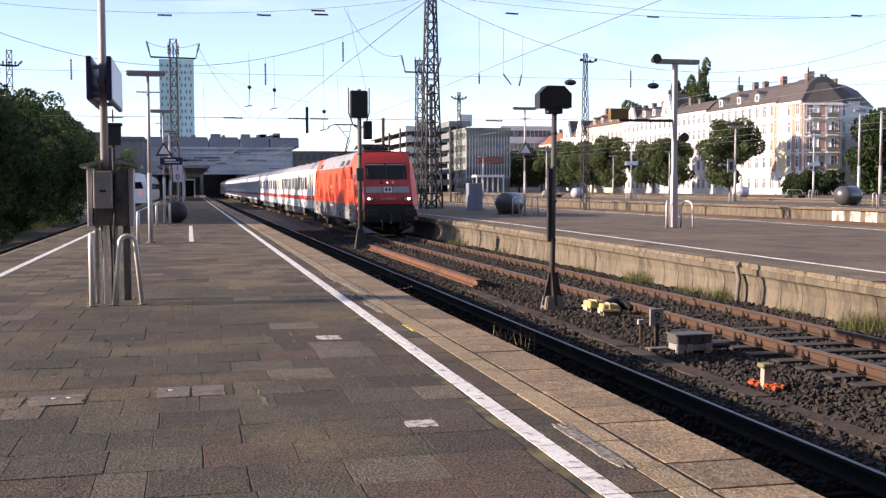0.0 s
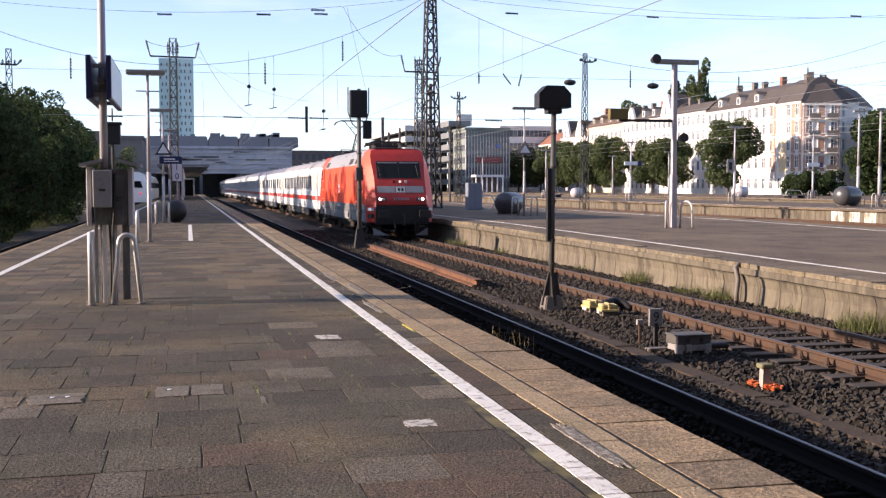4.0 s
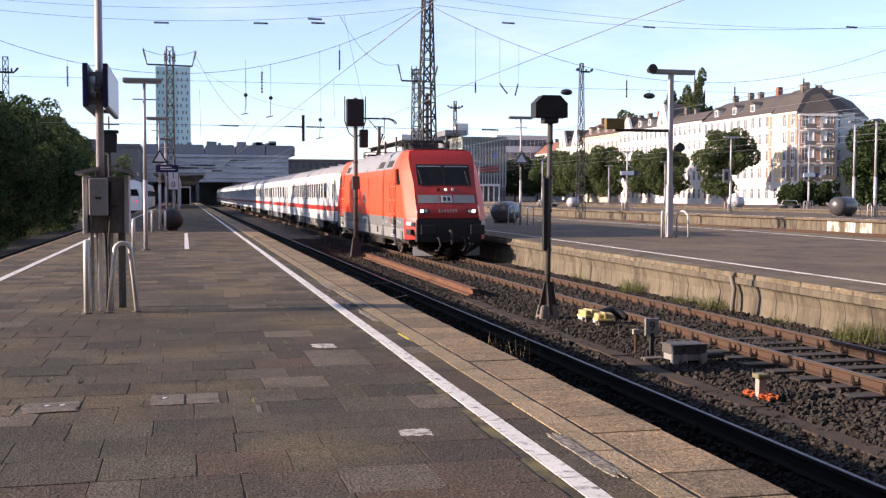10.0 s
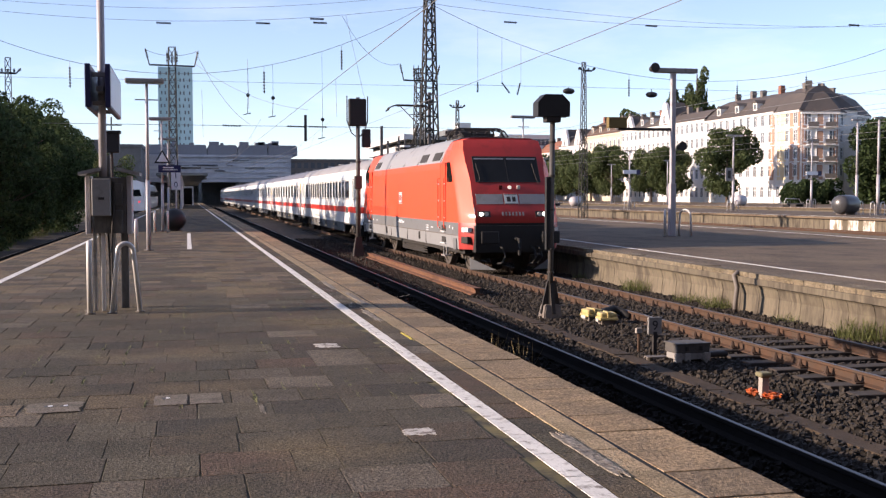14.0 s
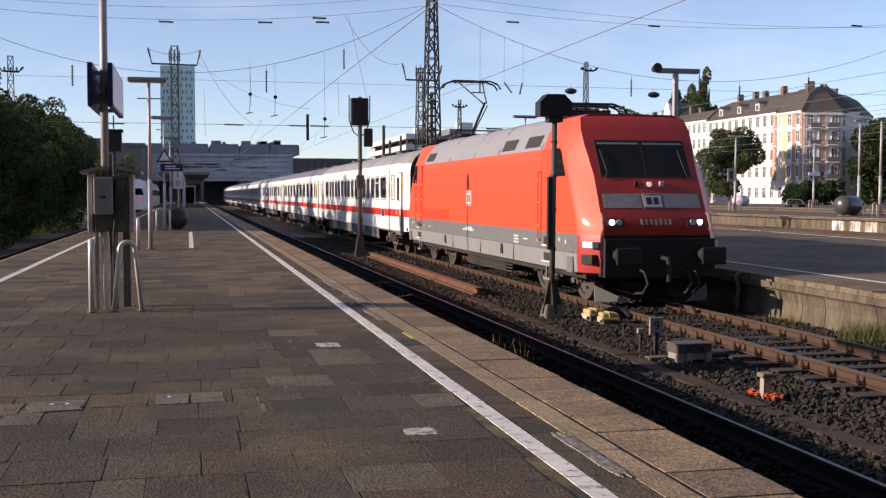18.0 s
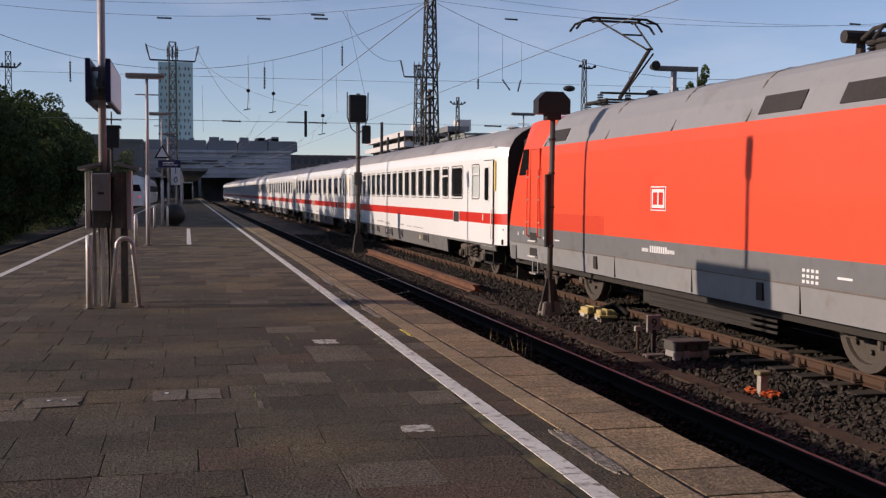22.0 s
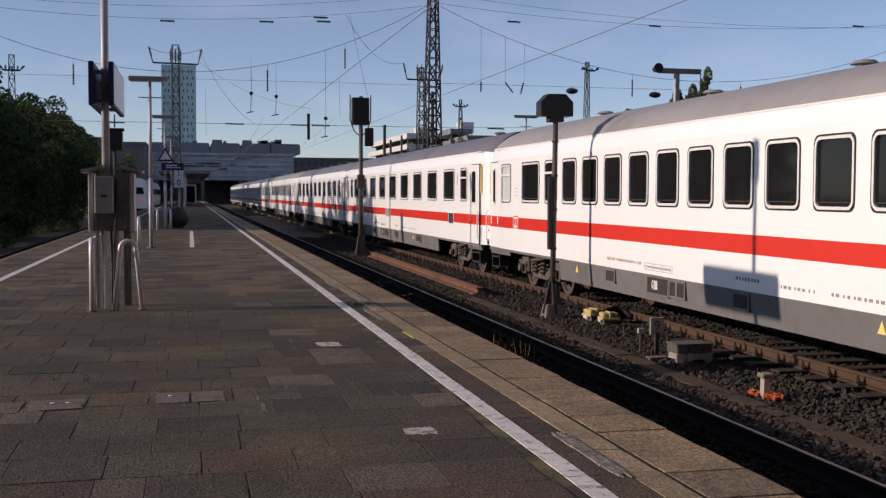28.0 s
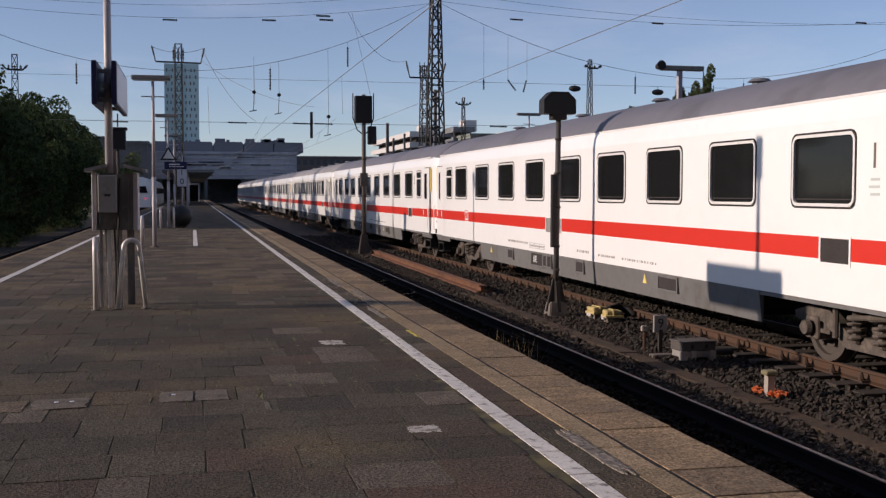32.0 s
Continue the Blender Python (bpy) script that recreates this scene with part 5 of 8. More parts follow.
engine = make_engine()
TRAIN = [(engine, 0.0)]
kinds = (SALOON, CABINS)
first_a = make_coach(SALOON, "white passenger coach with red stripe and narrow saloon windows", True, COACH_ROOF, 23.62)
first_b = make_coach(CABINS, "white passenger coach with red stripe and wide compartment windows", True, COACH_ROOF_DARK, 22.0)
TRAIN += [(first_a, 19.2), (first_b, 19.2 + 26.4)]
for k, src in enumerate((first_b, first_a, first_b, first_b, first_a, first_b)):
    co = copy_thing(src, pose(TRAIN_X, 150 + 26.4 * k, RAIL))
    TRAIN.append((co, 19.2 + 26.4 * (k + 2)))
    if k < 2:
        for o in co.children_recursive:
            if o.name.startswith("wheelset"):
                ROLLING.append((o, o.location.y, 0.46))


def motions():
    """The train pulls out towards the viewer and gathers speed; its wheels roll."""
    steps = [0.5 * k for k in range(65)]
    for ob, back in TRAIN:
        walk(ob, [(t, pose(TRAIN_X, nose_at(t) + back, RAIL)) for t in steps])
    for ob, y, r in ROLLING:
        rows, last = [], None
        for k in range(321):
            t = k / 10
            turn = (nose_at(0) - nose_at(t)) / r
            if last is None or turn - last > 1.25 - 0.75 / r * 0.5 or k == 320:
                rows.append((t, pose(0, y, r, math.degrees(turn))))
                last = turn
        walk(ob, rows)


# ---- trees ----
def leaf_cloud(name, clumps, leaf, per, parent, material, seed):
    """Many small leaves scattered over the shells of clumps (centre, radii)."""
    g = np.random.default_rng(seed)
    vs = []
    for (cx, cy, cz), (rx, ry, rz) in clumps:
        n = int(per * (rx * ry + ry * rz + rx * rz) / 3)
        d = g.normal(size=(n, 3))
        d /= np.linalg.norm(d, axis=1)[:, None]
        rad = g.uniform(0.55, 1.12, (n, 1)) ** 0.6
        c = d * rad * (rx, ry, rz) + (cx, cy, cz)
        a, b = g.normal(size=(n, 3)), g.normal(size=(n, 3))
        a /= np.linalg.norm(a, axis=1)[:, None]
        b -= a * (a * b).sum(1)[:, None]
        b /= np.linalg.norm(b, axis=1)[:, None]
        s = leaf * g.uniform(0.6, 1.4, (n, 1))
        vs.append(np.stack([c - a * s, c - b * s * 0.55, c + a * s, c + b * s * 0.55], 1))
    v = np.concatenate(vs).reshape(-1, 3)
    f = np.arange(len(v)).reshape(-1, 4)
    return raw(name, v.tolist(), f.tolist(), material, parent)


def make_tree(label, height, spread, seed, leaf=0.16, per=120, material=None, low=0.25, group="", slim=False):
    r = random.Random(seed)
    tr = thing("tree", label, "tree", group)
    bm = B()
    rod(bm, (0, 0, 0), (0.1, 0.05, height * 0.45), 0.022 * height, 0.014 * height, 10)
    rod(bm, (0.1, 0.05, height * 0.45), (0.0, 0.1, height * 0.85), 0.014 * height, 0.004 * height, 8)
    limbs = []
    for k in range(9):
        z = height * r.uniform(0.25, 0.7)
        a = r.uniform(0, 6.28)
        q = spread * r.uniform(0.4, 0.8) * (0.4 if slim else 1)
        e = (q * math.cos(a), q * math.sin(a), z + height * r.uniform(0.08, 0.22))
        rod(bm, (0.05, 0.03, z), e, 0.008 * height, 0.003 * height, 6)
        limbs.append(e)
    part("trunk", bm, BARK, tr)
    clumps = []
    for k in range(16):
        u = r.uniform(low, 0.95)
        a = r.uniform(0, 6.28)
        env = math.sin(math.pi * min(1, max(0.08, (u - low * 0.6) / (1.08 - low * 0.6)))) ** 0.6
        q = spread * env * r.uniform(0.35, 0.85)
        rr = spread * r.uniform(0.26, 0.42) * (0.75 if u > 0.8 else 1)
        clumps.append(((q * math.cos(a), q * math.sin(a), u * height), (rr, rr, rr * (1.6 if slim else 0.8))))
    for e in limbs:
        clumps.append((e, (spread * 0.28,) * 3))
    leaf_cloud("crown", clumps, leaf, per, tr, material or LEAF, seed)
    return tr


def copies(src, places, r):
    for x, y, s, z in places:
        o = copy_thing(src, pose(x, y, z, 0, 0, r.uniform(0, 360)) @ Matrix.Diagonal((s * r.uniform(0.92, 1.08), s * r.uniform(0.92, 1.08), s, 1)))


tr_rng = random.Random(8)
# overgrown bank along the left track
bank = [make_tree("dense dark-leaved tree on the railway bank", 8.2, 3.0, 31 + k, 0.115, 520, LEAF_DARK, 0.05, "trees on the bank") for k in range(3)]
spots = [(-9.9, 47.5), (-9.6, 51), (-9.9, 54.5), (-9.1, 58.5), (-9.7, 62.5), (-9.3, 67), (-9.9, 71), (-9.2, 76), (-9.8, 81), (-9.4, 86), (-9.9, 92), (-10.2, 98),
         (-13.0, 50), (-13.4, 57), (-12.8, 64), (-13.5, 72), (-13.0, 80), (-13.3, 90), (-13.1, 100), (-16, 60), (-16.5, 75), (-16.5, 112), (-16.5, 124), (-16.8, 137), (-16.5, 150), (-17, 164), (-17.2, 178)]
for k, (x, y) in enumerate(spots):
    # trees past y = 110 are added, and taller, to shade the far coaches
    s = 0.95 + 0.12 * math.sin(k * 2.1) + (0.2 if x < -12 else 0) + (0.32 if y > 110 else -0.06)
    m = pose(x, y, -1.2, 0, 0, tr_rng.uniform(0, 360)) @ Matrix.Diagonal((s, s, s * tr_rng.uniform(0.95, 1.08), 1))
    if k < 3:
        bank[k].matrix_basis = m
    else:
        o = copy_thing(bank[k % 3], pose(0, 0, 0))
        o.matrix_basis = m
edge_tree = make_tree("light green tree beside the standing train", 9.4, 3.6, 37, 0.17, 170, LEAF, 0.1, "trees on the bank")
edge_tree.matrix_basis = pose(-10.4, 158, -1.2)
# street trees before the houses
street = [make_tree("broad street tree with green crown before the houses", 13.2, 5.8, 51 + k, 0.26, 190, LEAF, 0.24, "street trees") for k in range(3)]
for k, (x, y, s) in enumerate(((100, 190, 1.06), (100, 216, 0.95), (101, 227, 0.93), (101, 250, 1.02), (100, 262, 1.06), (101, 275, 1.06), (100, 290, 1.05), (101, 306, 1.04), (99, 322, 1.02), (98, 338, 0.95))):
    m = pose(x, y, -0.3, 0, 0, 77 * k) @ Matrix.Diagonal((s, s, s, 1))
    if k < 3:
        street[k].matrix_basis = m
    else:
        o = copy_thing(street[k % 3], pose(0, 0, 0))
        o.matrix_basis = m
# tall poplars behind the roofs
pop = make_tree("tall narrow poplar behind the roofs", 35, 4.6, 71, 0.4, 120, LEAF, 0.12, "poplars", True)
pop.matrix_basis = pose(128.6, 261, 0) @ Matrix.Diagonal((0.9, 0.9, 1.1, 1))
for x, y, q, h in ((124.6, 262, 1.1, 0.86), (131.4, 261, 0.6, 0.98), (126.4, 265, 1.0, 0.93), (130.0, 264, 0.9, 0.97)):
    o = copy_thing(pop, pose(0, 0, 0))
    o.matrix_basis = pose(x, y, 0, 0, 0, 50 + x) @ Matrix.Diagonal((q, q, h, 1))
dome = make_tree("round grey-green tree behind the roofs", 27, 9, 75, 0.5, 60, LEAF, 0.3, "yard trees")
dome.matrix_basis = pose(129, 304, 0)


# ---- houses ----
def far_window(parent, m, w, h, frame_mat=WHITE):
    bm = B()
    bx(bm, -w / 2, w / 2, -0.02, 0.02, 0, h)
    win = part("window", bm, PANE, parent)
    win.matrix_basis = m
    bm = B()
    for q in ((-w / 2 - 0.12, -w / 2, -0.1, h + 0.1), (w / 2, w / 2 + 0.12, -0.1, h + 0.1), (-w / 2, w / 2, h, h + 0.14), (-w / 2 - 0.2, w / 2 + 0.2, -0.18, 0)):
        bx(bm, q[0], q[1], -0.1, 0.04, q[2], q[3])
    bx(bm, -w / 2 - 0.25, w / 2 + 0.25, -0.24, 0.02, h + 0.22, h + 0.36)
    bx(bm, -0.05, 0.05, -0.05, 0.03, 0, h)
    bx(bm, -w / 2, w / 2, -0.05, 0.03, h * 0.66, h * 0.66 + 0.08)
    fr = part("window_frame", bm, frame_mat, win)
    return win


def house(label, length, storeys, eave, ridge, bay, wall, roof, ridge_in=5.0, seed=1, accent=None, depth=12.0, hip=(0, 0), gables=(), dormers=()):
    """A terraced house, its street side along local +x at y = 0, facing -y."""
    r = random.Random(seed)
    ho = thing("house", label, "house", "row of houses")
    bm = B()
    bx(bm, 0, length, 0, depth, -0.4, eave)
    part("wall", bm, wall, ho)
    bm = B()
    bx(bm, -0.1, length + 0.1, -0.35, depth, eave - 0.35, eave + 0.1)
    part("cornice", bm, wall, ho)
    bm = B()
    bx(bm, 0, length, -0.15, 0.05, 4.1, 4.4)
    part("string_course", bm, wall, ho)
    for f in range(1, storeys - 1):
        zz = 4.4 + (eave - 4.4) / (storeys - 1) * f
        bm = B()
        bx(bm, 0, length, -0.13, 0.05, zz + 0.1, zz + 0.3)
        part("string_course", bm, wall, ho)
    prof = [(-0.4, eave + 0.1), (ridge_in * 0.55, eave + (ridge - eave) * 0.75), (ridge_in, ridge), (depth - ridge_in, ridge), (depth, eave + 0.1)]
    verts = []
    for x, d in ((-0.3, hip[0]), (length + 0.3, -hip[1])):
        verts += [(x + d * (z - eave - 0.1) / (ridge - eave - 0.1), y, z) for y, z in prof]
    rf = raw("roof", verts, [(i, i + 1, i + 6, i + 5) for i in range(4)] + [(0, 1, 2, 3, 4), (9, 8, 7, 6, 5), (0, 4, 9, 5)], roof, ho)
    for k in range(int(length / 6)):
        bm = B()
        x = 3 + 6 * k + r.uniform(-1, 1)
        bx(bm, x - 0.5, x + 0.5, ridge_in - 0.4, ridge_in + 0.6, ridge - 1.2, ridge + r.uniform(0.9, 1.6))
        bx(bm, x - 0.6, x + 0.6, ridge_in - 0.5, ridge_in + 0.7, ridge + 0.7, ridge + 0.85)
        part("chimney", bm, TILE_RED if r.random() < 0.2 else GREY_DARK, ho)
    n = max(1, int(length / bay))
    step = (eave - 4.4) / (storeys - 1)
    first = {}
    for f in range(storeys):
        z = 1.2 if f == 0 else 4.4 + step * (f - 1) + 0.9
        for k in range(n):
            x = length * (k + 0.5) / n
            h = 2.0
            if f not in first:
                first[f] = far_window(ho, pose(x, 0, z), 1.15, h)
            else:
                o = new("window", first[f].data)
                o.parent = ho
                o.matrix_basis = pose(x, 0, z)
                fr = new("window_frame", first[f].children[0].data)
                fr.parent = o
    for a, b, peak in gables:
        bm = B()
        prism(bm, [(a, eave - 0.2), (b, eave - 0.2), (b, eave + 0.6), ((a + b) / 2 + 0.8, peak - 0.5), ((a + b) / 2, peak), ((a + b) / 2 - 0.8, peak - 0.5), (a, eave + 0.6)], "y", -0.2, 0.5)
        part("gable", bm, wall, ho)
        bm = B()
        prism(bm, [(a - 0.2, eave + 0.5), ((a + b) / 2, peak + 0.05), (b + 0.2, eave + 0.5)], "y", 0.5, ridge_in)
        part("gable_roof", bm, roof, ho)
        far_window(ho, pose((a + b) / 2, -0.22, eave + 0.5), 1.1, 1.7)
    for x in dormers:
        bm = B()
        bx(bm, x - 0.8, x + 0.8, 0.6, ridge_in, eave + 0.8, eave + 2.5)
        dm = part("dormer", bm, wall, ho)
        bm = B()
        prism(bm, [(x - 1.05, eave + 2.45), (x + 1.05, eave + 2.45), (x, eave + 3.1)], "y", 0.4, ridge_in)
        part("dormer_roof", bm, roof, dm)
        bm = B()
        bx(bm, x - 0.5, x + 0.5, 0.55, 0.62, eave + 1.1, eave + 2.2)
        part("dormer_window", bm, PANE, dm)
    if accent:
        for a, b in accent:
            bm = B()
            bx(bm, a, b, -0.06, 0.02, 4.5, eave - 0.4)
            part("colour_panel", bm, FACADE_RED if b - a < 2 else FACADE_YELLOW, ho)
    return ho


# the row stands parallel to the tracks, its fronts towards them
ROW_X = 112.0
def stand(ho, y, length):
    ho.matrix_basis = Matrix.Translation((ROW_X, y + length, -0.2)) @ Matrix.Rotation(radians(-90), 4, "Z")
BROWN_TILE = mat("brown_roof_tiles", (0.1, 0.06, 0.042), 0.75, spread=0.35, size=2.0, bump=0.3, stain=(0.06, 0.045, 0.04), stain_size=2)
TAN_STUCCO = mat("tan_stucco", (0.6, 0.5, 0.38), 0.85, spread=0.12, size=4, stain=(0.45, 0.37, 0.3), stain_size=3)
stand(house("cream corner house with bays, balconies and slate roof", 9.0, 5, 17.5, 22.4, 2.6, FACADE, TILE, 5.0, 4, [(1.0, 4.0), (5.5, 7.0), (8.2, 9.0)], 12.0, (0, 3)), 184.6, 9.0)
stand(house("long white stucco house under a dark tiled roof", 29.2, 5, 17.8, 22.3, 2.7, FACADE, TILE, 6.0, 5, [(27.6, 29.1)], dormers=(5.0, 13.0, 20.5)), 193.8, 29.2)
stand(house("white stucco house with low dark roof", 17.6, 5, 18.3, 20.8, 2.5, FACADE, TILE, 3.0, 6), 223.2, 17.6)
stand(house("white stucco house with a tall front gable", 30.0, 5, 18.3, 21.8, 2.7, FACADE, TILE, 5.0, 7, gables=((24.0, 30.0, 23.8), (3.0, 8.0, 22.0)), dormers=(12.0, 18.0)), 241.0, 30.0)
stand(house("tan house with brown roof and dormers", 26.5, 4, 18.2, 22.4, 2.8, TAN_STUCCO, BROWN_TILE, 5.0, 8, dormers=(4.0, 10.0, 16.0, 22.0)), 271.2, 26.5)
stand(house("pale house with two stepped front gables", 22.0, 4, 16.2, 20.5, 2.8, FACADE, TILE, 5.0, 9, gables=((2.0, 8.0, 21.5), (13.0, 19.0, 21.0))), 298.0, 22.0)
stand(house("pale stucco house far down the street", 36.0, 4, 15.0, 19.0, 3.0, FACADE, TILE_RED, 5.0, 10, gables=((6.0, 12.0, 19.5),)), 320.2, 36.0)
# the corner house's side front, turned to the side street
side = house("cream corner front with stacked balconies in the shade", 7.0, 5, 17.1, 22.2, 2.3, FACADE, TILE, 5.0, 11, [(0.2, 0.9), (2.9, 4.1), (6.1, 6.8)], 10.0, (2.5, 2.5))
side.matrix_basis = Matrix.Translation((ROW_X + 0.2, 184.5, -0.2)) @ Matrix.Rotation(radians(-14), 4, "Z")
for f in range(4):
    for x0, x1 in ((1.0, 3.0), (4.2, 6.2)):
        bm = B()
        z = 4.6 + 3.2 * f
        bx(bm, x0, x1, -1.1, 0.0, z, z + 0.18)
        bal = part("balcony", bm, FACADE, side)
        bm = B()
        bx(bm, x0, x1, -1.1, -1.05, z + 0.18, z + 1.05)
        part("railing", bm, GREY_DARK, bal)
flank = house("shaded flank of the corner house on the side street", 16.0, 5, 17.0, 21.6, 2.6, FACADE, TILE, 4.5, 12, None, 9.0, (2, 2))
flank.matrix_basis = Matrix.Translation((ROW_X + 7.0, 182.9, -0.2)) @ Matrix.Rotation(radians(36), 4, "Z")
shrub = make_tree("dark shrub at the foot of the corner house", 4.2, 3.4, 88, 0.28, 110, LEAF_DARK, 0.02, "shrubs")
shrub.matrix_basis = pose(105, 173, -0.2)
o = copy_thing(shrub, pose(109, 172, -0.2))
far_wood = make_tree("dark trees along the side street", 15, 8.0, 89, 0.4, 60, LEAF_DARK, 0.05, "side street trees")
far_wood.matrix_basis = pose(128, 170, -0.3)
for x, y in ((139, 197), (133, 186), (126, 176), (145, 205), (150, 190), (122, 158)):
    o = copy_thing(far_wood, pose(x, y, -0.3, 0, 0, x * 7))


def block(name, label, x0, x1, y0, y1, z, floors, bays, wall, group="", z0=-0.5, category="building", win=(0.62, 0.5), cladding=None):
    """An office block: walls, bands of panes on the two sides that face the railway."""
    ho = thing(name, label, category, group)
    bm = B()
    bx(bm, x0, x1, y0, y1, z0, z)
    bx(bm, x0 - 0.3, x1 + 0.3, y0 - 0.3, y1 + 0.3, z, z + 0.6)
    part("wall", bm, wall, ho)
    fl = z / floors
    wmesh = None
    for f in range(floors):
        for k in range(bays):
            w = (x1 - x0) / bays
            if wmesh is None:
                bm = B()
                bx(bm, -w * win[0] / 2, w * win[0] / 2, -0.05, 0.05, 0, fl * win[1])
                wmesh = part("window", bm, PANE, ho)
            else:
                o = new("window", wmesh.data)
                o.parent = ho
                wmesh = wmesh
                o.matrix_basis = pose(x0 + w * (k + 0.5), y0 - 0.02, f * fl + fl * 0.3)
                continue
            wmesh.matrix_basis = pose(x0 + w * (k + 0.5), y0 - 0.02, f * fl + fl * 0.3)
    for f in range(floors):
        bm = B()
        bx(bm, x0 - 0.06, x0 + 0.05, y0 + 1, y1 - 1, f * fl + fl * 0.3, f * fl + fl * 0.8)
        part("window_band", bm, PANE, ho)
    return ho


# tower, station building, offices
tw = thing("tower_block", "tall pale blue-green tower block with small windows", "tower")
TY, TX0, TX1, TZ = 700.0, -16.6, 4.2, 81.0
bm = B()
bx(bm, TX0, TX1, TY, TY + 22, -1, TZ)
part("wall", bm, TOWER, tw)
bm = B()
bx(bm, TX1 - 7.5, TX1 + 0.03, TY - 0.05, TY + 0.2, -1, TZ)
part("pale_cladding", bm, TOWER_SIDE, tw)
bm = B()
bx(bm, -0.4, 0.4, -0.06, 0.06, 0, 2.0)
w0 = part("window", bm, PANE, tw)
w0.matrix_basis = pose(TX0 + 1.8, TY - 0.08, 20)
for f in range(15):
    for k in range(7):
        if (f, k) != (0, 0):
            o = new("window", w0.data)
            o.parent = tw
            o.matrix_basis = pose(TX0 + 1.5 + 2.8 * k + (0.7 if (f + k) % 2 else 0) - (0.4 if f % 3 == 0 else 0), TY - 0.08, 20 + 4.0 * f)

HOOD = mat("roof_hood", (0.15, 0.16, 0.185), 0.6, spread=0.15, size=6)
st = thing("station_building", "long grey-blue panelled station building over the tracks", "station")
SY = 262.0
bm = B()
bx(bm, -60, 24.2, SY, SY + 30, 4.6, 10.4)
part("wall", bm, STATION, st)
for q in ((-60, 24.6, SY - 0.5, SY + 31, 10.4, 11.0), (-60, -9, SY, SY + 30, -1, 4.6), (12, 24.2, SY + 4, SY + 30, -1, 4.6)):
    bm = B()
    bx(bm, *q)
    part("cornice" if q[4] > 5 else "lower_wall", bm, STATION, st)
for k in range(11):
    bm = B()
    x = -52 + 7.1 * k
    prism(bm, [(x, 11.0), (x + 6.95, 11.0), (x + 6.9, 13.0), (x + 6.6, 13.4), (x + 0.4, 13.4), (x + 0.1, 13.0)], "y", SY + 2, SY + 20)
    part("roof_hood", bm, HOOD, st, "dark rounded roof hood")
for k in range(4):
    bm = B()
    bx(bm, -60, 24.0, SY - 0.25, SY + 0.1, 5.6 + 1.25 * k, 5.75 + 1.25 * k)
    part("panel_joint", bm, OFFICE_PALE, st)
bm = B()
bx(bm, -60, 24, SY + 14, SY + 14.5, -1, 4.6)
part("inner_wall", bm, OFFICE, st)
wing = thing("station_wing", "dark grey windowless wing beside the station", "building")
for x0, x1, z in ((-24, -14.8, 12.6), (-14.8, -9.3, 11.6), (-40, -24, 10.5)):
    bm = B()
    bx(bm, x0, x1, 238, 258, -1, z)
    bx(bm, x0 - 0.2, x1 + 0.2, 237.7, 258.2, z, z + 0.5)
    part("wall", bm, mat("wing_cladding", (0.13, 0.125, 0.125), 0.7, spread=0.25, size=4, stain=(0.14, 0.13, 0.13), stain_size=3), wing)
rr = random.Random(4)
for k in range(26):
    bm = B()
    x, z = rr.uniform(-9, 23), 5.2 + 0.62 * rr.randint(0, 7)
    bx(bm, x, x + rr.uniform(1, 6), SY - 0.12, SY + 0.02, z, z + rr.uniform(0.15, 0.5))
    part("wall_panel", bm, rr.choice((OFFICE, OFFICE_PALE, GREY_DARK, HOOD)), st)
for k in range(10):
    bm = B()
    x = rr.uniform(-6, 22)
    bx(bm, x, x + rr.uniform(0.6, 2.5), SY + 4, SY + 9, 13.4, 13.4 + rr.uniform(0.4, 1.1))
    part("roof_unit", bm, HOOD, st)
for x in (-7.5, 3.0, 11.6, 15.5, 20):
    bm = B()
    bx(bm, x - 0.35, x + 0.35, SY + 0.5, SY + 1.2, -1, 4.6)
    part("pillar", bm, OFFICE, st)
# platform roof before the hall
for x0, x1, y0 in ((-3.2, 2.2, 120), ):
    cp = thing("platform_canopy", "flat dark platform roof on posts", "canopy")
    bm = B()
    bx(bm, x0, x1, y0, SY, 3.6, 3.85)
    part("roof", bm, OFFICE, cp)
    for k in range(12):
        bm = B()
        rod(bm, (-0.6, y0 + 2 + 12 * k, 0), (-0.6, y0 + 2 + 12 * k, 3.6), 0.12, n=8)
        part("post", bm, POLE, cp)
block("far_building", "dark flat block with a row of windows behind the station", 20, 60, 300, 330, 10.8, 4, 22, GREY_DARK, win=(0.6, 0.55))
def parking(label, x0, x1, y0, y1, levels, step, wall):
    """An open parking deck: floors with parapets round them, columns and a dark core."""
    ho = thing("parking_deck", label, "parking deck")
    for f in range(levels):
        z = 2.6 + step * f
        bm = B()
        bx(bm, x0, x1, y0, y1, z - 0.35, z)
        fl = part("floor_slab", bm, wall, ho)
        for q in ((x0 - 0.2, x0, y0, y1), (x0 - 0.2, x1, y0 - 0.2, y0)):
            bm = B()
            bx(bm, *q, z - 0.5, z + 1.15)
            part("parapet", bm, wall, fl)
    bm = B()
    for k in range(int((x1 - x0) / 4) + 1):
        for f in range(levels - 1):
            z = 2.6 + step * f
            bx(bm, x0 + 0.1 + 4 * k, x0 + 0.5 + 4 * k, y0 + 0.3, y0 + 0.7, z, z + step - 0.35)
    part("columns", bm, GREY_DARK, ho)
    bm = B()
    bx(bm, x0 + 2.5, x1 - 0.5, y0 + 3, y1 - 1, -0.5, 2.2 + step * (levels - 1))
    part("core", bm, UNDER, ho)
    bm = B()
    bx(bm, x0 + 4, x0 + 8, y0 + 4, y0 + 10, 2.6 + step * (levels - 1), 6.0 + step * (levels - 1))
    part("stair_house", bm, OFFICE_PALE, ho)
    return ho


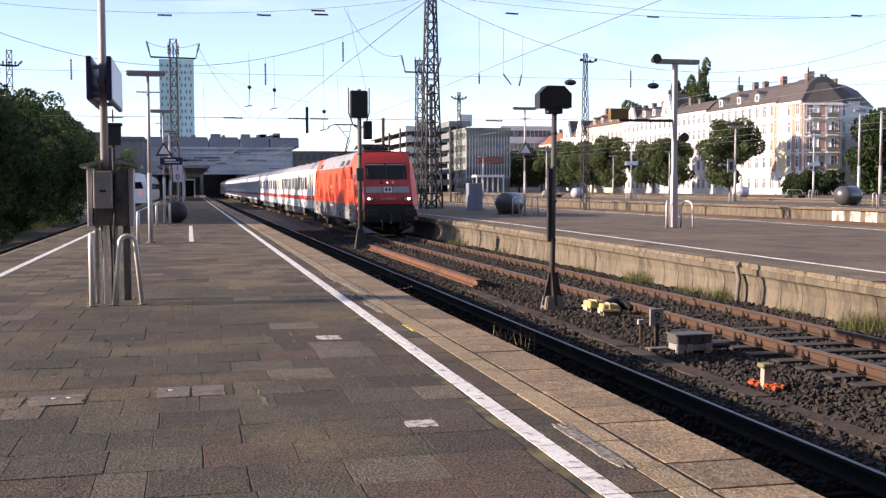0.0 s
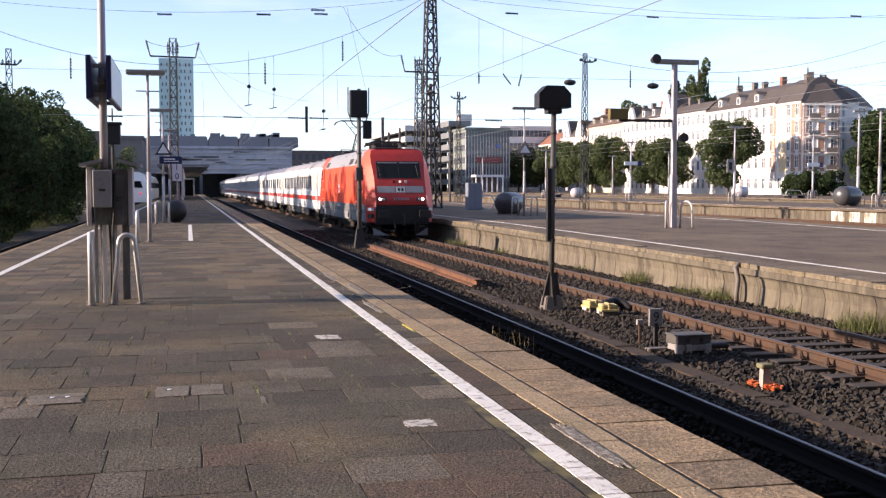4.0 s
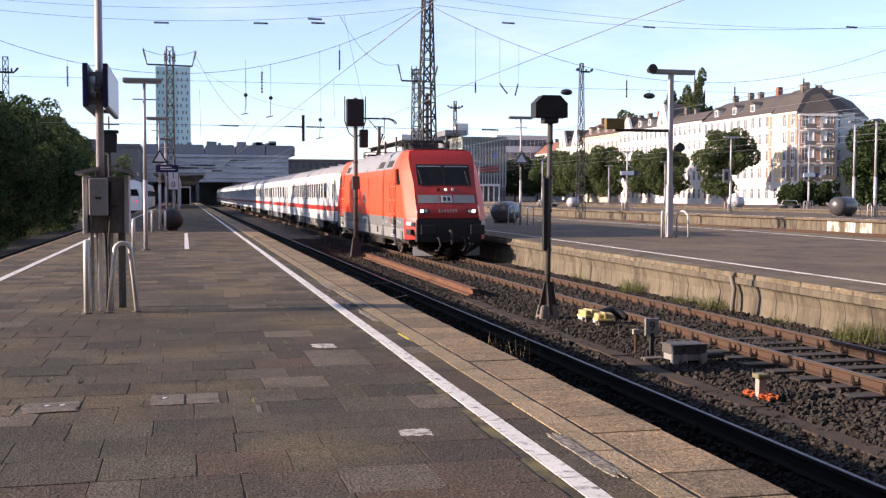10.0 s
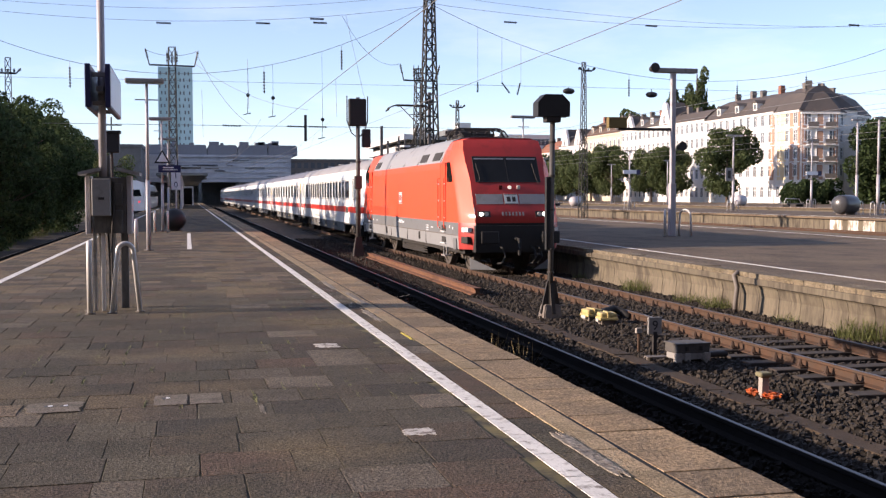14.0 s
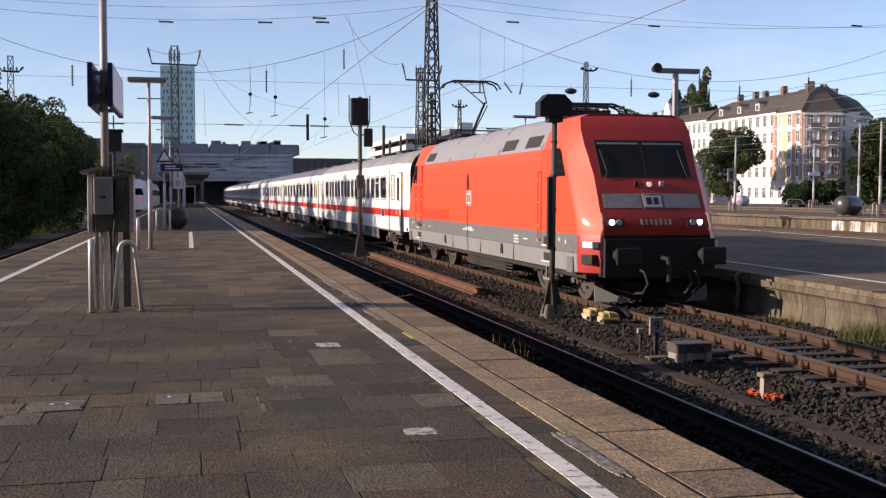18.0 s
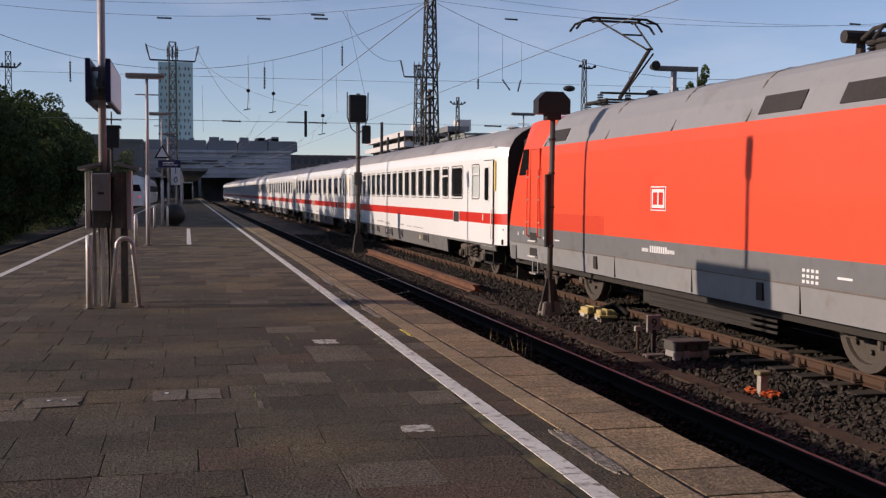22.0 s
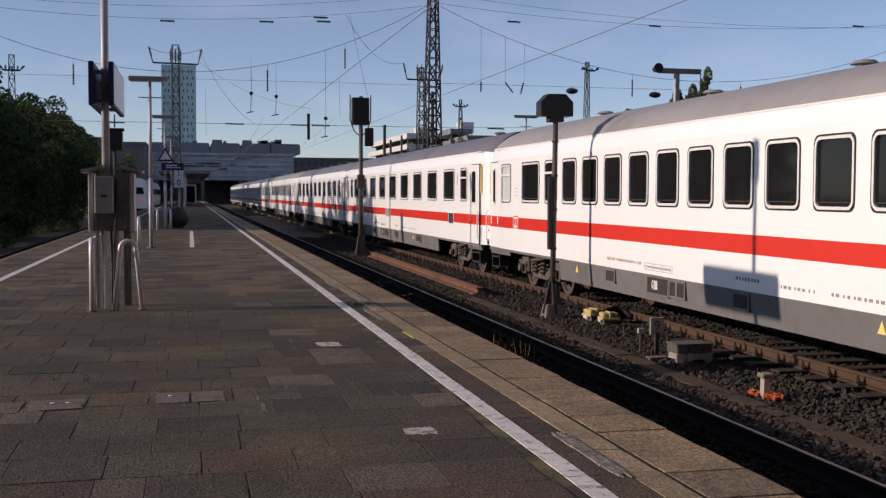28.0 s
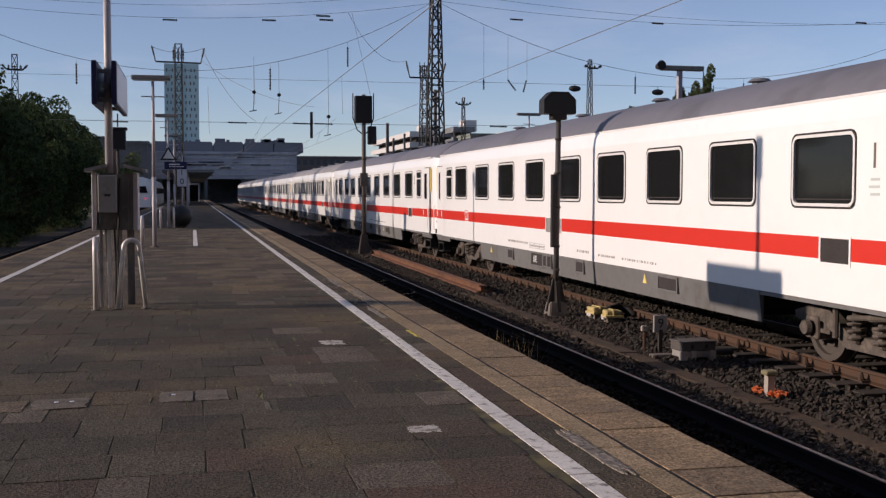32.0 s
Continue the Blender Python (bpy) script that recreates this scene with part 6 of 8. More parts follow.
parking("pale open parking deck seen along its sunlit side", 65.2, 79.5, 330, 404, 6, 3.3, OFFICE_PALE)
parking("grey stepped parking deck with open levels", 75.6, 82.0, 316, 329, 6, 3.45, OFFICE)
ob = block("office_building", "grey-green office block with rows of windows above shops", 76.6, 89.4, 300, 315, 17.6, 5, 15, OFFICE_GREEN, win=(0.6, 0.62))
for k in range(16):
    bm = B()
    x = 76.6 + 12.8 * k / 15
    bx(bm, x - 0.09, x + 0.09, 299.7, 300.02, 4.0, 15.6)
    part("fin", bm, OFFICE_PALE, ob)
for f in range(1, 5):
    bm = B()
    bx(bm, 76.6, 89.4, 299.8, 300.02, 3.52 * f - 0.2, 3.52 * f + 0.25)
    part("sill_band", bm, OFFICE, ob)
ob = block("pale_block", "low pale block with a glazed top storey", 99, 116, 342, 360, 20.6, 5, 12, FACADE, win=(0.9, 0.5))
block("white_building", "white gabled block beyond the street trees", 108, 128, 372, 390, 22, 5, 8, FACADE)
bm = B()
bx(bm, 85.7, 86.7, 299.3, 299.72, 12.4, 13.5)
tagged(part("parking_sign", bm, mat("sign_bright_blue", (0.08, 0.16, 0.5), 0.4, spread=0.08, size=1.0)), "square blue parking sign on the office block", "sign")
bm = B()
bx(bm, 79.7, 87.0, 299.2, 299.66, 8.2, 9.9)
tagged(part("shop_sign", bm, SHOP_RED), "red illegible shop sign on the office block", "sign")


# ---- things on the platform ----
def hoop(label, at, half=0.16, h=0.82, group="guard hoops", r=0.035, splay=0.03):
    ob = thing("guard_hoop", label, "guard rail", group, at=at)
    bm = B()
    pts = [(-half - splay, 0, 0), (-half, 0, h - half)] + [(-half * math.cos(radians(a)), 0, h - half + half * math.sin(radians(a))) for a in range(15, 180, 15)] + [(half, 0, h - half), (half + splay, 0, 0)]
    tube(bm, pts, r, 10)
    part("bent_tube", bm, GALV, ob, "", True)
    for x in (-half - splay, half + splay):
        bm = B()
        rod(bm, (x, 0, 0), (x, 0, 0.015), 0.06, n=12)
        part("foot_plate", bm, GREY_DARK, ob)
    return ob


def t_lamp(x, y, h, arm, label, z=0.0, r=0.047, head=0.12):
    ob = thing("platform_lamp", label, "lamp post", "platform lamps", at=pose(x, y, z))
    bm = B()
    rod(bm, (0, 0, 0), (0, 0, h * 0.42), r * 1.25, n=14)
    rod(bm, (0, 0, h * 0.42), (0, 0, h), r, r * 0.8, 14)
    part("pole", bm, POLE, ob, "", True)
    bm = B()
    bx(bm, arm[0], arm[1], -0.12, 0.12, h, h + head, 0.03)
    hd = part("lamp_head", bm, GREY_BOX, ob)
    bm = B()
    bx(bm, arm[0] + 0.05, arm[1] - 0.05, -0.09, 0.09, h - 0.02, h)
    part("diffuser", bm, FROST, hd)
    bm = B()
    bx(bm, -0.3, 0.3, -0.02, 0.02, h - 0.45, h - 0.42)
    part("cross_bar", bm, POLE, ob)
    bm = B()
    rod(bm, (0, 0, 0), (0, 0, 0.03), r * 2.6, n=14)
    part("base_plate", bm, GREY_DARK, ob)
    return ob


# sign post with a switch cabinet
sp = thing("sign_post", "tall grey post with a blue-backed double platform sign", "sign post", at=pose(-1.02, 14.3, 0))
bm = B()
rod(bm, (0, 0, 1.5), (0, 0, 4.5), 0.05, 0.045, 14)
part("pole", bm, POLE, sp, "", True)
for x in (-0.115, 0.115):
    bm = B()
    bx(bm, x - 0.03, x + 0.03, -0.65, 1.5, 2.5, 3.02, 0.008)
    pn = part("sign_panel", bm, SIGN_BLUE, sp, "blue-edged sign panel")
    bm = B()
    bx(bm, x + 0.028 * (1 if x > 0 else -1), x + 0.034 * (1 if x > 0 else -1), -0.62, 1.47, 2.53, 2.99)
    part("sign_face", bm, WHITE, pn)
bm = B()
for y in (-0.3, 1.1):
    bx(bm, -0.09, 0.09, y - 0.03, y + 0.03, 2.55, 2.6)
    bx(bm, -0.09, 0.09, y - 0.03, y + 0.03, 2.9, 2.95)
bx(bm, -0.04, 0.04, -0.35, 1.15, 2.72, 2.78)
part("bracket", bm, GREY_BOX, sp)
bm = B()
bx(bm, -0.09, 0.09, -0.09, 0.09, 4.3, 4.85, 0.02)
part("loudspeaker", bm, GREY_BOX, sp)

CABINET = mat("cabinet_steel", (0.075, 0.073, 0.07), 0.6, spread=0.35, size=0.3, bump=0.1, stain=(0.15, 0.14, 0.13), stain_at=0.58, stain_size=0.2, streak=0.4)
cb = thing("switch_cabinet", "weathered grey switch cabinet with small roof on steel posts", "cabinet", at=pose(-0.94, 14.4, 0))
bm = B()
bx(bm, -0.2, 0.2, -0.2, 0.3, 0.98, 1.68, 0.015)
body = part("body", bm, CABINET, cb)
for x0, x1, z0, z1 in ((0.03, 0.155, 1.32, 1.6), (0.03, 0.155, 0.98, 1.27)):
    bm = B()
    bx(bm, x0, x1, -0.222, -0.2, z0, z1, 0.008)
    part("hatch", bm, CABINET, body)
bm = B()
tube(bm, [(0.02, -0.22, 0.2), (0.02, -0.23, 0.9), (0.045, -0.23, 1.25), (0.05, -0.225, 1.62)], 0.014, 8)
part("conduit", bm, IRON, body)
bm = B()
bx(bm, -0.2, 0.02, -0.4, -0.2, 1.2, 1.66, 0.012)
bx_ = part("meter_box", bm, GREY_BOX, cb, "grey steel box with a door")
bm = B()
bx(bm, -0.12, -0.05, -0.407, -0.4, 1.4, 1.43)
part("latch", bm, IRON, bx_)
for s, a, b in ((-1, -0.36, -0.1), (1, 0.1, 0.37)):
    bm = B()
    prism(bm, [(a, 1.7), (b, 1.76), (b, 1.8), (a, 1.74)] if s < 0 else [(a, 1.76), (b, 1.7), (b, 1.74), (a, 1.8)], "y", -0.35, 0.35)
    part("roof", bm, GREY_BOX, cb, "small pitched metal roof")
for x in (-0.26, 0.235):
    bm = B()
    bx(bm, x - 0.03, x + 0.03, -0.2, 0.25, 0.97, 1.7, 0.01)
    part("side_panel", bm, POLE, cb)
for x, y, w, m in ((-0.19, -0.1, 0.022, GREY_BOX), (-0.09, -0.12, 0.026, GALV), (0.03, -0.1, 0.035, GREY_BOX), (0.15, 0.28, 0.045, CABINET)):
    bm = B()
    bx(bm, x - w, x + w, y - w, y + w, 0, 0.99, 0.004)
    part("leg", bm, m, cb)
for x, y, r in ((-0.15, 0.26, 0.02), (-0.045, 0.28, 0.016)):
    bm = B()
    tube(bm, [(x, y, 0), (x + 0.01, y, 0.5), (x - 0.01, y, 0.99)], r, 8)
    part("cable_duct", bm, IRON, cb)
bm = B()
bx(bm, -0.13, 0.0, -0.05, 0.1, 1.68, 1.96, 0.01)
part("top_box", bm, GREY_DARK, cb)
hoop("bright bent-tube hoop guarding the cabinet", pose(-0.75, 14.02, 0, 0, 0, 14), 0.095, 0.86, r=0.03, splay=0.075)
hoop("bright bent-tube hoop guarding the cabinet", pose(-1.19, 14.14, 0, 0, 0, 95), h=0.87)

t_lamp(-1.0, 29.85, 4.4, (-0.55, 0.45), "slim grey platform lamp with flat double arm")
t_lamp(-0.97, 45.8, 4.5, (-0.5, 0.42), "slim grey platform lamp with flat double arm")
t_lamp(-1.0, 62, 4.5, (-0.5, 0.42), "slim grey platform lamp farther down the platform")
for k, (x, y) in enumerate(((-1.29, 29.3), (-1.25, 44.5), (-0.75, 44.5))):
    hoop("bright bent-tube hoop beside a lamp post", pose(x, y, 0, 0, 0, 88))
wb = thing("litter_bin", "dark round litter bin on the platform", "bin", at=pose(-0.5, 46.2, 0))
bm = B()
ball(bm, (0, 0, 0.47), 0.46, 1, 1, 1, 20)
part("body", bm, BLACK, wb, "", True)
bm = B()
rod(bm, (0, 0, 0), (0, 0, 0.08), 0.2, n=16)
part("foot", bm, IRON, wb)

# far speaker box on a pole
fb = thing("box_signal", "dark square box with a small mast on a pole", "signal", at=pose(-2.55, 40, 0))
bm = B()
rod(bm, (0, 0, 0), (0, 0, 3.0), 0.05, n=10)
rod(bm, (0, 0, 3.75), (0, 0, 4.2), 0.025, n=8)
part("pole", bm, IRON, fb)
bm = B()
bx(bm, -0.27, 0.27, -0.2, 0.2, 2.95, 3.62, 0.03)
bx(bm, -0.32, 0.32, -0.24, 0.24, 3.62, 3.72, 0.02)
part("box", bm, BLACK, fb)
bm = B()
bx(bm, -0.35, 0.35, -0.02, 0.02, 3.9, 3.94)
part("cross_bar", bm, IRON, fb)

# warning triangle and track number down the platform
ws = thing("warning_sign", "triangular warning sign on a platform post", "sign", at=pose(-0.95, 45.6, 0))
bm = B()
prism(bm, [(-0.32, 2.75), (0.32, 2.75), (0.0, 3.3)], "y", -0.2, -0.17)
part("plate", bm, BLACK, ws)
bm = B()
bx(bm, -0.12, 0.05, -0.18, 0.22, 2.9, 2.96)
part("clamp", bm, IRON, ws)
bm = B()
prism(bm, [(-0.22, 2.81), (0.22, 2.81), (0.0, 3.18)], "y", -0.205, -0.2)
part("face", bm, WHITE, ws)
nb = thing("platform_sign", "dark blue name board under the warning triangle", "sign", at=pose(-0.95, 45.6, 0))
bm = B()
bx(bm, -0.16, 0.72, -0.26, -0.21, 2.38, 2.68, 0.01)
part("board", bm, SIGN_BLUE, nb)
bm = B()
bx(bm, 0.02, 0.6, -0.266, -0.26, 2.47, 2.5)
bx(bm, 0.02, 0.45, -0.266, -0.26, 2.55, 2.6)
part("lettering", bm, WHITE, nb, "small illegible white lettering")
bm = B()
bx(bm, -0.06, 0.06, -0.22, 0.2, 2.5, 2.56)
part("clamp", bm, IRON, nb)
wh = thing("waiting_shelter", "white framed waiting shelter with dark glazing", "shelter", at=pose(-0.2, 172, 0))
for x0, x1 in ((-1.3, -1.12), (0.98, 1.16)):
    bm = B()
    bx(bm, x0, x1, 0, 3.0, 0, 2.6, 0.02)
    part("side_frame", bm, WHITE, wh)
bm = B()
bx(bm, -1.3, 1.16, -0.1, 3.1, 2.6, 2.85, 0.03)
part("roof", bm, WHITE, wh)
bm = B()
bx(bm, -1.12, 0.98, 1.4, 1.46, 0.1, 2.6)
part("glazing", bm, GLASS, wh)
ns = thing("track_number_sign", "white track number sign ten hung over the platform", "sign", at=pose(-0.55, 58, 0))
bm = B()
bx(bm, -0.24, 0.24, -0.04, 0.04, 1.75, 2.7, 0.01)
part("plate", bm, WHITE, ns)
bm = B()
rod(bm, (0.0, 0.1, 0), (0.0, 0.1, 3.4), 0.05, n=10)
part("post", bm, POLE, ns)
text("figure", "1", 0.42, SIGN_BLUE, ns, pose(0, -0.045, 2.46, 90))
text("figure", "0", 0.42, SIGN_BLUE, ns, pose(0, -0.045, 2.0, 90))

# ---- signals between the tracks ----
SIGNAL_POST = mat("signal_post", (0.07, 0.066, 0.064), 0.6, 0.1, spread=0.3, size=0.4, stain=(0.12, 0.09, 0.07), stain_at=0.6, stain_size=0.2, streak=0.3)
s1 = thing("rail_signal", "dark light signal on a grey post with black head", "railway signal", at=pose(6.42, 41.7, -0.9))
bm = B()
rod(bm, (0, 0, 0), (0, 0, 6.1), 0.09, 0.075, 14)
part("post", bm, SIGNAL_POST, s1, "", True)
for x in (-0.42, 0.38):
    bm = B()
    tube(bm, [(x, -0.02, 6.15), (x, 0.0, 5.2), (x * 0.6, 0.0, 4.75), (0.0, 0.0, 4.55)], 0.022, 8)
    part("conduit", bm, IRON, s1)
bm = B()
bx(bm, -0.14, 0.14, -0.12, 0.12, 2.6, 3.1, 0.02)
part("terminal_box", bm, SIGNAL_POST, s1)
for z in (1.4, 2.2, 3.6):
    bm = B()
    rod(bm, (0, 0, z), (0, 0, z + 0.06), 0.105, n=12)
    part("collar", bm, IRON, s1)
bm = B()
bx(bm, -0.36, 0.32, -0.12, 0.12, 5.0, 6.05, 0.05)
part("signal_head", bm, BLACK, s1)
bm = B()
bx(bm, 0.18, 0.5, 0.0, 0.3, 4.2, 4.9, 0.04)
part("signal_head", bm, BLACK, s1)
bm = B()
bmesh.ops.create_cone(bm, cap_ends=True, segments=4, radius1=0.3, radius2=0.15, depth=0.75, matrix=Matrix.Translation((0, 0, 0.375)) @ Matrix.Rotation(radians(45), 4, "Z"))
part("base", bm, IRON, s1)

s2 = thing("rail_signal", "black octagonal signal seen from behind on a slim post", "railway signal", at=pose(6.8, 19.97, -0.95))
bm = B()
rod(bm, (0, 0, 0.2), (0.04, 0, 3.9), 0.055, 0.05, 14)
part("post", bm, SIGNAL_POST, s2, "", True)
for z in (0.9, 1.35, 2.1, 2.75, 3.4):
    bm = B()
    rod(bm, (0.01 * z, 0, z), (0.01 * z, 0, z + 0.04), 0.068, n=12)
    part("collar", bm, IRON, s2)
bm = B()
prism(bm, [(-0.29, 3.9), (0.35, 3.9), (0.35, 4.17), (0.2, 4.32), (-0.14, 4.32), (-0.29, 4.17)], "y", -0.12, 0.2)
part("signal_head", bm, BLACK, s2)
bm = B()
bx(bm, -0.12, 0.18, -0.1, 0.12, 3.79, 3.91, 0.02)
part("head_bracket", bm, IRON, s2)
bm = B()
bx(bm, -0.1, -0.02, -0.05, 0.05, 1.35, 2.75, 0.01)
part("cable_box", bm, BLACK, s2)
bm = B()
prism(bm, [(-0.2, 0.12), (0.22, 0.12), (0.1, 0.75), (-0.06, 0.75)], "y", -0.03, 0.03)
prism(bm, [(-0.2, 0.12), (0.22, 0.12), (0.09, 0.7), (-0.07, 0.7)], "x", -0.02, 0.05)
part("stand", bm, IRON, s2)
bm = B()
bmesh.ops.create_cone(bm, cap_ends=True, segments=4, radius1=0.28, radius2=0.21, depth=0.3, matrix=Matrix.Translation((0.01, 0, 0.15)) @ Matrix.Rotation(radians(45), 4, "Z"))
bmesh.ops.bevel(bm, geom=bm.edges[:], offset=0.02, segments=2, affect="EDGES")
part("base", bm, GREY_DARK, s2, "stained concrete base block")


# ---- small things between the tracks ----
BED = -0.93
for x, y, turn in ((7.42, 19.35, 8), (7.47, 18.72, -6)):
    ob = thing("track_magnet", "yellow-topped track magnet box beside the rail", "signal equipment", "track magnets", at=pose(x, y, BED, 0, 0, turn))
    bm = B()
    bx(bm, -0.17, 0.17, -0.17, 0.17, 0.1, 0.15, 0.012)
    bx(bm, -0.155, 0.155, -0.15, 0.15, 0.14, 0.235, 0.03)
    bx(bm, -0.03, 0.03, -0.165, 0.165, 0.14, 0.25, 0.01)
    part("lid", bm, YELLOW, ob, "faded yellow ribbed lid")
    bm = B()
    bx(bm, -0.13, 0.13, -0.13, 0.13, 0.0, 0.11, 0.01)
    part("body", bm, GREY_DARK, ob)
    bm = B()
    bx(bm, -0.19, -0.15, -0.08, 0.08, 0.06, 0.12, 0.01)
    part("bracket", bm, GALV, ob)
ob = thing("cable_hose", "black looped cable hose beside the rail", "cable", at=pose(7.85, 19.3, BED))
bm = B()
tube(bm, [(-0.25, -0.1, 0.06), (-0.15, 0.15, 0.16), (0.1, 0.3, 0.19), (0.26, 0.2, 0.13), (0.32, 0.0, 0.05)], 0.075, 12)
part("hose", bm, RUBBER, ob, "", True)

ob = thing("number_post", "small grey post with white plate showing nine", "sign", at=pose(6.78, 15.08, BED))
bm = B()
bx(bm, -0.028, 0.028, -0.028, 0.028, 0, 0.34)
part("post", bm, IRON, ob)
bm = B()
bx(bm, -0.11, 0.11, -0.02, 0.02, 0.3, 0.56, 0.012)
pl = part("plate", bm, GREY_BOX, ob, "weathered grey plate")
text("figure", "9", 0.2, BLACK, pl, pose(0, -0.023, 0.43, 90))
ob = thing("marker_peg", "short rusty peg with pale cap in the ballast", "peg", at=pose(6.6, 15.25, BED))
bm = B()
rod(bm, (0, 0, 0), (0, 0, 0.32), 0.025, n=8)
part("peg", bm, RUST, ob)
bm = B()
bx(bm, -0.05, 0.05, -0.03, 0.03, 0.3, 0.38, 0.01)
part("cap", bm, LIGHT_CONCRETE, ob)

ob = thing("junction_box", "grey cable junction box on concrete feet in the ballast", "box", at=pose(6.92, 14.25, BED, 0, 0, 4))
bm = B()
bx(bm, -0.27, 0.25, -0.18, 0.18, 0.15, 0.28, 0.015)
bx(bm, -0.285, 0.265, -0.195, 0.195, 0.27, 0.295, 0.008)
part("lid", bm, LID, ob)
for x in (-0.12, 0.1):
    bm = B()
    bx(bm, x - 0.02, x + 0.02, -0.2, -0.175, 0.19, 0.25, 0.004)
    part("catch", bm, IRON, ob)
bm = B()
bx(bm, -0.25, 0.27, -0.17, 0.17, 0.06, 0.15, 0.01)
part("body", bm, GREY_BOX, ob)
for x in (-0.24, -0.1, 0.2):
    bm = B()
    bx(bm, x - 0.045, x + 0.045, -0.19, -0.09, 0, 0.16, 0.01)
    part("foot", bm, LIGHT_CONCRETE, ob, "pale concrete foot")
bm = B()
bx(bm, 0.3, 0.62, -0.08, 0.08, 0.06, 0.14, 0.03)
part("cable_duct", bm, IRON, ob)
ob = thing("cable_trough", "flat concrete cable trough half buried in ballast", "trough", at=pose(6.45, 14.6, BED))
bm = B()
bx(bm, -0.02, 0.3, -0.08, 0.08, 0, 0.05, 0.01)
part("lid", bm, GREY_DARK, ob)

ob = thing("survey_peg", "white concrete peg sprayed round with orange paint", "peg", at=pose(6.55, 11.5, BED))
bm = B()
prism(bm, [(-0.045, 0), (0.05, 0), (0.042, 0.27), (-0.038, 0.27)], "y", -0.045, 0.045)
part("peg", bm, LIGHT_CONCRETE, ob)
bm = B()
bx(bm, -0.075, 0.08, -0.075, 0.075, 0.25, 0.31, 0.02)
part("cap", bm, mat("mossy_cap", (0.17, 0.155, 0.09), 0.9, spread=0.3, size=0.1), ob, "mossy cap")
g = random.Random(5)
verts, faces = [], []
for k in range(70):
    a, d = g.uniform(0, 6.28), 0.2 * math.sqrt(g.random())
    cx, cy, s = 0.02 + d * math.cos(a) * 0.75, d * math.sin(a) * 1.5, g.uniform(0.02, 0.045)
    z = 0.045 + g.uniform(0, 0.03)
    i = len(verts)
    for b in range(4):
        t = b * 1.57 + a
        verts.append((cx + s * math.cos(t), cy + s * math.sin(t), z + g.uniform(-0.012, 0.012)))
    verts.append((cx, cy, z - 0.03))
    faces += [(i, i + 1, i + 2, i + 3), (i, i + 1, i + 4), (i + 1, i + 2, i + 4), (i + 2, i + 3, i + 4), (i + 3, i, i + 4)]
o = raw("painted_stones", verts, faces, ORANGE, ob, "stones sprayed orange")
o["kind"] = "stuff"

# a spare rail laid on the ballast
ob = thing("spare_rail", "rusty red spare rail lying on the ballast", "rail", at=pose(6.62, 24.7, -0.9, 0, 0, -0.3))
bm = B()
prism(bm, [(-0.16, 0.0), (0.16, 0.0), (0.16, 0.03), (0.05, 0.05), (0.05, 0.13), (0.09, 0.15), (0.09, 0.17), (-0.09, 0.17), (-0.09, 0.15), (-0.05, 0.13), (-0.05, 0.05), (-0.16, 0.03)], "y", 0, 16)
part("rail", bm, RUST_RED, ob)
# cable run parallel to the near track
ob = thing("cable_run", "low concrete cable run along the near track", "trough", at=pose(6.2, 0, -0.955))
RUN = grit("trough_lid", ((0.06, 0.042, 0.029), (0.07, 0.05, 0.034)), (0.035, 0.027, 0.02), 0.4)
for k in range(18):
    bm = B()
    bx(bm, -0.14, 0.14, 0.004, 0.99, 0, 0.05, 0.008)
    o = part("trough_lid", bm, RUN, ob)
    o.matrix_basis = pose(0.012 * math.sin(k) + 0.004 * k, 7 + k, 0.008 * math.sin(1.7 * k), 0, 0, 0.5 * math.sin(2.3 * k))


# weeds
def tuft(name, label, x, y, z, n, h, spread, material, seed, lean=0.35):
    g = random.Random(seed)
    verts, faces = [], []
    for k in range(n):
        a, d = g.uniform(0, 6.28), spread * math.sqrt(g.random())
        bx0, by0 = d * math.cos(a), d * math.sin(a) * 1.4
        hh, w = h * g.uniform(0.25, 1.05), g.uniform(0.003, 0.008)
        t, q = g.uniform(0, 6.28), g.uniform(0, lean) * hh
        ux, uy = math.cos(t + 1.57) * w, math.sin(t + 1.57) * w
        i = len(verts)
        verts += [(bx0 - ux, by0 - uy, 0), (bx0 + ux, by0 + uy, 0), (bx0 + ux * 0.7 + 0.4 * q * math.cos(t), by0 + uy * 0.7 + 0.4 * q * math.sin(t), hh * 0.6),
                  (bx0 - ux * 0.7 + 0.4 * q * math.cos(t), by0 - uy * 0.7 + 0.4 * q * math.sin(t), hh * 0.6), (bx0 + q * math.cos(t) * 1.2, by0 + q * math.sin(t) * 1.2, hh)]
        faces += [(i, i + 1, i + 2, i + 3), (i + 3, i + 2, i + 4)]
    ob = tagged(raw(name, verts, faces, material), label, "weeds", kind="stuff")
    ob.location = (x, y, z)
    return ob


for k, (x, y, n, h, s) in enumerate(((10.85, 25.3, 260, 0.5, 0.35), (10.85, 22.4, 160, 0.36, 0.3), (10.85, 21.0, 220, 0.45, 0.3), (10.82, 15.8, 420, 0.52, 0.4), (10.85, 43.5, 300, 0.45, 0.6), (10.9, 37.5, 120, 0.4, 0.3), (10.9, 33, 60, 0.3, 0.3), (10.9, 29.3, 70, 0.3, 0.25), (10.9, 18.3, 90, 0.3, 0.25))):
    tuft("weeds", "green grass growing at the foot of the platform wall", x, y, -0.97, int(n * 1.2), h * 0.8, s * 1.0, GRASS, 90 + k, 1.0)
tuft("weeds", "dry grass tuft by the platform edge", 3.05, 9.9, -0.6, 60, 0.75, 0.14, DRY_GRASS, 120)
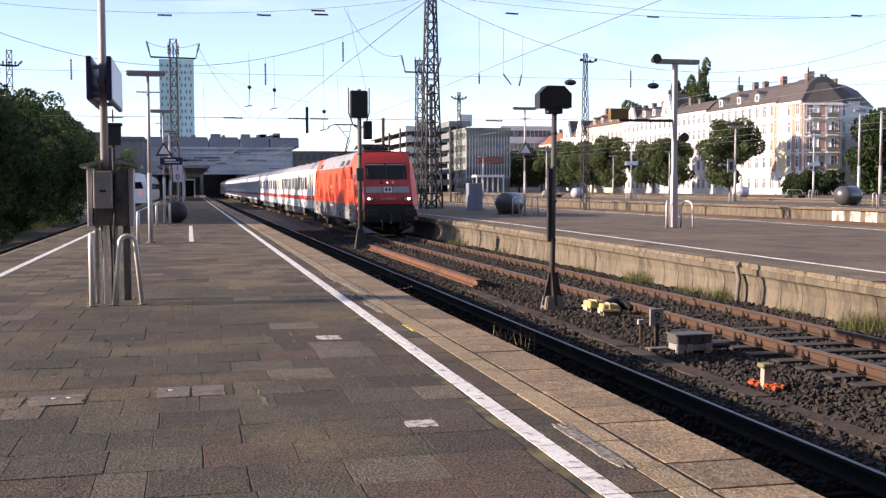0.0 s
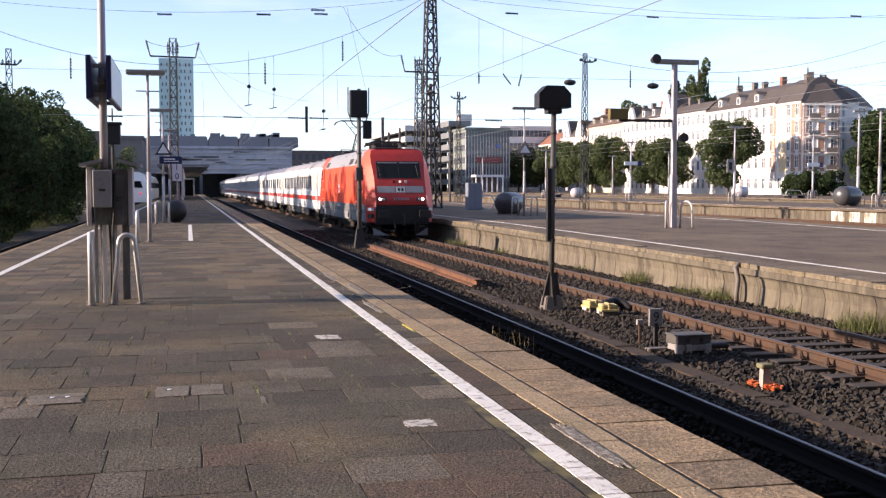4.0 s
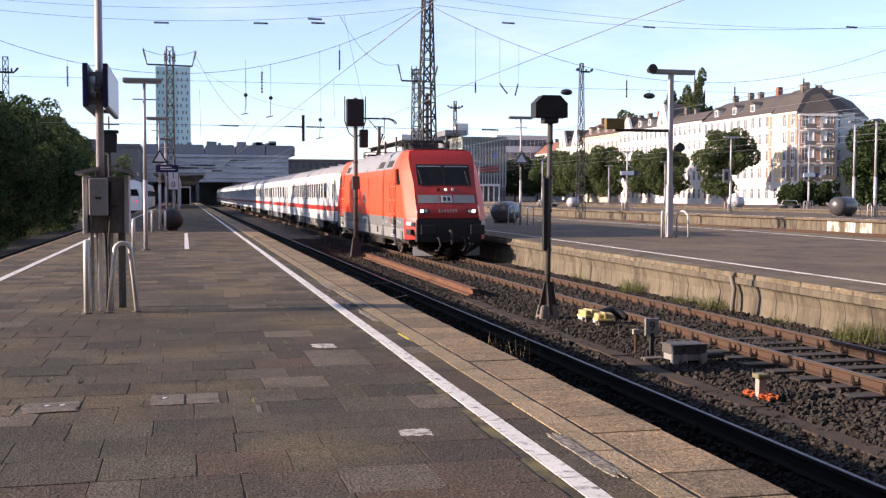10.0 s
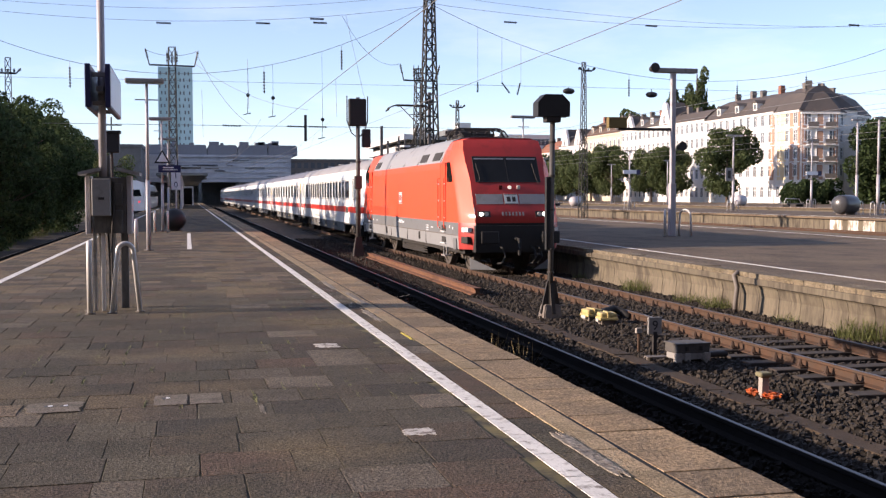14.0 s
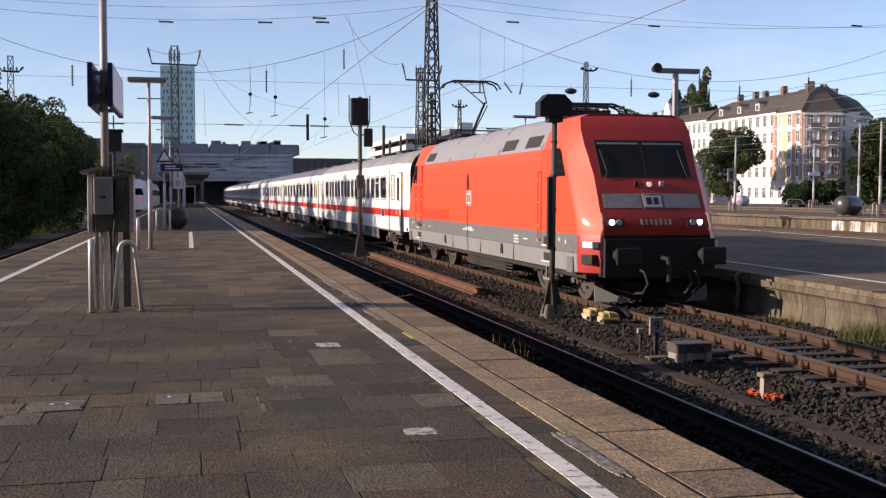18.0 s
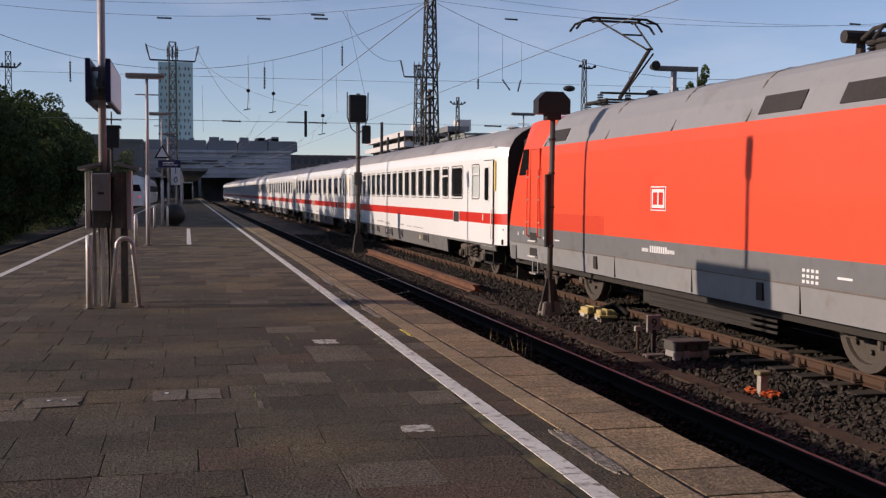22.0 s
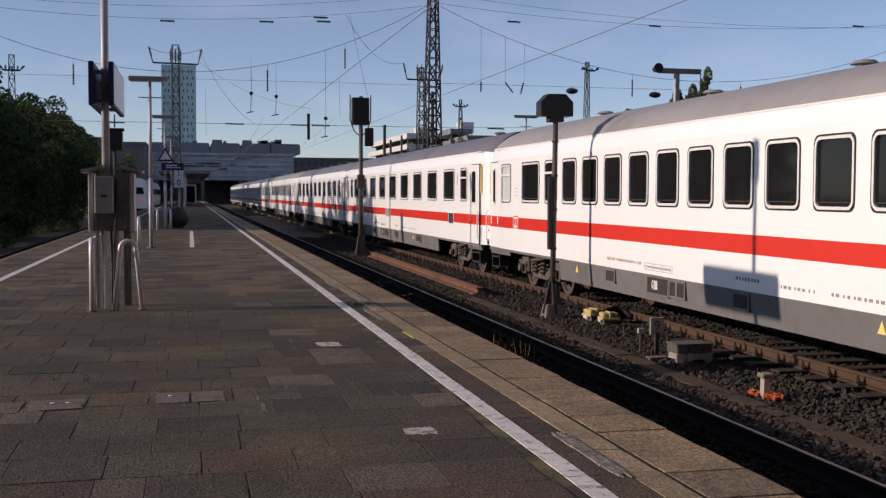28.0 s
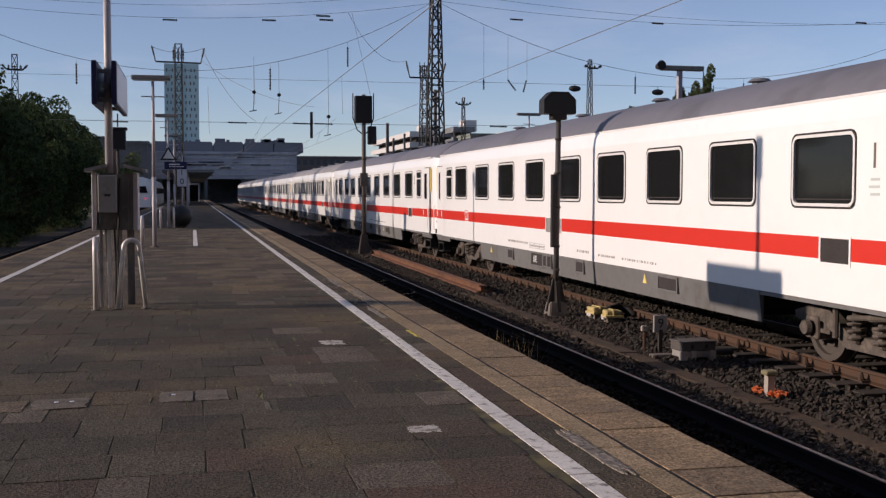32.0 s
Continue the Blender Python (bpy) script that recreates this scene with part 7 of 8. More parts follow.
tuft("weeds", "dry grass tuft by the platform edge", 3.05, 10.6, -0.6, 45, 0.7, 0.12, DRY_GRASS, 121)
for k in range(90):
    gx, gy = -0.05 + 0.25 * rng.randint(-8, 7) + rng.uniform(-0.01, 0.01), 7.6 + 0.5 * rng.randint(0, 22) + rng.uniform(0.05, 0.4)
    tuft("weeds", "dry moss and grass threads in a paving joint", gx, gy, -0.006, 30, 0.012, 0.012, MOSS, 200 + k, 2.5).scale = (0.7, 6 + 5 * rng.random(), 1)

for k in range(14):
    tuft("weeds", "pale weeds at the foot of the overgrown bank", -8.7 - 0.5 * rng.random(), 40 + 2.4 * k, -1.15, 150, 1.0, 0.9, GRASS, 400 + k, 0.8)

# drain pipe on the farther platform's wall
ob = thing("down_pipe", "weathered pipe on the platform wall", "pipe", at=pose(R0 - 0.05, 20.42, 0))
bm = B()
tube(bm, [(0.1, 0, -0.13), (0.0, 0, -0.2), (0.04, -0.06, -0.45), (-0.02, -0.1, -0.75), (-0.02, -0.1, -1.0)], 0.05, 10)
part("pipe", bm, GREY_DARK, ob, "", True)

# ---- things on the other platforms ----
def tank(x, y, label, z=0.0, turn=0.0, r=0.56, material=GREY_BOX, long=1.2):
    """A lying drum with domed ends on a cradle; a small round hatch in the near dome."""
    ob = thing("round_tank", label, "tank", "round tanks", at=pose(x, y, z, 0, 0, turn))
    line = [(-0.62 * r * math.cos(radians(a)), r * math.sin(radians(a))) for a in (8, 22, 38, 55, 72, 90)]
    line = line + [(long + 0.62 * r * math.cos(radians(a)), r * math.sin(radians(a))) for a in (90, 72, 55, 38, 22, 8)]
    n = 32
    verts = [(q * math.cos(6.28319 * k / n), v, r + 0.04 + q * math.sin(6.28319 * k / n)) for v, q in line for k in range(n)]
    faces = [(i * n + k, i * n + (k + 1) % n, (i + 1) * n + (k + 1) % n, (i + 1) * n + k) for i in range(len(line) - 1) for k in range(n)]
    faces += [tuple(range(n - 1, -1, -1)), tuple((len(line) - 1) * n + k for k in range(n))]
    raw("body", verts, faces, material, ob, "", True)
    bm = B()
    rod(bm, (0.1, -0.6 * r, r * 0.92), (0.1, -0.53 * r, r * 0.92), 0.07, n=12)
    part("hatch", bm, BLACK, ob)
    bm = B()
    for q in (0.1, long - 0.1):
        bx(bm, -0.4, 0.4, q - 0.06, q + 0.06, 0, 0.16)
    part("cradle", bm, GREY_DARK, ob)
    return ob


TANK_GREY = mat("tank_grey", (0.06, 0.059, 0.062), 0.32, spread=0.12, size=0.6, stain=(0.045, 0.043, 0.042), stain_at=0.6, stain_size=0.3)
tank(16.25, 55.4, "round-ended dark grey tank lying on the platform", right_top(55), -38, 0.56, TANK_GREY, 1.4)
tank(46.2, 70.6, "dark grey round-ended tank with a small hatch", 0, -62, 0.7, TANK_GREY, 1.5)
tank(48.0, 132, "pale grey round-ended tank on a far platform", 0, -60, 0.62, POLE)
tank(70.5, 131, "pale grey round-ended tank on the last platform", 0, -60, 0.7, POLE)

lz = right_top(36.5)
lp = thing("platform_lamp", "stout grey platform lamp with flat double arm and loudspeakers", "lamp post", "platform lamps", at=pose(17.05, 36.5, lz))
bm = B()
bx(bm, -0.11, 0.11, -0.11, 0.11, 0, 1.9, 0.02)
bx(bm, -0.085, 0.085, -0.085, 0.085, 1.9, 5.95, 0.02)
part("pole", bm, POLE, lp)
bm = B()
bx(bm, -0.72, 0.9, -0.14, 0.14, 5.85, 6.02, 0.03)
part("lamp_head", bm, GREY_BOX, lp)
bm = B()
bx(bm, -2.1, 0.0, -0.05, 0.05, 3.78, 3.88, 0.01)
part("arm", bm, IRON, lp, "dark steel arm holding a display")
bm = B()
bx(bm, -2.5, -1.8, -0.12, 0.12, 3.86, 4.24, 0.02)
part("display", bm, mat("display_brown", (0.16, 0.11, 0.03), 0.6, spread=0.2, size=0.5), lp, "old brown destination display")
for x, z, m in ((-0.8, 5.98, IRON), (0.28, 3.2, IRON)):
    bm = B()
    rod(bm, (x, 0.1, z), (x, -0.25, z + 0.03), 0.1, 0.17, 14)
    part("loudspeaker", bm, m, lp)
for dx, turn in ((-0.36, 62), (0.42, 118)):
    hoop("bright bent-tube hoop guarding the stout lamp", pose(17.05 + dx, 36.3, lz, 0, 0, turn), 0.24, 0.95)

t_lamp(16.4, 52.4, 5.3, (-0.65, 0.6), "slim platform lamp with flat double arm", right_top(52))
ws2 = thing("warning_sign", "triangular warning sign fixed to a lamp pole", "sign", at=pose(16.4, 52.36, right_top(52)))
bm = B()
prism(bm, [(-0.42, 3.05), (0.42, 3.05), (0.0, 3.75)], "y", -0.1, -0.06)
part("plate", bm, GREY_DARK, ws2)
bm = B()
prism(bm, [(-0.26, 3.14), (0.26, 3.14), (0.0, 3.55)], "y", -0.105, -0.1)
part("face", bm, WHITE, ws2)
bm = B()
bx(bm, -0.08, 0.08, -0.06, 0.06, 2.9, 3.2)
part("clamp", bm, IRON, ws2)
hoop("bright bent-tube hoop beside the lamp pole", pose(15.9, 52.3, right_top(52), 0, 0, 20), 0.18, 0.95)
hoop("bright bent-tube hoop beside the lamp pole", pose(16.9, 52.3, right_top(52), 0, 0, 20), 0.18, 0.95)
ub = thing("utility_cabinet", "pale blue-grey utility cabinet on the platform", "cabinet", at=pose(17.4, 66, right_top(66)))
bm = B()
bx(bm, -0.5, 0.42, -0.35, 0.35, 0, 1.7, 0.05)
part("body", bm, mat("cabinet_blue", (0.18, 0.2, 0.25), 0.5, spread=0.15, size=0.8, stain=(0.2, 0.2, 0.2), stain_at=0.6, stain_size=0.3), ub)
bm = B()
for x in (-0.04,):
    bx(bm, x - 0.008, x + 0.008, -0.356, -0.35, 0.1, 1.6)
part("door_gap", bm, IRON, ub)
bm = B()
tube(bm, [(0.85 + 0.45 * math.cos(radians(q * 22.5)), 0, 0.48 + 0.45 * math.sin(radians(q * 22.5))) for q in range(17)], 0.035, 6)
bw = thing("cable_reel", "thin hoop leaning beside the utility cabinet", "reel", at=pose(17.4, 66, right_top(66)))
part("ring", bm, GALV, bw)

for x, y, h, arm, sg in ((45.9, 108.8, 6.1, (-0.7, 0.7), "white"), (48.5, 91, 6.8, (-0.75, 0.9), "grey"), (49.1, 73, 7.0, (-0.5, 0.5), ""), (46.6, 66.8, 6.7, (-0.4, 0.4), ""), (69.5, 112, 7.6, (-0.7, 0.7), "blue"), (69.3, 150, 6.5, (-0.7, 0.7), ""), (69.3, 172, 6.5, (-0.7, 0.7), ""), (46.2, 138, 6.2, (-0.7, 0.7), ""), (46.2, 170, 6.2, (-0.7, 0.7), "")):
    l = t_lamp(x, y, h, arm, "slim platform lamp on a far platform", 0.0, 0.09)
    for q in (-0.4, 0.4):
        hoop("bright bent-tube hoop beside a far lamp", pose(x + q, y, 0, 0, 0, 10), 0.18, 0.95)
    if sg:
        sb = thing("platform_sign", "white and blue name board hung on a lamp pole" if sg != "grey" else "grey track number board hung on a lamp pole", "sign", at=pose(x, y - 0.15, 0))
        bm = B()
        if sg == "grey":
            bx(bm, -0.85, -0.15, -0.05, 0.05, 2.7, 3.9, 0.02)
        else:
            bx(bm, -0.8, 0.7, -0.05, 0.05, 3.7, 4.1, 0.02)
        part("board", bm, GREY_BOX if sg == "grey" else WHITE, sb)
        bm = B()
        if sg == "grey":
            bx(bm, -0.65, -0.35, -0.06, -0.05, 2.95, 3.65)
        else:
            bx(bm, 0.7, 1.15, -0.05, 0.05, 3.62, 4.15, 0.02)
        part("end_board", bm, IRON if sg == "grey" else SIGN_BLUE, sb)
        bm = B()
        bx(bm, -0.2, 0.06, 0.0, 0.16, 3.2, 3.26)
        part("clamp", bm, IRON, sb)
pv2 = thing("shelter", "white flat-roofed shelter on slim columns by the street", "shelter", at=pose(79.8, 286, -0.2))
bm = B()
bx(bm, -4.0, 4.0, 0, 5, 4.3, 4.9, 0.03)
part("roof", bm, WHITE, pv2)
for k in range(6):
    bm = B()
    bx(bm, -3.9 + 1.5 * k, -3.6 + 1.5 * k, 0.2, 0.6, 0, 4.3)
    part("column", bm, WHITE, pv2)
bm = B()
bx(bm, -3.8, 3.8, 4.4, 4.8, 0, 4.3)
part("back_wall", bm, GREY_DARK, pv2)
# luggage barrows
for x, y in ((57 - 9, 141), (72, 120)):
    bw = thing("luggage_barrow", "grey flat luggage barrow parked on a far platform", "barrow", at=pose(x, y, 0, 0, 0, 15))
    bm = B()
    bx(bm, -1.6, 1.6, -0.5, 0.5, 0.3, 0.42, 0.02)
    part("deck", bm, GREY_DARK, bw)
    for q in (-1.1, 1.1):
        bm = B()
        rod(bm, (q, -0.5, 0.16), (q, 0.5, 0.16), 0.16, n=14)
        part("wheel", bm, RUBBER, bw)
    bm = B()
    tube(bm, [(-1.5, 0, 0.4), (-1.2, 0, 1.0), (1.0, 0, 0.95), (1.4, 0, 0.4)], 0.04, 6)
    part("rail", bm, GALV, bw)
# whitewashed marks on the far platform's wall
for k, (y, w) in enumerate(((62.7, 1.4), (61.0, 1.1), (59.3, 1.2))):
    bm = B()
    bx(bm, P3 + 0.185, P3 + 0.2, y, y + w, -1.0, -0.16)
    tagged(part("whitewash", bm, mat("whitewash", (0.72, 0.7, 0.65), 0.9, spread=0.2, size=0.5, coords="World", stain=(0.2, 0.16, 0.11), stain_at=0.5, stain_size=0.3, streak=0.3)), "patch of flaking whitewash on the platform wall", "paint patch", "whitewash patches")

# white high-speed train standing at the far left
it = thing("standing_train", "white train with a dark window band and red tail light", "train", at=pose(-5.75, 120, RAIL))
bm = B()
prism(bm, [(-1.4, 0.6), (1.4, 0.6), (1.46, 1.4), (1.4, 2.9), (1.1, 3.6), (0.5, 3.85), (-0.5, 3.85), (-1.1, 3.6), (-1.4, 2.9), (-1.46, 1.4)], "y", 1.6, 50)
prism(bm, [(-1.3, 0.6), (1.3, 0.6), (1.35, 1.4), (1.2, 2.4), (0.9, 2.9), (-0.9, 2.9), (-1.2, 2.4), (-1.35, 1.4)], "y", 0.3, 1.7)
part("body", bm, COACH_WHITE, it)
bm = B()
prism(bm, [(-1.05, 2.15), (1.05, 2.15), (0.85, 2.85), (-0.85, 2.85)], "y", 0.26, 0.32)
part("rear_window", bm, GLASS, it)
bm = B()
bx(bm, 1.405, 1.46, 3, 49, 2.05, 2.75)
part("window_band", bm, GLASS, it)
bm = B()
rod(bm, (0.8, 0.3, 1.55), (0.8, 0.24, 1.55), 0.1, n=14)
part("tail_light", bm, mat("tail_glow", (0.9, 0.05, 0.08), 0.3, spread=0, emit=0.7), it, "lit red tail light")
bm = B()
bx(bm, -1.2, 1.2, 0.6, 49, 0.1, 0.6)
part("underframe", bm, UNDER, it)


# ---- masts and overhead wires ----
def lattice(label, x, y, h, w0, w1, panels, z=-0.9, arm=None, round_=False, material=None, n=None):
    """A four-legged lattice mast with zigzag bracing; arm: (height, left, right, tip) of a cross arm with insulators."""
    ob = thing("catenary_mast", label, "mast", "overhead line masts", at=pose(x, y, z, 0, 0, 8))
    mt = material or MAST
    rr = max(0.028, w0 * 0.058)
    for sx in (-1, 1):
        for sy in (-1, 1):
            bm = B()
            rod(bm, (sx * w0 / 2, sy * w0 / 2, 0), (sx * w1 / 2, sy * w1 / 2, h), rr, rr * 0.8, 6)
            part("leg", bm, mt, ob)
    for f in range(4):
        bm = B()
        for k in range(panels):
            za, zb = h * k / panels, h * (k + 1) / panels
            wa, wb = w0 + (w1 - w0) * k / panels, w0 + (w1 - w0) * (k + 1) / panels
            s = 1 if k % 2 else -1
            p, q = (-s * wa / 2, -wa / 2, za), (s * wb / 2, -wb / 2, zb)
            rot = Matrix.Rotation(radians(90 * f), 4, "Z")
            rod(bm, rot @ Vector(p), rot @ Vector(q), rr * 0.75, n=5)
            rod(bm, rot @ Vector((-wb / 2, -wb / 2, zb)), rot @ Vector((wb / 2, -wb / 2, zb)), rr * 0.5, n=5)
        tagged(part("bracing", bm, mt, ob), kind="stuff")
    bm = B()
    bx(bm, -w0 * 0.7, w0 * 0.7, -w0 * 0.7, w0 * 0.7, 0, 0.35, 0.03)
    part("footing", bm, CONCRETE, ob)
    if arm:
        za, xl, xr, tip = arm
        bm = B()
        bx(bm, xl, xr, -0.06, 0.06, za - 0.07, za + 0.07)
        part("cross_arm", bm, mt, ob)
        for xx, d in ((xl, -0.35), (xr, 0.35)):
            bm = B()
            rod(bm, (xx, 0, za), (xx + d, 0, za + tip), 0.055, n=6)
            for k in range(4):
                t = 0.45 + 0.13 * k
                rod(bm, (xx + d * t, 0, za + tip * t), (xx + d * (t + 0.05), 0, za + tip * (t + 0.05)), 0.11, n=8)
            part("insulator", bm, BLACK, ob)
        for xx in (-0.45, 0.45, 0.0):
            bm = B()
            rod(bm, (xx, 0, za), (xx, 0, za + tip * 0.95), 0.035, n=6)
            for k in range(3):
                rod(bm, (xx, 0, za + tip * (0.25 + 0.2 * k)), (xx, 0, za + tip * (0.37 + 0.2 * k)), 0.11, 0.07, 8)
            part("insulator", bm, BLACK, ob)
    return ob


lattice("tall dark lattice mast carrying cross-span wires", 15.9, 71.8, 21.0, 1.2, 0.3, 22)
lattice("dark lattice mast with insulator cross arm", 21.1, 100, 14.1, 1.0, 0.55, 16, arm=(13.0, -1.45, 1.75, 1.5))
lattice("dark lattice mast with insulator cross arm", -1.2, 105, 15.2, 0.75, 0.6, 14, 0.0, arm=(13.5, -2.05, 2.05, 1.45))
lattice("slim dark lattice mast between far tracks", 32.9, 88, 13.6, 0.62, 0.26, 20, arm=(12.9, -0.1, 0.75, 0.25))
lattice("slim grey lattice mast among far tracks", 30.3, 122, 13.2, 0.7, 0.26, 16, arm=(12.4, -0.6, 0.6, 0.3))
lattice("slim grey lattice mast behind the bank", -13.6, 92, 13.2, 0.7, 0.4, 14, arm=(12.0, -0.6, 0.6, 0.4))
lattice("tall dark lattice mast out on the bank", -17.5, 71.8, 17.0, 1.5, 0.4, 16)
lattice("tall dark lattice mast beyond the far platforms", 55.6, 71.8, 17.0, 1.5, 0.4, 16)
for x, y, h in ((11.9 + 5, 96, 8.5), (24.0, 132, 9), (26.9, 140, 10), (18.6, 84, 10.4), (36, 150, 10)):
    ps = thing("steel_post", "plain grey steel post among the tracks", "post", "steel posts", at=pose(x, y, -0.9))
    bm = B()
    bx(bm, -0.12, 0.12, -0.12, 0.12, 0, h, 0.01)
    part("post", bm, GREY_DARK, ps)
    bm = B()
    bx(bm, -0.3, 0.3, -0.3, 0.3, 0, 0.2)
    part("footing", bm, CONCRETE, ps)


def wire(pts, r, label, name="overhead_wire", material=WIRE):
    ob = thing(name, label, "cable", "overhead wires")
    bm = B()
    tube(bm, pts, r, 5)
    part("strand", bm, material, ob)
    return ob


def sagging(a, b, low, n=26):
    """A parabola between two points, its lowest point 'low' metres below the lower end."""
    out = []
    for i in range(n + 1):
        t = i / n
        p = Vector(a).lerp(Vector(b), t)
        p.z -= 4 * low * t * (1 - t)
        out.append(p)
    return out


Y0 = 71.8
span_left = sagging((-17.5, Y0, 14.0), (15.9, Y0, 14.25), 4.95, 34)
span_right = sagging((15.9, Y0, 14.25), (55.6, Y0, 14.4), 4.8, 34)
wire(span_left, 0.016, "sagging cross-span wire between tall masts")
wire(span_right, 0.016, "sagging cross-span wire between tall masts")
wire(sagging((-17.5, Y0, 13.4), (15.9, Y0, 14.1), 1.25), 0.012, "upper cross-span wire between tall masts")
wire(sagging((-17.5, Y0, 13.9), (15.9, Y0, 14.9), 1.1), 0.011, "upper cross-span wire between tall masts")
wire(sagging((15.9, Y0, 14.25), (55.6, Y0, 14.6), 1.1), 0.012, "upper cross-span wire between tall masts")
wire(sagging((15.9, Y0, 14.9), (55.6, Y0, 14.2), 0.9), 0.011, "upper cross-span wire between tall masts")
wire([(-17.5, Y0, 5.95), (15.9, Y0, 5.95)], 0.016, "level lower cross-span wire")
wire([(15.9, Y0, 5.95), (26.5, Y0, 6.1)], 0.011, "level lower cross-span wire")
wire([(15.9, Y0, 8.9), (55.6, Y0, 8.9)], 0.012, "level lower cross-span wire")
wire([(-17.5, Y0, 8.75), (15.9, Y0, 8.75)], 0.01, "level upper cross-span wire")


def insulator(a, b, label="dark insulator hung in the overhead wires", r=0.1, n=7):
    ob = thing("wire_insulator", label, "insulator", "wire insulators")
    a, b = Vector(a), Vector(b)
    bm = B()
    rod(bm, a, b, r * 0.4, n=6)
    for k in range(n):
        p, q = a.lerp(b, (k + 0.25) / n), a.lerp(b, (k + 0.75) / n)
        rod(bm, p, q, r, r * 0.7, 8)
    part("disc_string", bm, BLACK, ob)
    return ob


def height_on(curve, x):
    for p, q in zip(curve, curve[1:]):
        if p.x <= x <= q.x:
            return p.z + (q.z - p.z) * (x - p.x) / (q.x - p.x)
    return curve[-1].z


for x, z in ((-1.3, 12.35), (4.9, 12.55), (8.4, 12.95), (8.6, 12.7)):
    insulator((x - 0.45, Y0, z), (x + 0.45, Y0, z), r=0.09)
for x, z in ((21.2, 13.2), (31.5, 13.3), (47.5, 13.9)):
    insulator((x - 0.1, Y0, z), (x + 0.8, Y0, z - 0.02), r=0.08)
for x in (2.85, 7.0, 8.4, 20.3):
    insulator((x - 0.6, Y0, 5.95), (x + 0.6, Y0, 5.93), r=0.07)
for x, crv, d in ((-7.0, span_left, 1.3), (4.95, span_left, 1.4), (10.0, span_left, 1.3), (19.25, span_right, 0.7), (30.2, span_right, 1.2), (38.5, span_right, 1.0), (44.0, span_right, 0.9)):
    z = height_on(crv, x)
    dz = max(0.3, z - 9.1) if 16 < x < 23 else 0.35
    wire([(x, Y0, z), (x, Y0, z - dz)], 0.012, "thin hanger wire in the overhead line")
    insulator((x, Y0, z - dz), (x, Y0, z - dz - d), r=0.075)
wire([(20.95, Y0, height_on(span_right, 20.95)), (20.95, Y0, 9.1)], 0.012, "thin hanger wire in the overhead line")
insulator((20.95, Y0, 9.1), (21.5, Y0, 8.4), r=0.075)
wire([(22.3, Y0, height_on(span_right, 22.3)), (22.3, Y0, 9.1)], 0.012, "thin hanger wire in the overhead line")
insulator((22.25, Y0, 9.1), (22.05, Y0, 8.3), r=0.075)
# a section marker hung on the lower wire
ob = thing("wire_marker", "dark upright marker board hung on the lower wire", "marker", at=pose(7.6, Y0, 5.95))
bm = B()
bx(bm, -0.09, 0.09, -0.03, 0.03, -0.95, 0.75, 0.01)
part("board", bm, IRON, ob)

# contact and carrying wires along the tracks
for x, zc in ((4.4, 4.95), (8.95, 5.05)):
    wire([(x, -40, zc), (x, 250, zc)], 0.0095, "contact wire above the track")
for x in (26.0, 30.6, 35.2, 39.3):
    wire([(x, -20, 4.75), (x, 250, 4.75)], 0.009, "contact wire above a far track")
    wire([(x + 0.1, -20, 6.2), (x + 0.1, 250, 6.2)], 0.011, "carrying wire above a far track")
for x, z0 in ((4.4, 4.95), (8.95, 5.05)):
    pts = []
    for i in range(23):
        y = Y0 + 10 * i
        t = (y - Y0) / 65 % 1
        pts.append((x + 0.3, y, 6.35 - 3.2 * t * (1 - t)))
    wire(pts, 0.009, "carrying wire sagging between spans")
    for k in range(1, 7):
        y = Y0 + 9.3 * k
        t = (y - Y0) / 65
        wire([(x, y, z0), (x + 0.3, y, 6.35 - 3.2 * t * (1 - t))], 0.006, "thin dropper between wires")
# jumpers from the arm of the platform mast and at the tall mast
wire(sagging((0.9, 104, 14.8), (5.5, 98, 7.7), 0.9, 14), 0.02, "slack dark jumper wire between supports")
wire(sagging((0.9, 104, 13.6), (9.5, 88, 8.3), 0.8, 14), 0.016, "slack dark jumper wire between supports")
wire(sagging((13.6, 97, 17.3), (19.3, 100, 13.6), 1.4, 14), 0.018, "slack dark jumper wire between supports")
wire([(13.9, 97, 17.4), (15.7, 98, 10.2)], 0.016, "straight dark jumper wire between supports")
wire(sagging((-3.6, 105, 14.9), (1.2, 105, 14.9), 0.5, 12), 0.02, "slack jumper between insulators")
for x, z0, z1 in ((3.9, 10.2, 7.1), (1.0, 8.2, 5.2), (9.6, 9.1, 6.6)):
    wire([(x, Y0, z0), (x + 0.06, Y0, z1)], 0.012, "thin hanger wire in the overhead line")
for x, z in ((5.5, 7.75), (3.9, 7.9), (8.7, 6.4)):
    ob = thing("tension_wheel", "small dark pulley in the overhead wires", "pulley", "pulleys", at=pose(x, Y0 - 0.2, z))
    bm = B()
    rod(bm, (0, -0.05, 0), (0, 0.05, 0), 0.12, n=14)
    part("wheel", bm, BLACK, ob)
    bm = B()
    rod(bm, (0, 0, -0.1), (-0.05, 0, -1.2), 0.018, n=6)
    rod(bm, (0, 0, 0.1), (0, 0.2, height_on(span_left, x) - z), 0.009, n=5)
    rod(bm, (-0.3, 0, -1.25), (0.15, 0, -1.15), 0.03, n=6)
    part("rod", bm, IRON, ob)
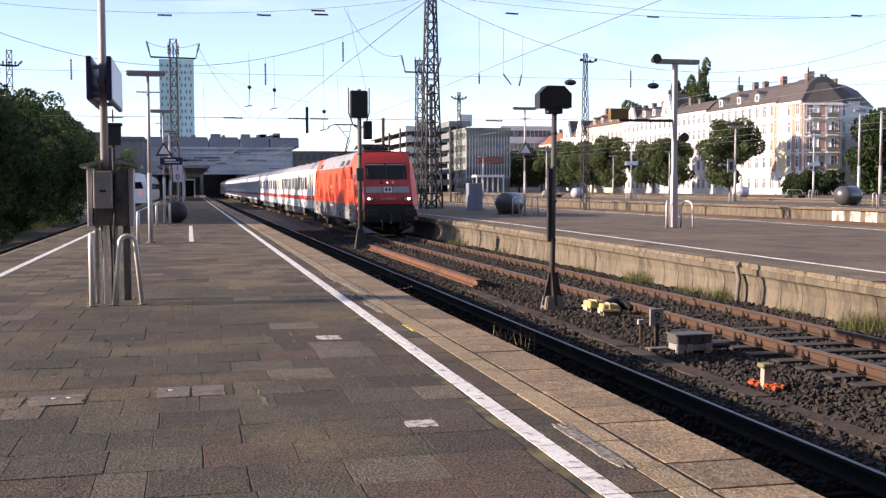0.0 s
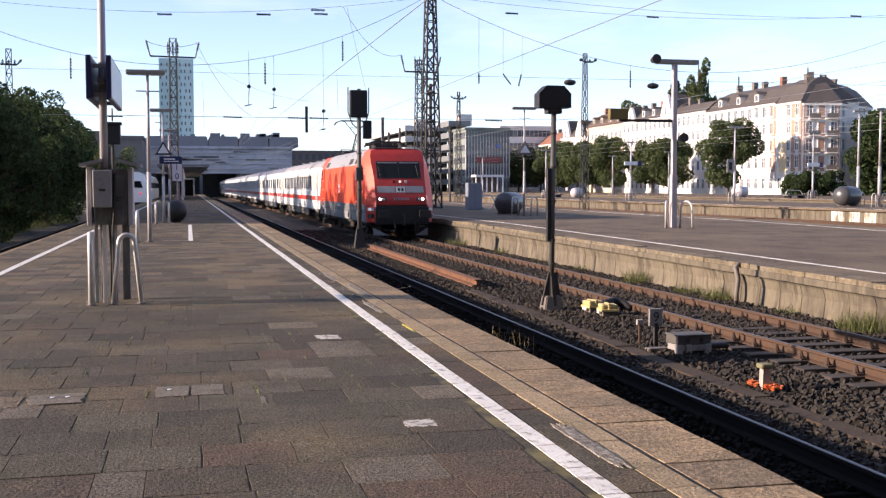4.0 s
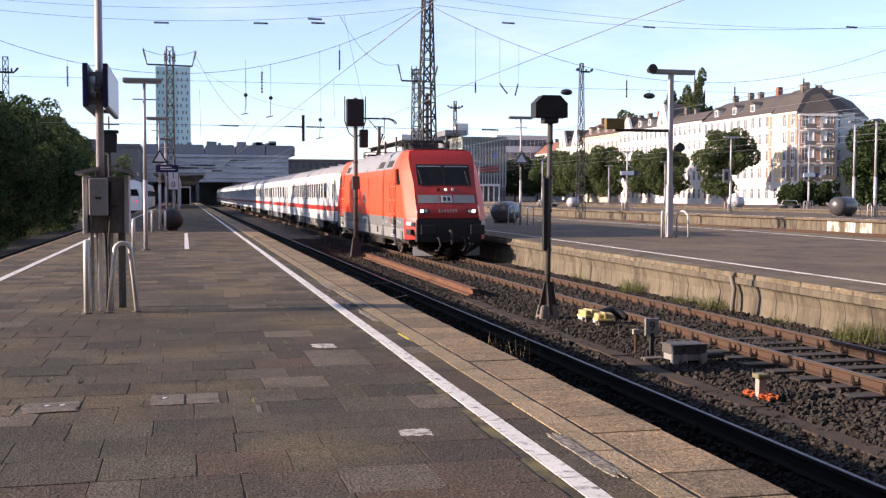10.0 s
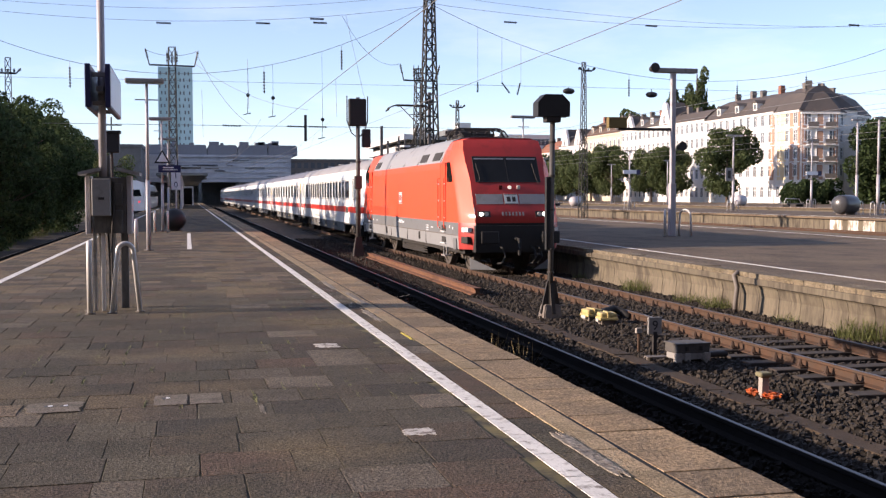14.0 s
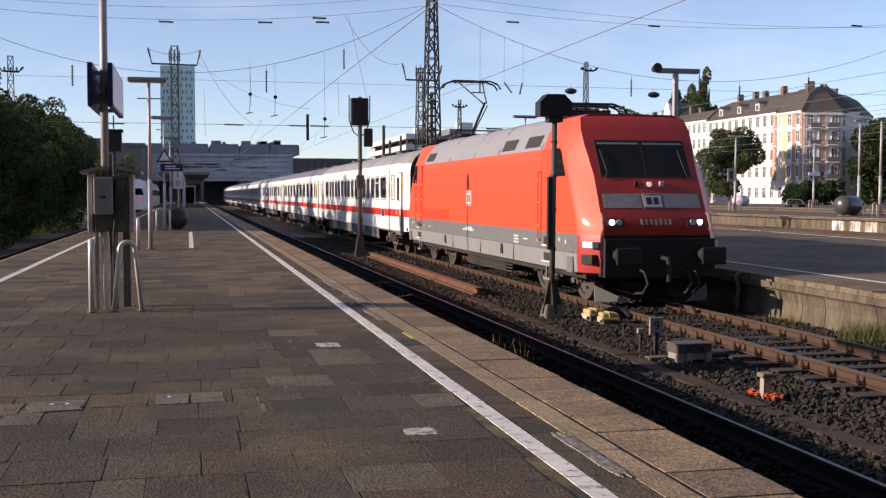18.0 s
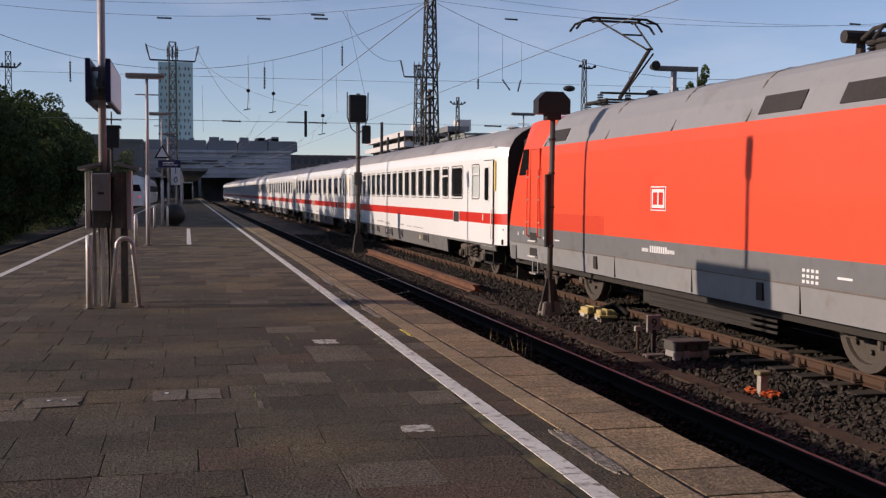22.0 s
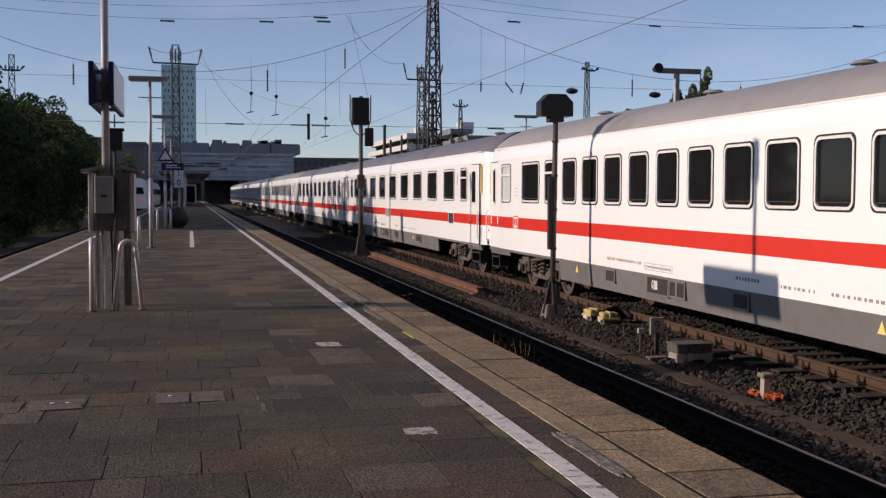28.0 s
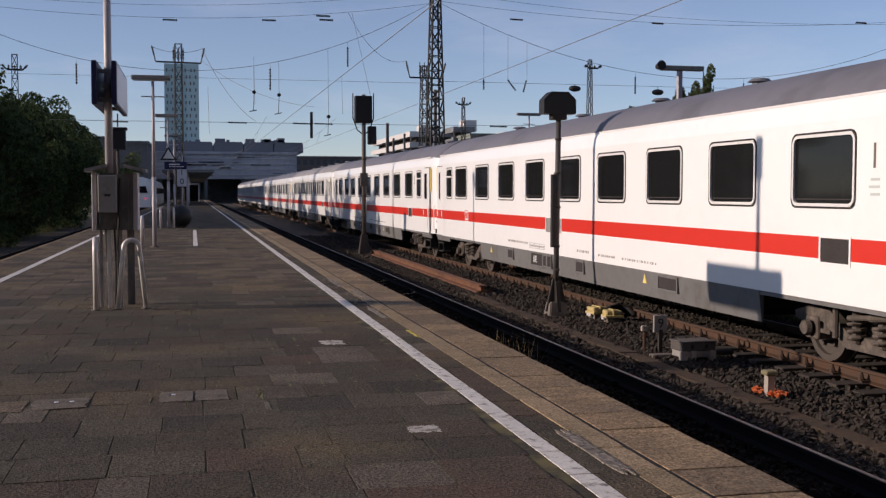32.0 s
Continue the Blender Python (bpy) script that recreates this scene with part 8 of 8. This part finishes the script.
# hanging cable-car-like lamps over the yard
for x, y, z in ((25.75, Y0, 8.62), (31.9, Y0, 8.5)):
    ob = thing("yard_lamp", "dark oval yard lamp hung from the wires", "lamp", "yard lamps", at=pose(x, y, z))
    bm = B()
    ball(bm, (0, 0, 0), 0.34, 1.3, 0.8, 0.62, 16)
    part("shade", bm, BLACK, ob, "", True)
    bm = B()
    rod(bm, (0, 0, 0.15), (0, 0, 8.92 - z), 0.02, n=5)
    part("hanger", bm, IRON, ob)


# ---- paving: slabs and kerbs, each a piece of its own near the viewer ----
pv = random.Random(17)


def slab_mesh(name, w, l, h, material, ragged=0.003, gap=0.002, steps=4, sag=0.0):
    """A worn slab: uneven rim, slightly rounded arris, sides down into the joint."""
    rim = []
    for k in range(4):
        for j in range(steps):
            f = j / steps
            x, y = ((f, 0), (1, f), (1 - f, 1), (0, 1 - f))[k]
            q = ragged * (1.6 if j == 0 else 1.0)
            rim.append((gap + x * (w - 2 * gap) + (0.5 - x) * 2 * pv.uniform(0, q), gap + y * (l - 2 * gap) + (0.5 - y) * 2 * pv.uniform(0, q)))
    n = len(rim)
    cx, cy = w / 2, l / 2
    verts = [(cx + (x - cx) * 0.99, cy + (y - cy) * 0.99, pv.uniform(-0.0006, 0.0006)) for x, y in rim]
    verts += [(x, y, -0.0022) for x, y in rim] + [(x, y, -h) for x, y in rim] + [(cx, cy, -sag)]
    faces = []
    for k in range(n):
        j = (k + 1) % n
        faces += [(k, j, 3 * n), (n + k, n + j, j, k), (2 * n + k, 2 * n + j, n + j, n + k)]
    me = bpy.data.meshes.new(name)
    me.from_pydata(verts, [], faces)
    me.update()
    me.materials.append(material)
    return me


SLAB = 0.5
slabs = [slab_mesh("slab", SLAB, SLAB, 0.03, PAVING, 0.0012 + 0.0008 * k, 0.0012) for k in range(6)]
X0, X1 = -3.95, 1.85
count = 0
far_v, far_f = [], []
pale_v, pale_f = [], []
for k in range(440):
    y = -9.78 + SLAB * k
    x = X0 - (SLAB / 2 if k % 2 else 0) + pv.uniform(-0.03, 0.03)
    while x < X1 - 0.02:
        w = SLAB if pv.random() < 0.86 else SLAB / 2
        a, b = max(x, X0), min(x + w, X1)
        x += w
        if b - a < 0.1:
            continue
        near = 4.2 < y < 15.3 and -3.4 < a and a > -0.45 * y and count < 300
        z = pv.uniform(-0.0015, 0.0015) - (0.0015 if pv.random() < 0.15 else 0)
        if near:
            o = new("slab", slabs[pv.randrange(6)])
            o.parent = platform
            o.matrix_basis = pose(a, y, z, pv.uniform(-0.12, 0.12), pv.uniform(-0.12, 0.12), pv.uniform(-0.3, 0.3)) @ Matrix.Diagonal(((b - a) / SLAB, 1, 1, 1))
            count += 1
        else:
            pale = (a < -1.7 and y < 40 and pv.random() < 0.4) or (0.1 < a and 15.5 < y < 30 and pv.random() < 0.4) or (y > 17 and pv.random() < 0.3) or pv.random() < 0.06
            vs, fs = (pale_v, pale_f) if pale else (far_v, far_f)
            i = len(vs)
            q = 0.003
            vs += [(a + q + pv.uniform(0, 0.006), y + q + pv.uniform(0, 0.005), z), (b - q, y + q, z), (b - q - pv.uniform(0, 0.006), y + SLAB - q, z), (a + q, y + SLAB - q, z), (a, y, z - 0.02), (b, y, z - 0.02), (b, y + SLAB, z - 0.02), (a, y + SLAB, z - 0.02)]
            fs += [(i, i + 1, i + 2, i + 3)] + [(i + 4 + s, i + 4 + (s + 1) % 4, i + (s + 1) % 4, i + s) for s in range(4)]
tagged(raw("slab_field", far_v, far_f, PAVING_FAR, platform, "rest of the paving slabs"), kind="stuff")

bm = B()
bx(bm, -3.97, 2.39, -10, 211, -0.02, -0.0055)
part("joint_sand", bm, JOINT, platform, "dark sand and moss in the joints")
tagged(raw("slab_field", pale_v, pale_f, PAVING_PALE, platform, "paler replaced paving slabs"), kind="stuff")
# strips along the edge: narrow slabs, kerb course, open joint, edge slabs
for name, x0, w, l, material, near_to in (("strip_slab", 2.005, 0.205, 0.5, PAVING, 26), ("kerb_stone", 2.212, 0.183, 0.5, KERB, 30), ("edge_slab", 2.424, 0.476, 0.5, EDGE_SLAB, 40), ("edge_slab", LEFT_X + 0.0, 0.1, 2.0, EDGE_SLAB, 60)):
    kinds = [slab_mesh(name, w, l, 0.05, material, 0.004, 0.006 if name == "edge_slab" else 0.003) for k in range(4)]
    y = -9.74 + (0.04 if name == "kerb_stone" else 0)
    while y < 208:
        o = new(name, kinds[pv.randrange(4)])
        o.parent = platform
        o.matrix_basis = pose(x0 + pv.uniform(-0.003, 0.003), y, pv.uniform(-0.002, 0.002) - (0.008 if x0 > 2.4 else 0.0), pv.uniform(-0.25, 0.25), pv.uniform(-0.25, 0.25), pv.uniform(-0.25, 0.25)) @ Matrix.Diagonal((1, 1 if y < near_to else 4, 1, 1))
        y += l if y < near_to else 4 * l
bm = B()
bx(bm, 2.392, 2.4285, -9.7, 210, -0.03, -0.0095)
part("tar_joint", bm, TAR, platform, "dark open joint along the edge slabs")
# painted lines: worn blocks, some split along a seam in the stone below
for name, x0 in (("painted_line", 1.868), ("painted_line", -3.16)):
    whole = [slab_mesh(name, 0.13, 0.5, 0.004, WHITE_LINE, 0.002, 0.0025, 6) for k in range(3)]
    thin = [slab_mesh(name, w, 0.5, 0.004, WHITE_LINE, 0.003, 0.0025, 6) for w in (0.05, 0.08)]
    y = -9.74
    while y < 208:
        s = 1 if y < 30 else 4
        for me, dx in ((whole[pv.randrange(3)], 0.0),) if s == 4 or pv.random() < 0.72 else ((thin[0], 0.0), (thin[1], 0.05)):
            o = new(name, me)
            o.parent = platform
            o.matrix_basis = pose(x0 + dx + pv.uniform(-0.0015, 0.0015), y, 0.0035, 0, 0, pv.uniform(-0.12, 0.12)) @ Matrix.Diagonal((1, s * pv.uniform(0.985, 1.0), 1, 1))
        y += 0.5 * s
bm = B()
bx(bm, -0.06, 0.06, 30.2, 43.0, -0.002, 0.006)
o = part("painted_line", bm, WHITE_LINE, platform, "short white guide line")
o.location = (0.05, 0, 0)


# covers, patches and odd light slabs
def patch(name, x0, x1, y0, y1, material, lab, top=0.004, wild=0.15, seed=1, n=28):
    """A flat ragged-edged piece."""
    g = random.Random(seed)
    w, l = x1 - x0, y1 - y0
    rim = []
    for k in range(n):
        a = 6.28319 * k / n
        c, s = math.cos(a), math.sin(a)
        m = max(abs(c), abs(s)) * (1 + g.uniform(0, wild))
        rim.append(((x0 + x1) / 2 + w / 2 * c / m, (y0 + y1) / 2 + l / 2 * s / m))
    verts = [(x, y, top) for x, y in rim] + [(x, y, -0.012) for x, y in rim] + [((x0 + x1) / 2, (y0 + y1) / 2, top)]
    faces = [(k, (k + 1) % n, 2 * n) for k in range(n)] + [(n + k, n + (k + 1) % n, (k + 1) % n, k) for k in range(n)]
    return raw(name, verts, faces, material, platform, lab)


c1 = patch("cover_plate", -0.25, -0.01, 7.7, 8.1, COVER, "pale concrete cover with a lifting hole", 0.006, 0.1, 3, 32)
c2 = patch("cover_plate", -1.1, -0.71, 7.6, 8.0, COVER, "pale broken concrete cover", 0.006, 0.22, 4)
for c, x, y in ((c1, -0.15, 7.96), (c2, -0.93, 7.84), (c2, -0.83, 7.84)):
    bm = B()
    rod(bm, (x - 0.012, y, 0.005), (x - 0.012, y, 0.0075), 0.03, n=10)
    part("lifting_hole", bm, BLACK, c, "dark lifting hole")
    bm = B()
    rod(bm, (x, y, 0.005), (x, y, 0.011), 0.016, n=10)
    part("lifting_pin", bm, WHITE, c, "bright metal pin")
patch("repair_slab", 0.0, 0.23, 7.72, 8.12, COVER, "tan repair slab", 0.004, 0.05, 5, 32)
patch("repair_slab", -1.42, -1.12, 7.56, 7.96, PAVING_PALE, "tan repair slab", 0.004, 0.06, 6, 32)
patch("repair_slab", -1.75, -1.45, 8.5, 8.9, PAVING_PALE, "tan repair slab", 0.004, 0.06, 16, 32)
patch("paint_mark", 1.17, 1.42, 10.3, 10.62, WHITE_FLAKE, "flaking white mark on a slab", 0.003, 0.5, 7)
patch("paint_mark", 1.26, 1.48, 6.38, 6.6, WHITE_FLAKE, "flaking white mark on a slab", 0.003, 0.5, 8)
patch("paint_mark", 0.46, 0.5, 7.26, 7.62, COVER, "pale streak on a slab", 0.003, 0.8, 9)
patch("paint_mark", 2.17, 2.205, 10.6, 11.3, YELLOW_WORN, "worn yellow paint stroke", 0.004, 0.6, 10)
patch("mortar_patch", 2.12, 2.22, 5.17, 6.27, MORTAR, "rough pale mortar repair along the kerb", 0.009, 0.35, 11, 60)
for k, (x, y, l) in enumerate(((2.1, 12.2, 1.6), (2.25, 14.0, 2.4), (2.16, 16.5, 2.0))):
    patch("mortar_patch", x, x + 0.1, y, y + l, MORTAR, "rough pale mortar repair along the kerb", 0.006, 0.9, 30 + k, 50)

# coping stones along the farther platform's edge: worn, uneven, a few mossy gaps
COPING = grit("coping", ((0.2, 0.165, 0.115), (0.15, 0.125, 0.09), (0.23, 0.19, 0.135), (0.17, 0.135, 0.09)), (0.1, 0.08, 0.05), 0.6, 0.02, patch_at=0.52, patch_size=0.25, relief=1.0)
stones_top = [slab_mesh("coping_stone", 0.46, 1.0, 0.1, COPING, 0.022, 0.006, 8, 0.004) for k in range(5)]
y = 9.0
while y < 60:
    o = new("coping_stone", stones_top[pv.randrange(5)])
    o.parent = platform_right
    slope = math.degrees(math.atan2(right_top(y + 1) - right_top(y), 1))
    o.matrix_basis = pose(R0 + 0.03 + pv.uniform(-0.012, 0.012), y, right_top(y) + pv.uniform(-0.006, 0.012), slope + pv.uniform(-0.3, 0.3), pv.uniform(-1, 1), pv.uniform(-0.5, 0.5))
    y += 1.0


def smear(x, y, length, seed, swing=0.05):
    """A thin meandering streak of mortar on the paving."""
    g = random.Random(seed)
    verts, faces, a = [], [], g.uniform(-0.3, 0.3)
    for k in range(int(length / 0.06)):
        w = g.uniform(0.004, 0.013)
        verts += [(x - w, y, 0.0055), (x + w, y, 0.0055)]
        if k:
            i = 2 * k
            faces.append((i - 2, i - 1, i + 1, i))
        a = max(-0.9, min(0.9, a + g.uniform(-swing, swing) * 8))
        x, y = x + 0.06 * math.sin(a), y + 0.06 * math.cos(a)
    return tagged(raw("mortar_smear", verts, faces, MORTAR, platform, "thin pale mortar smear"), kind="stuff")


for k in range(16):
    smear(pv.uniform(2.02, 2.32), pv.uniform(13.0, 18.5), pv.uniform(0.8, 2.6), 500 + k)

motions()
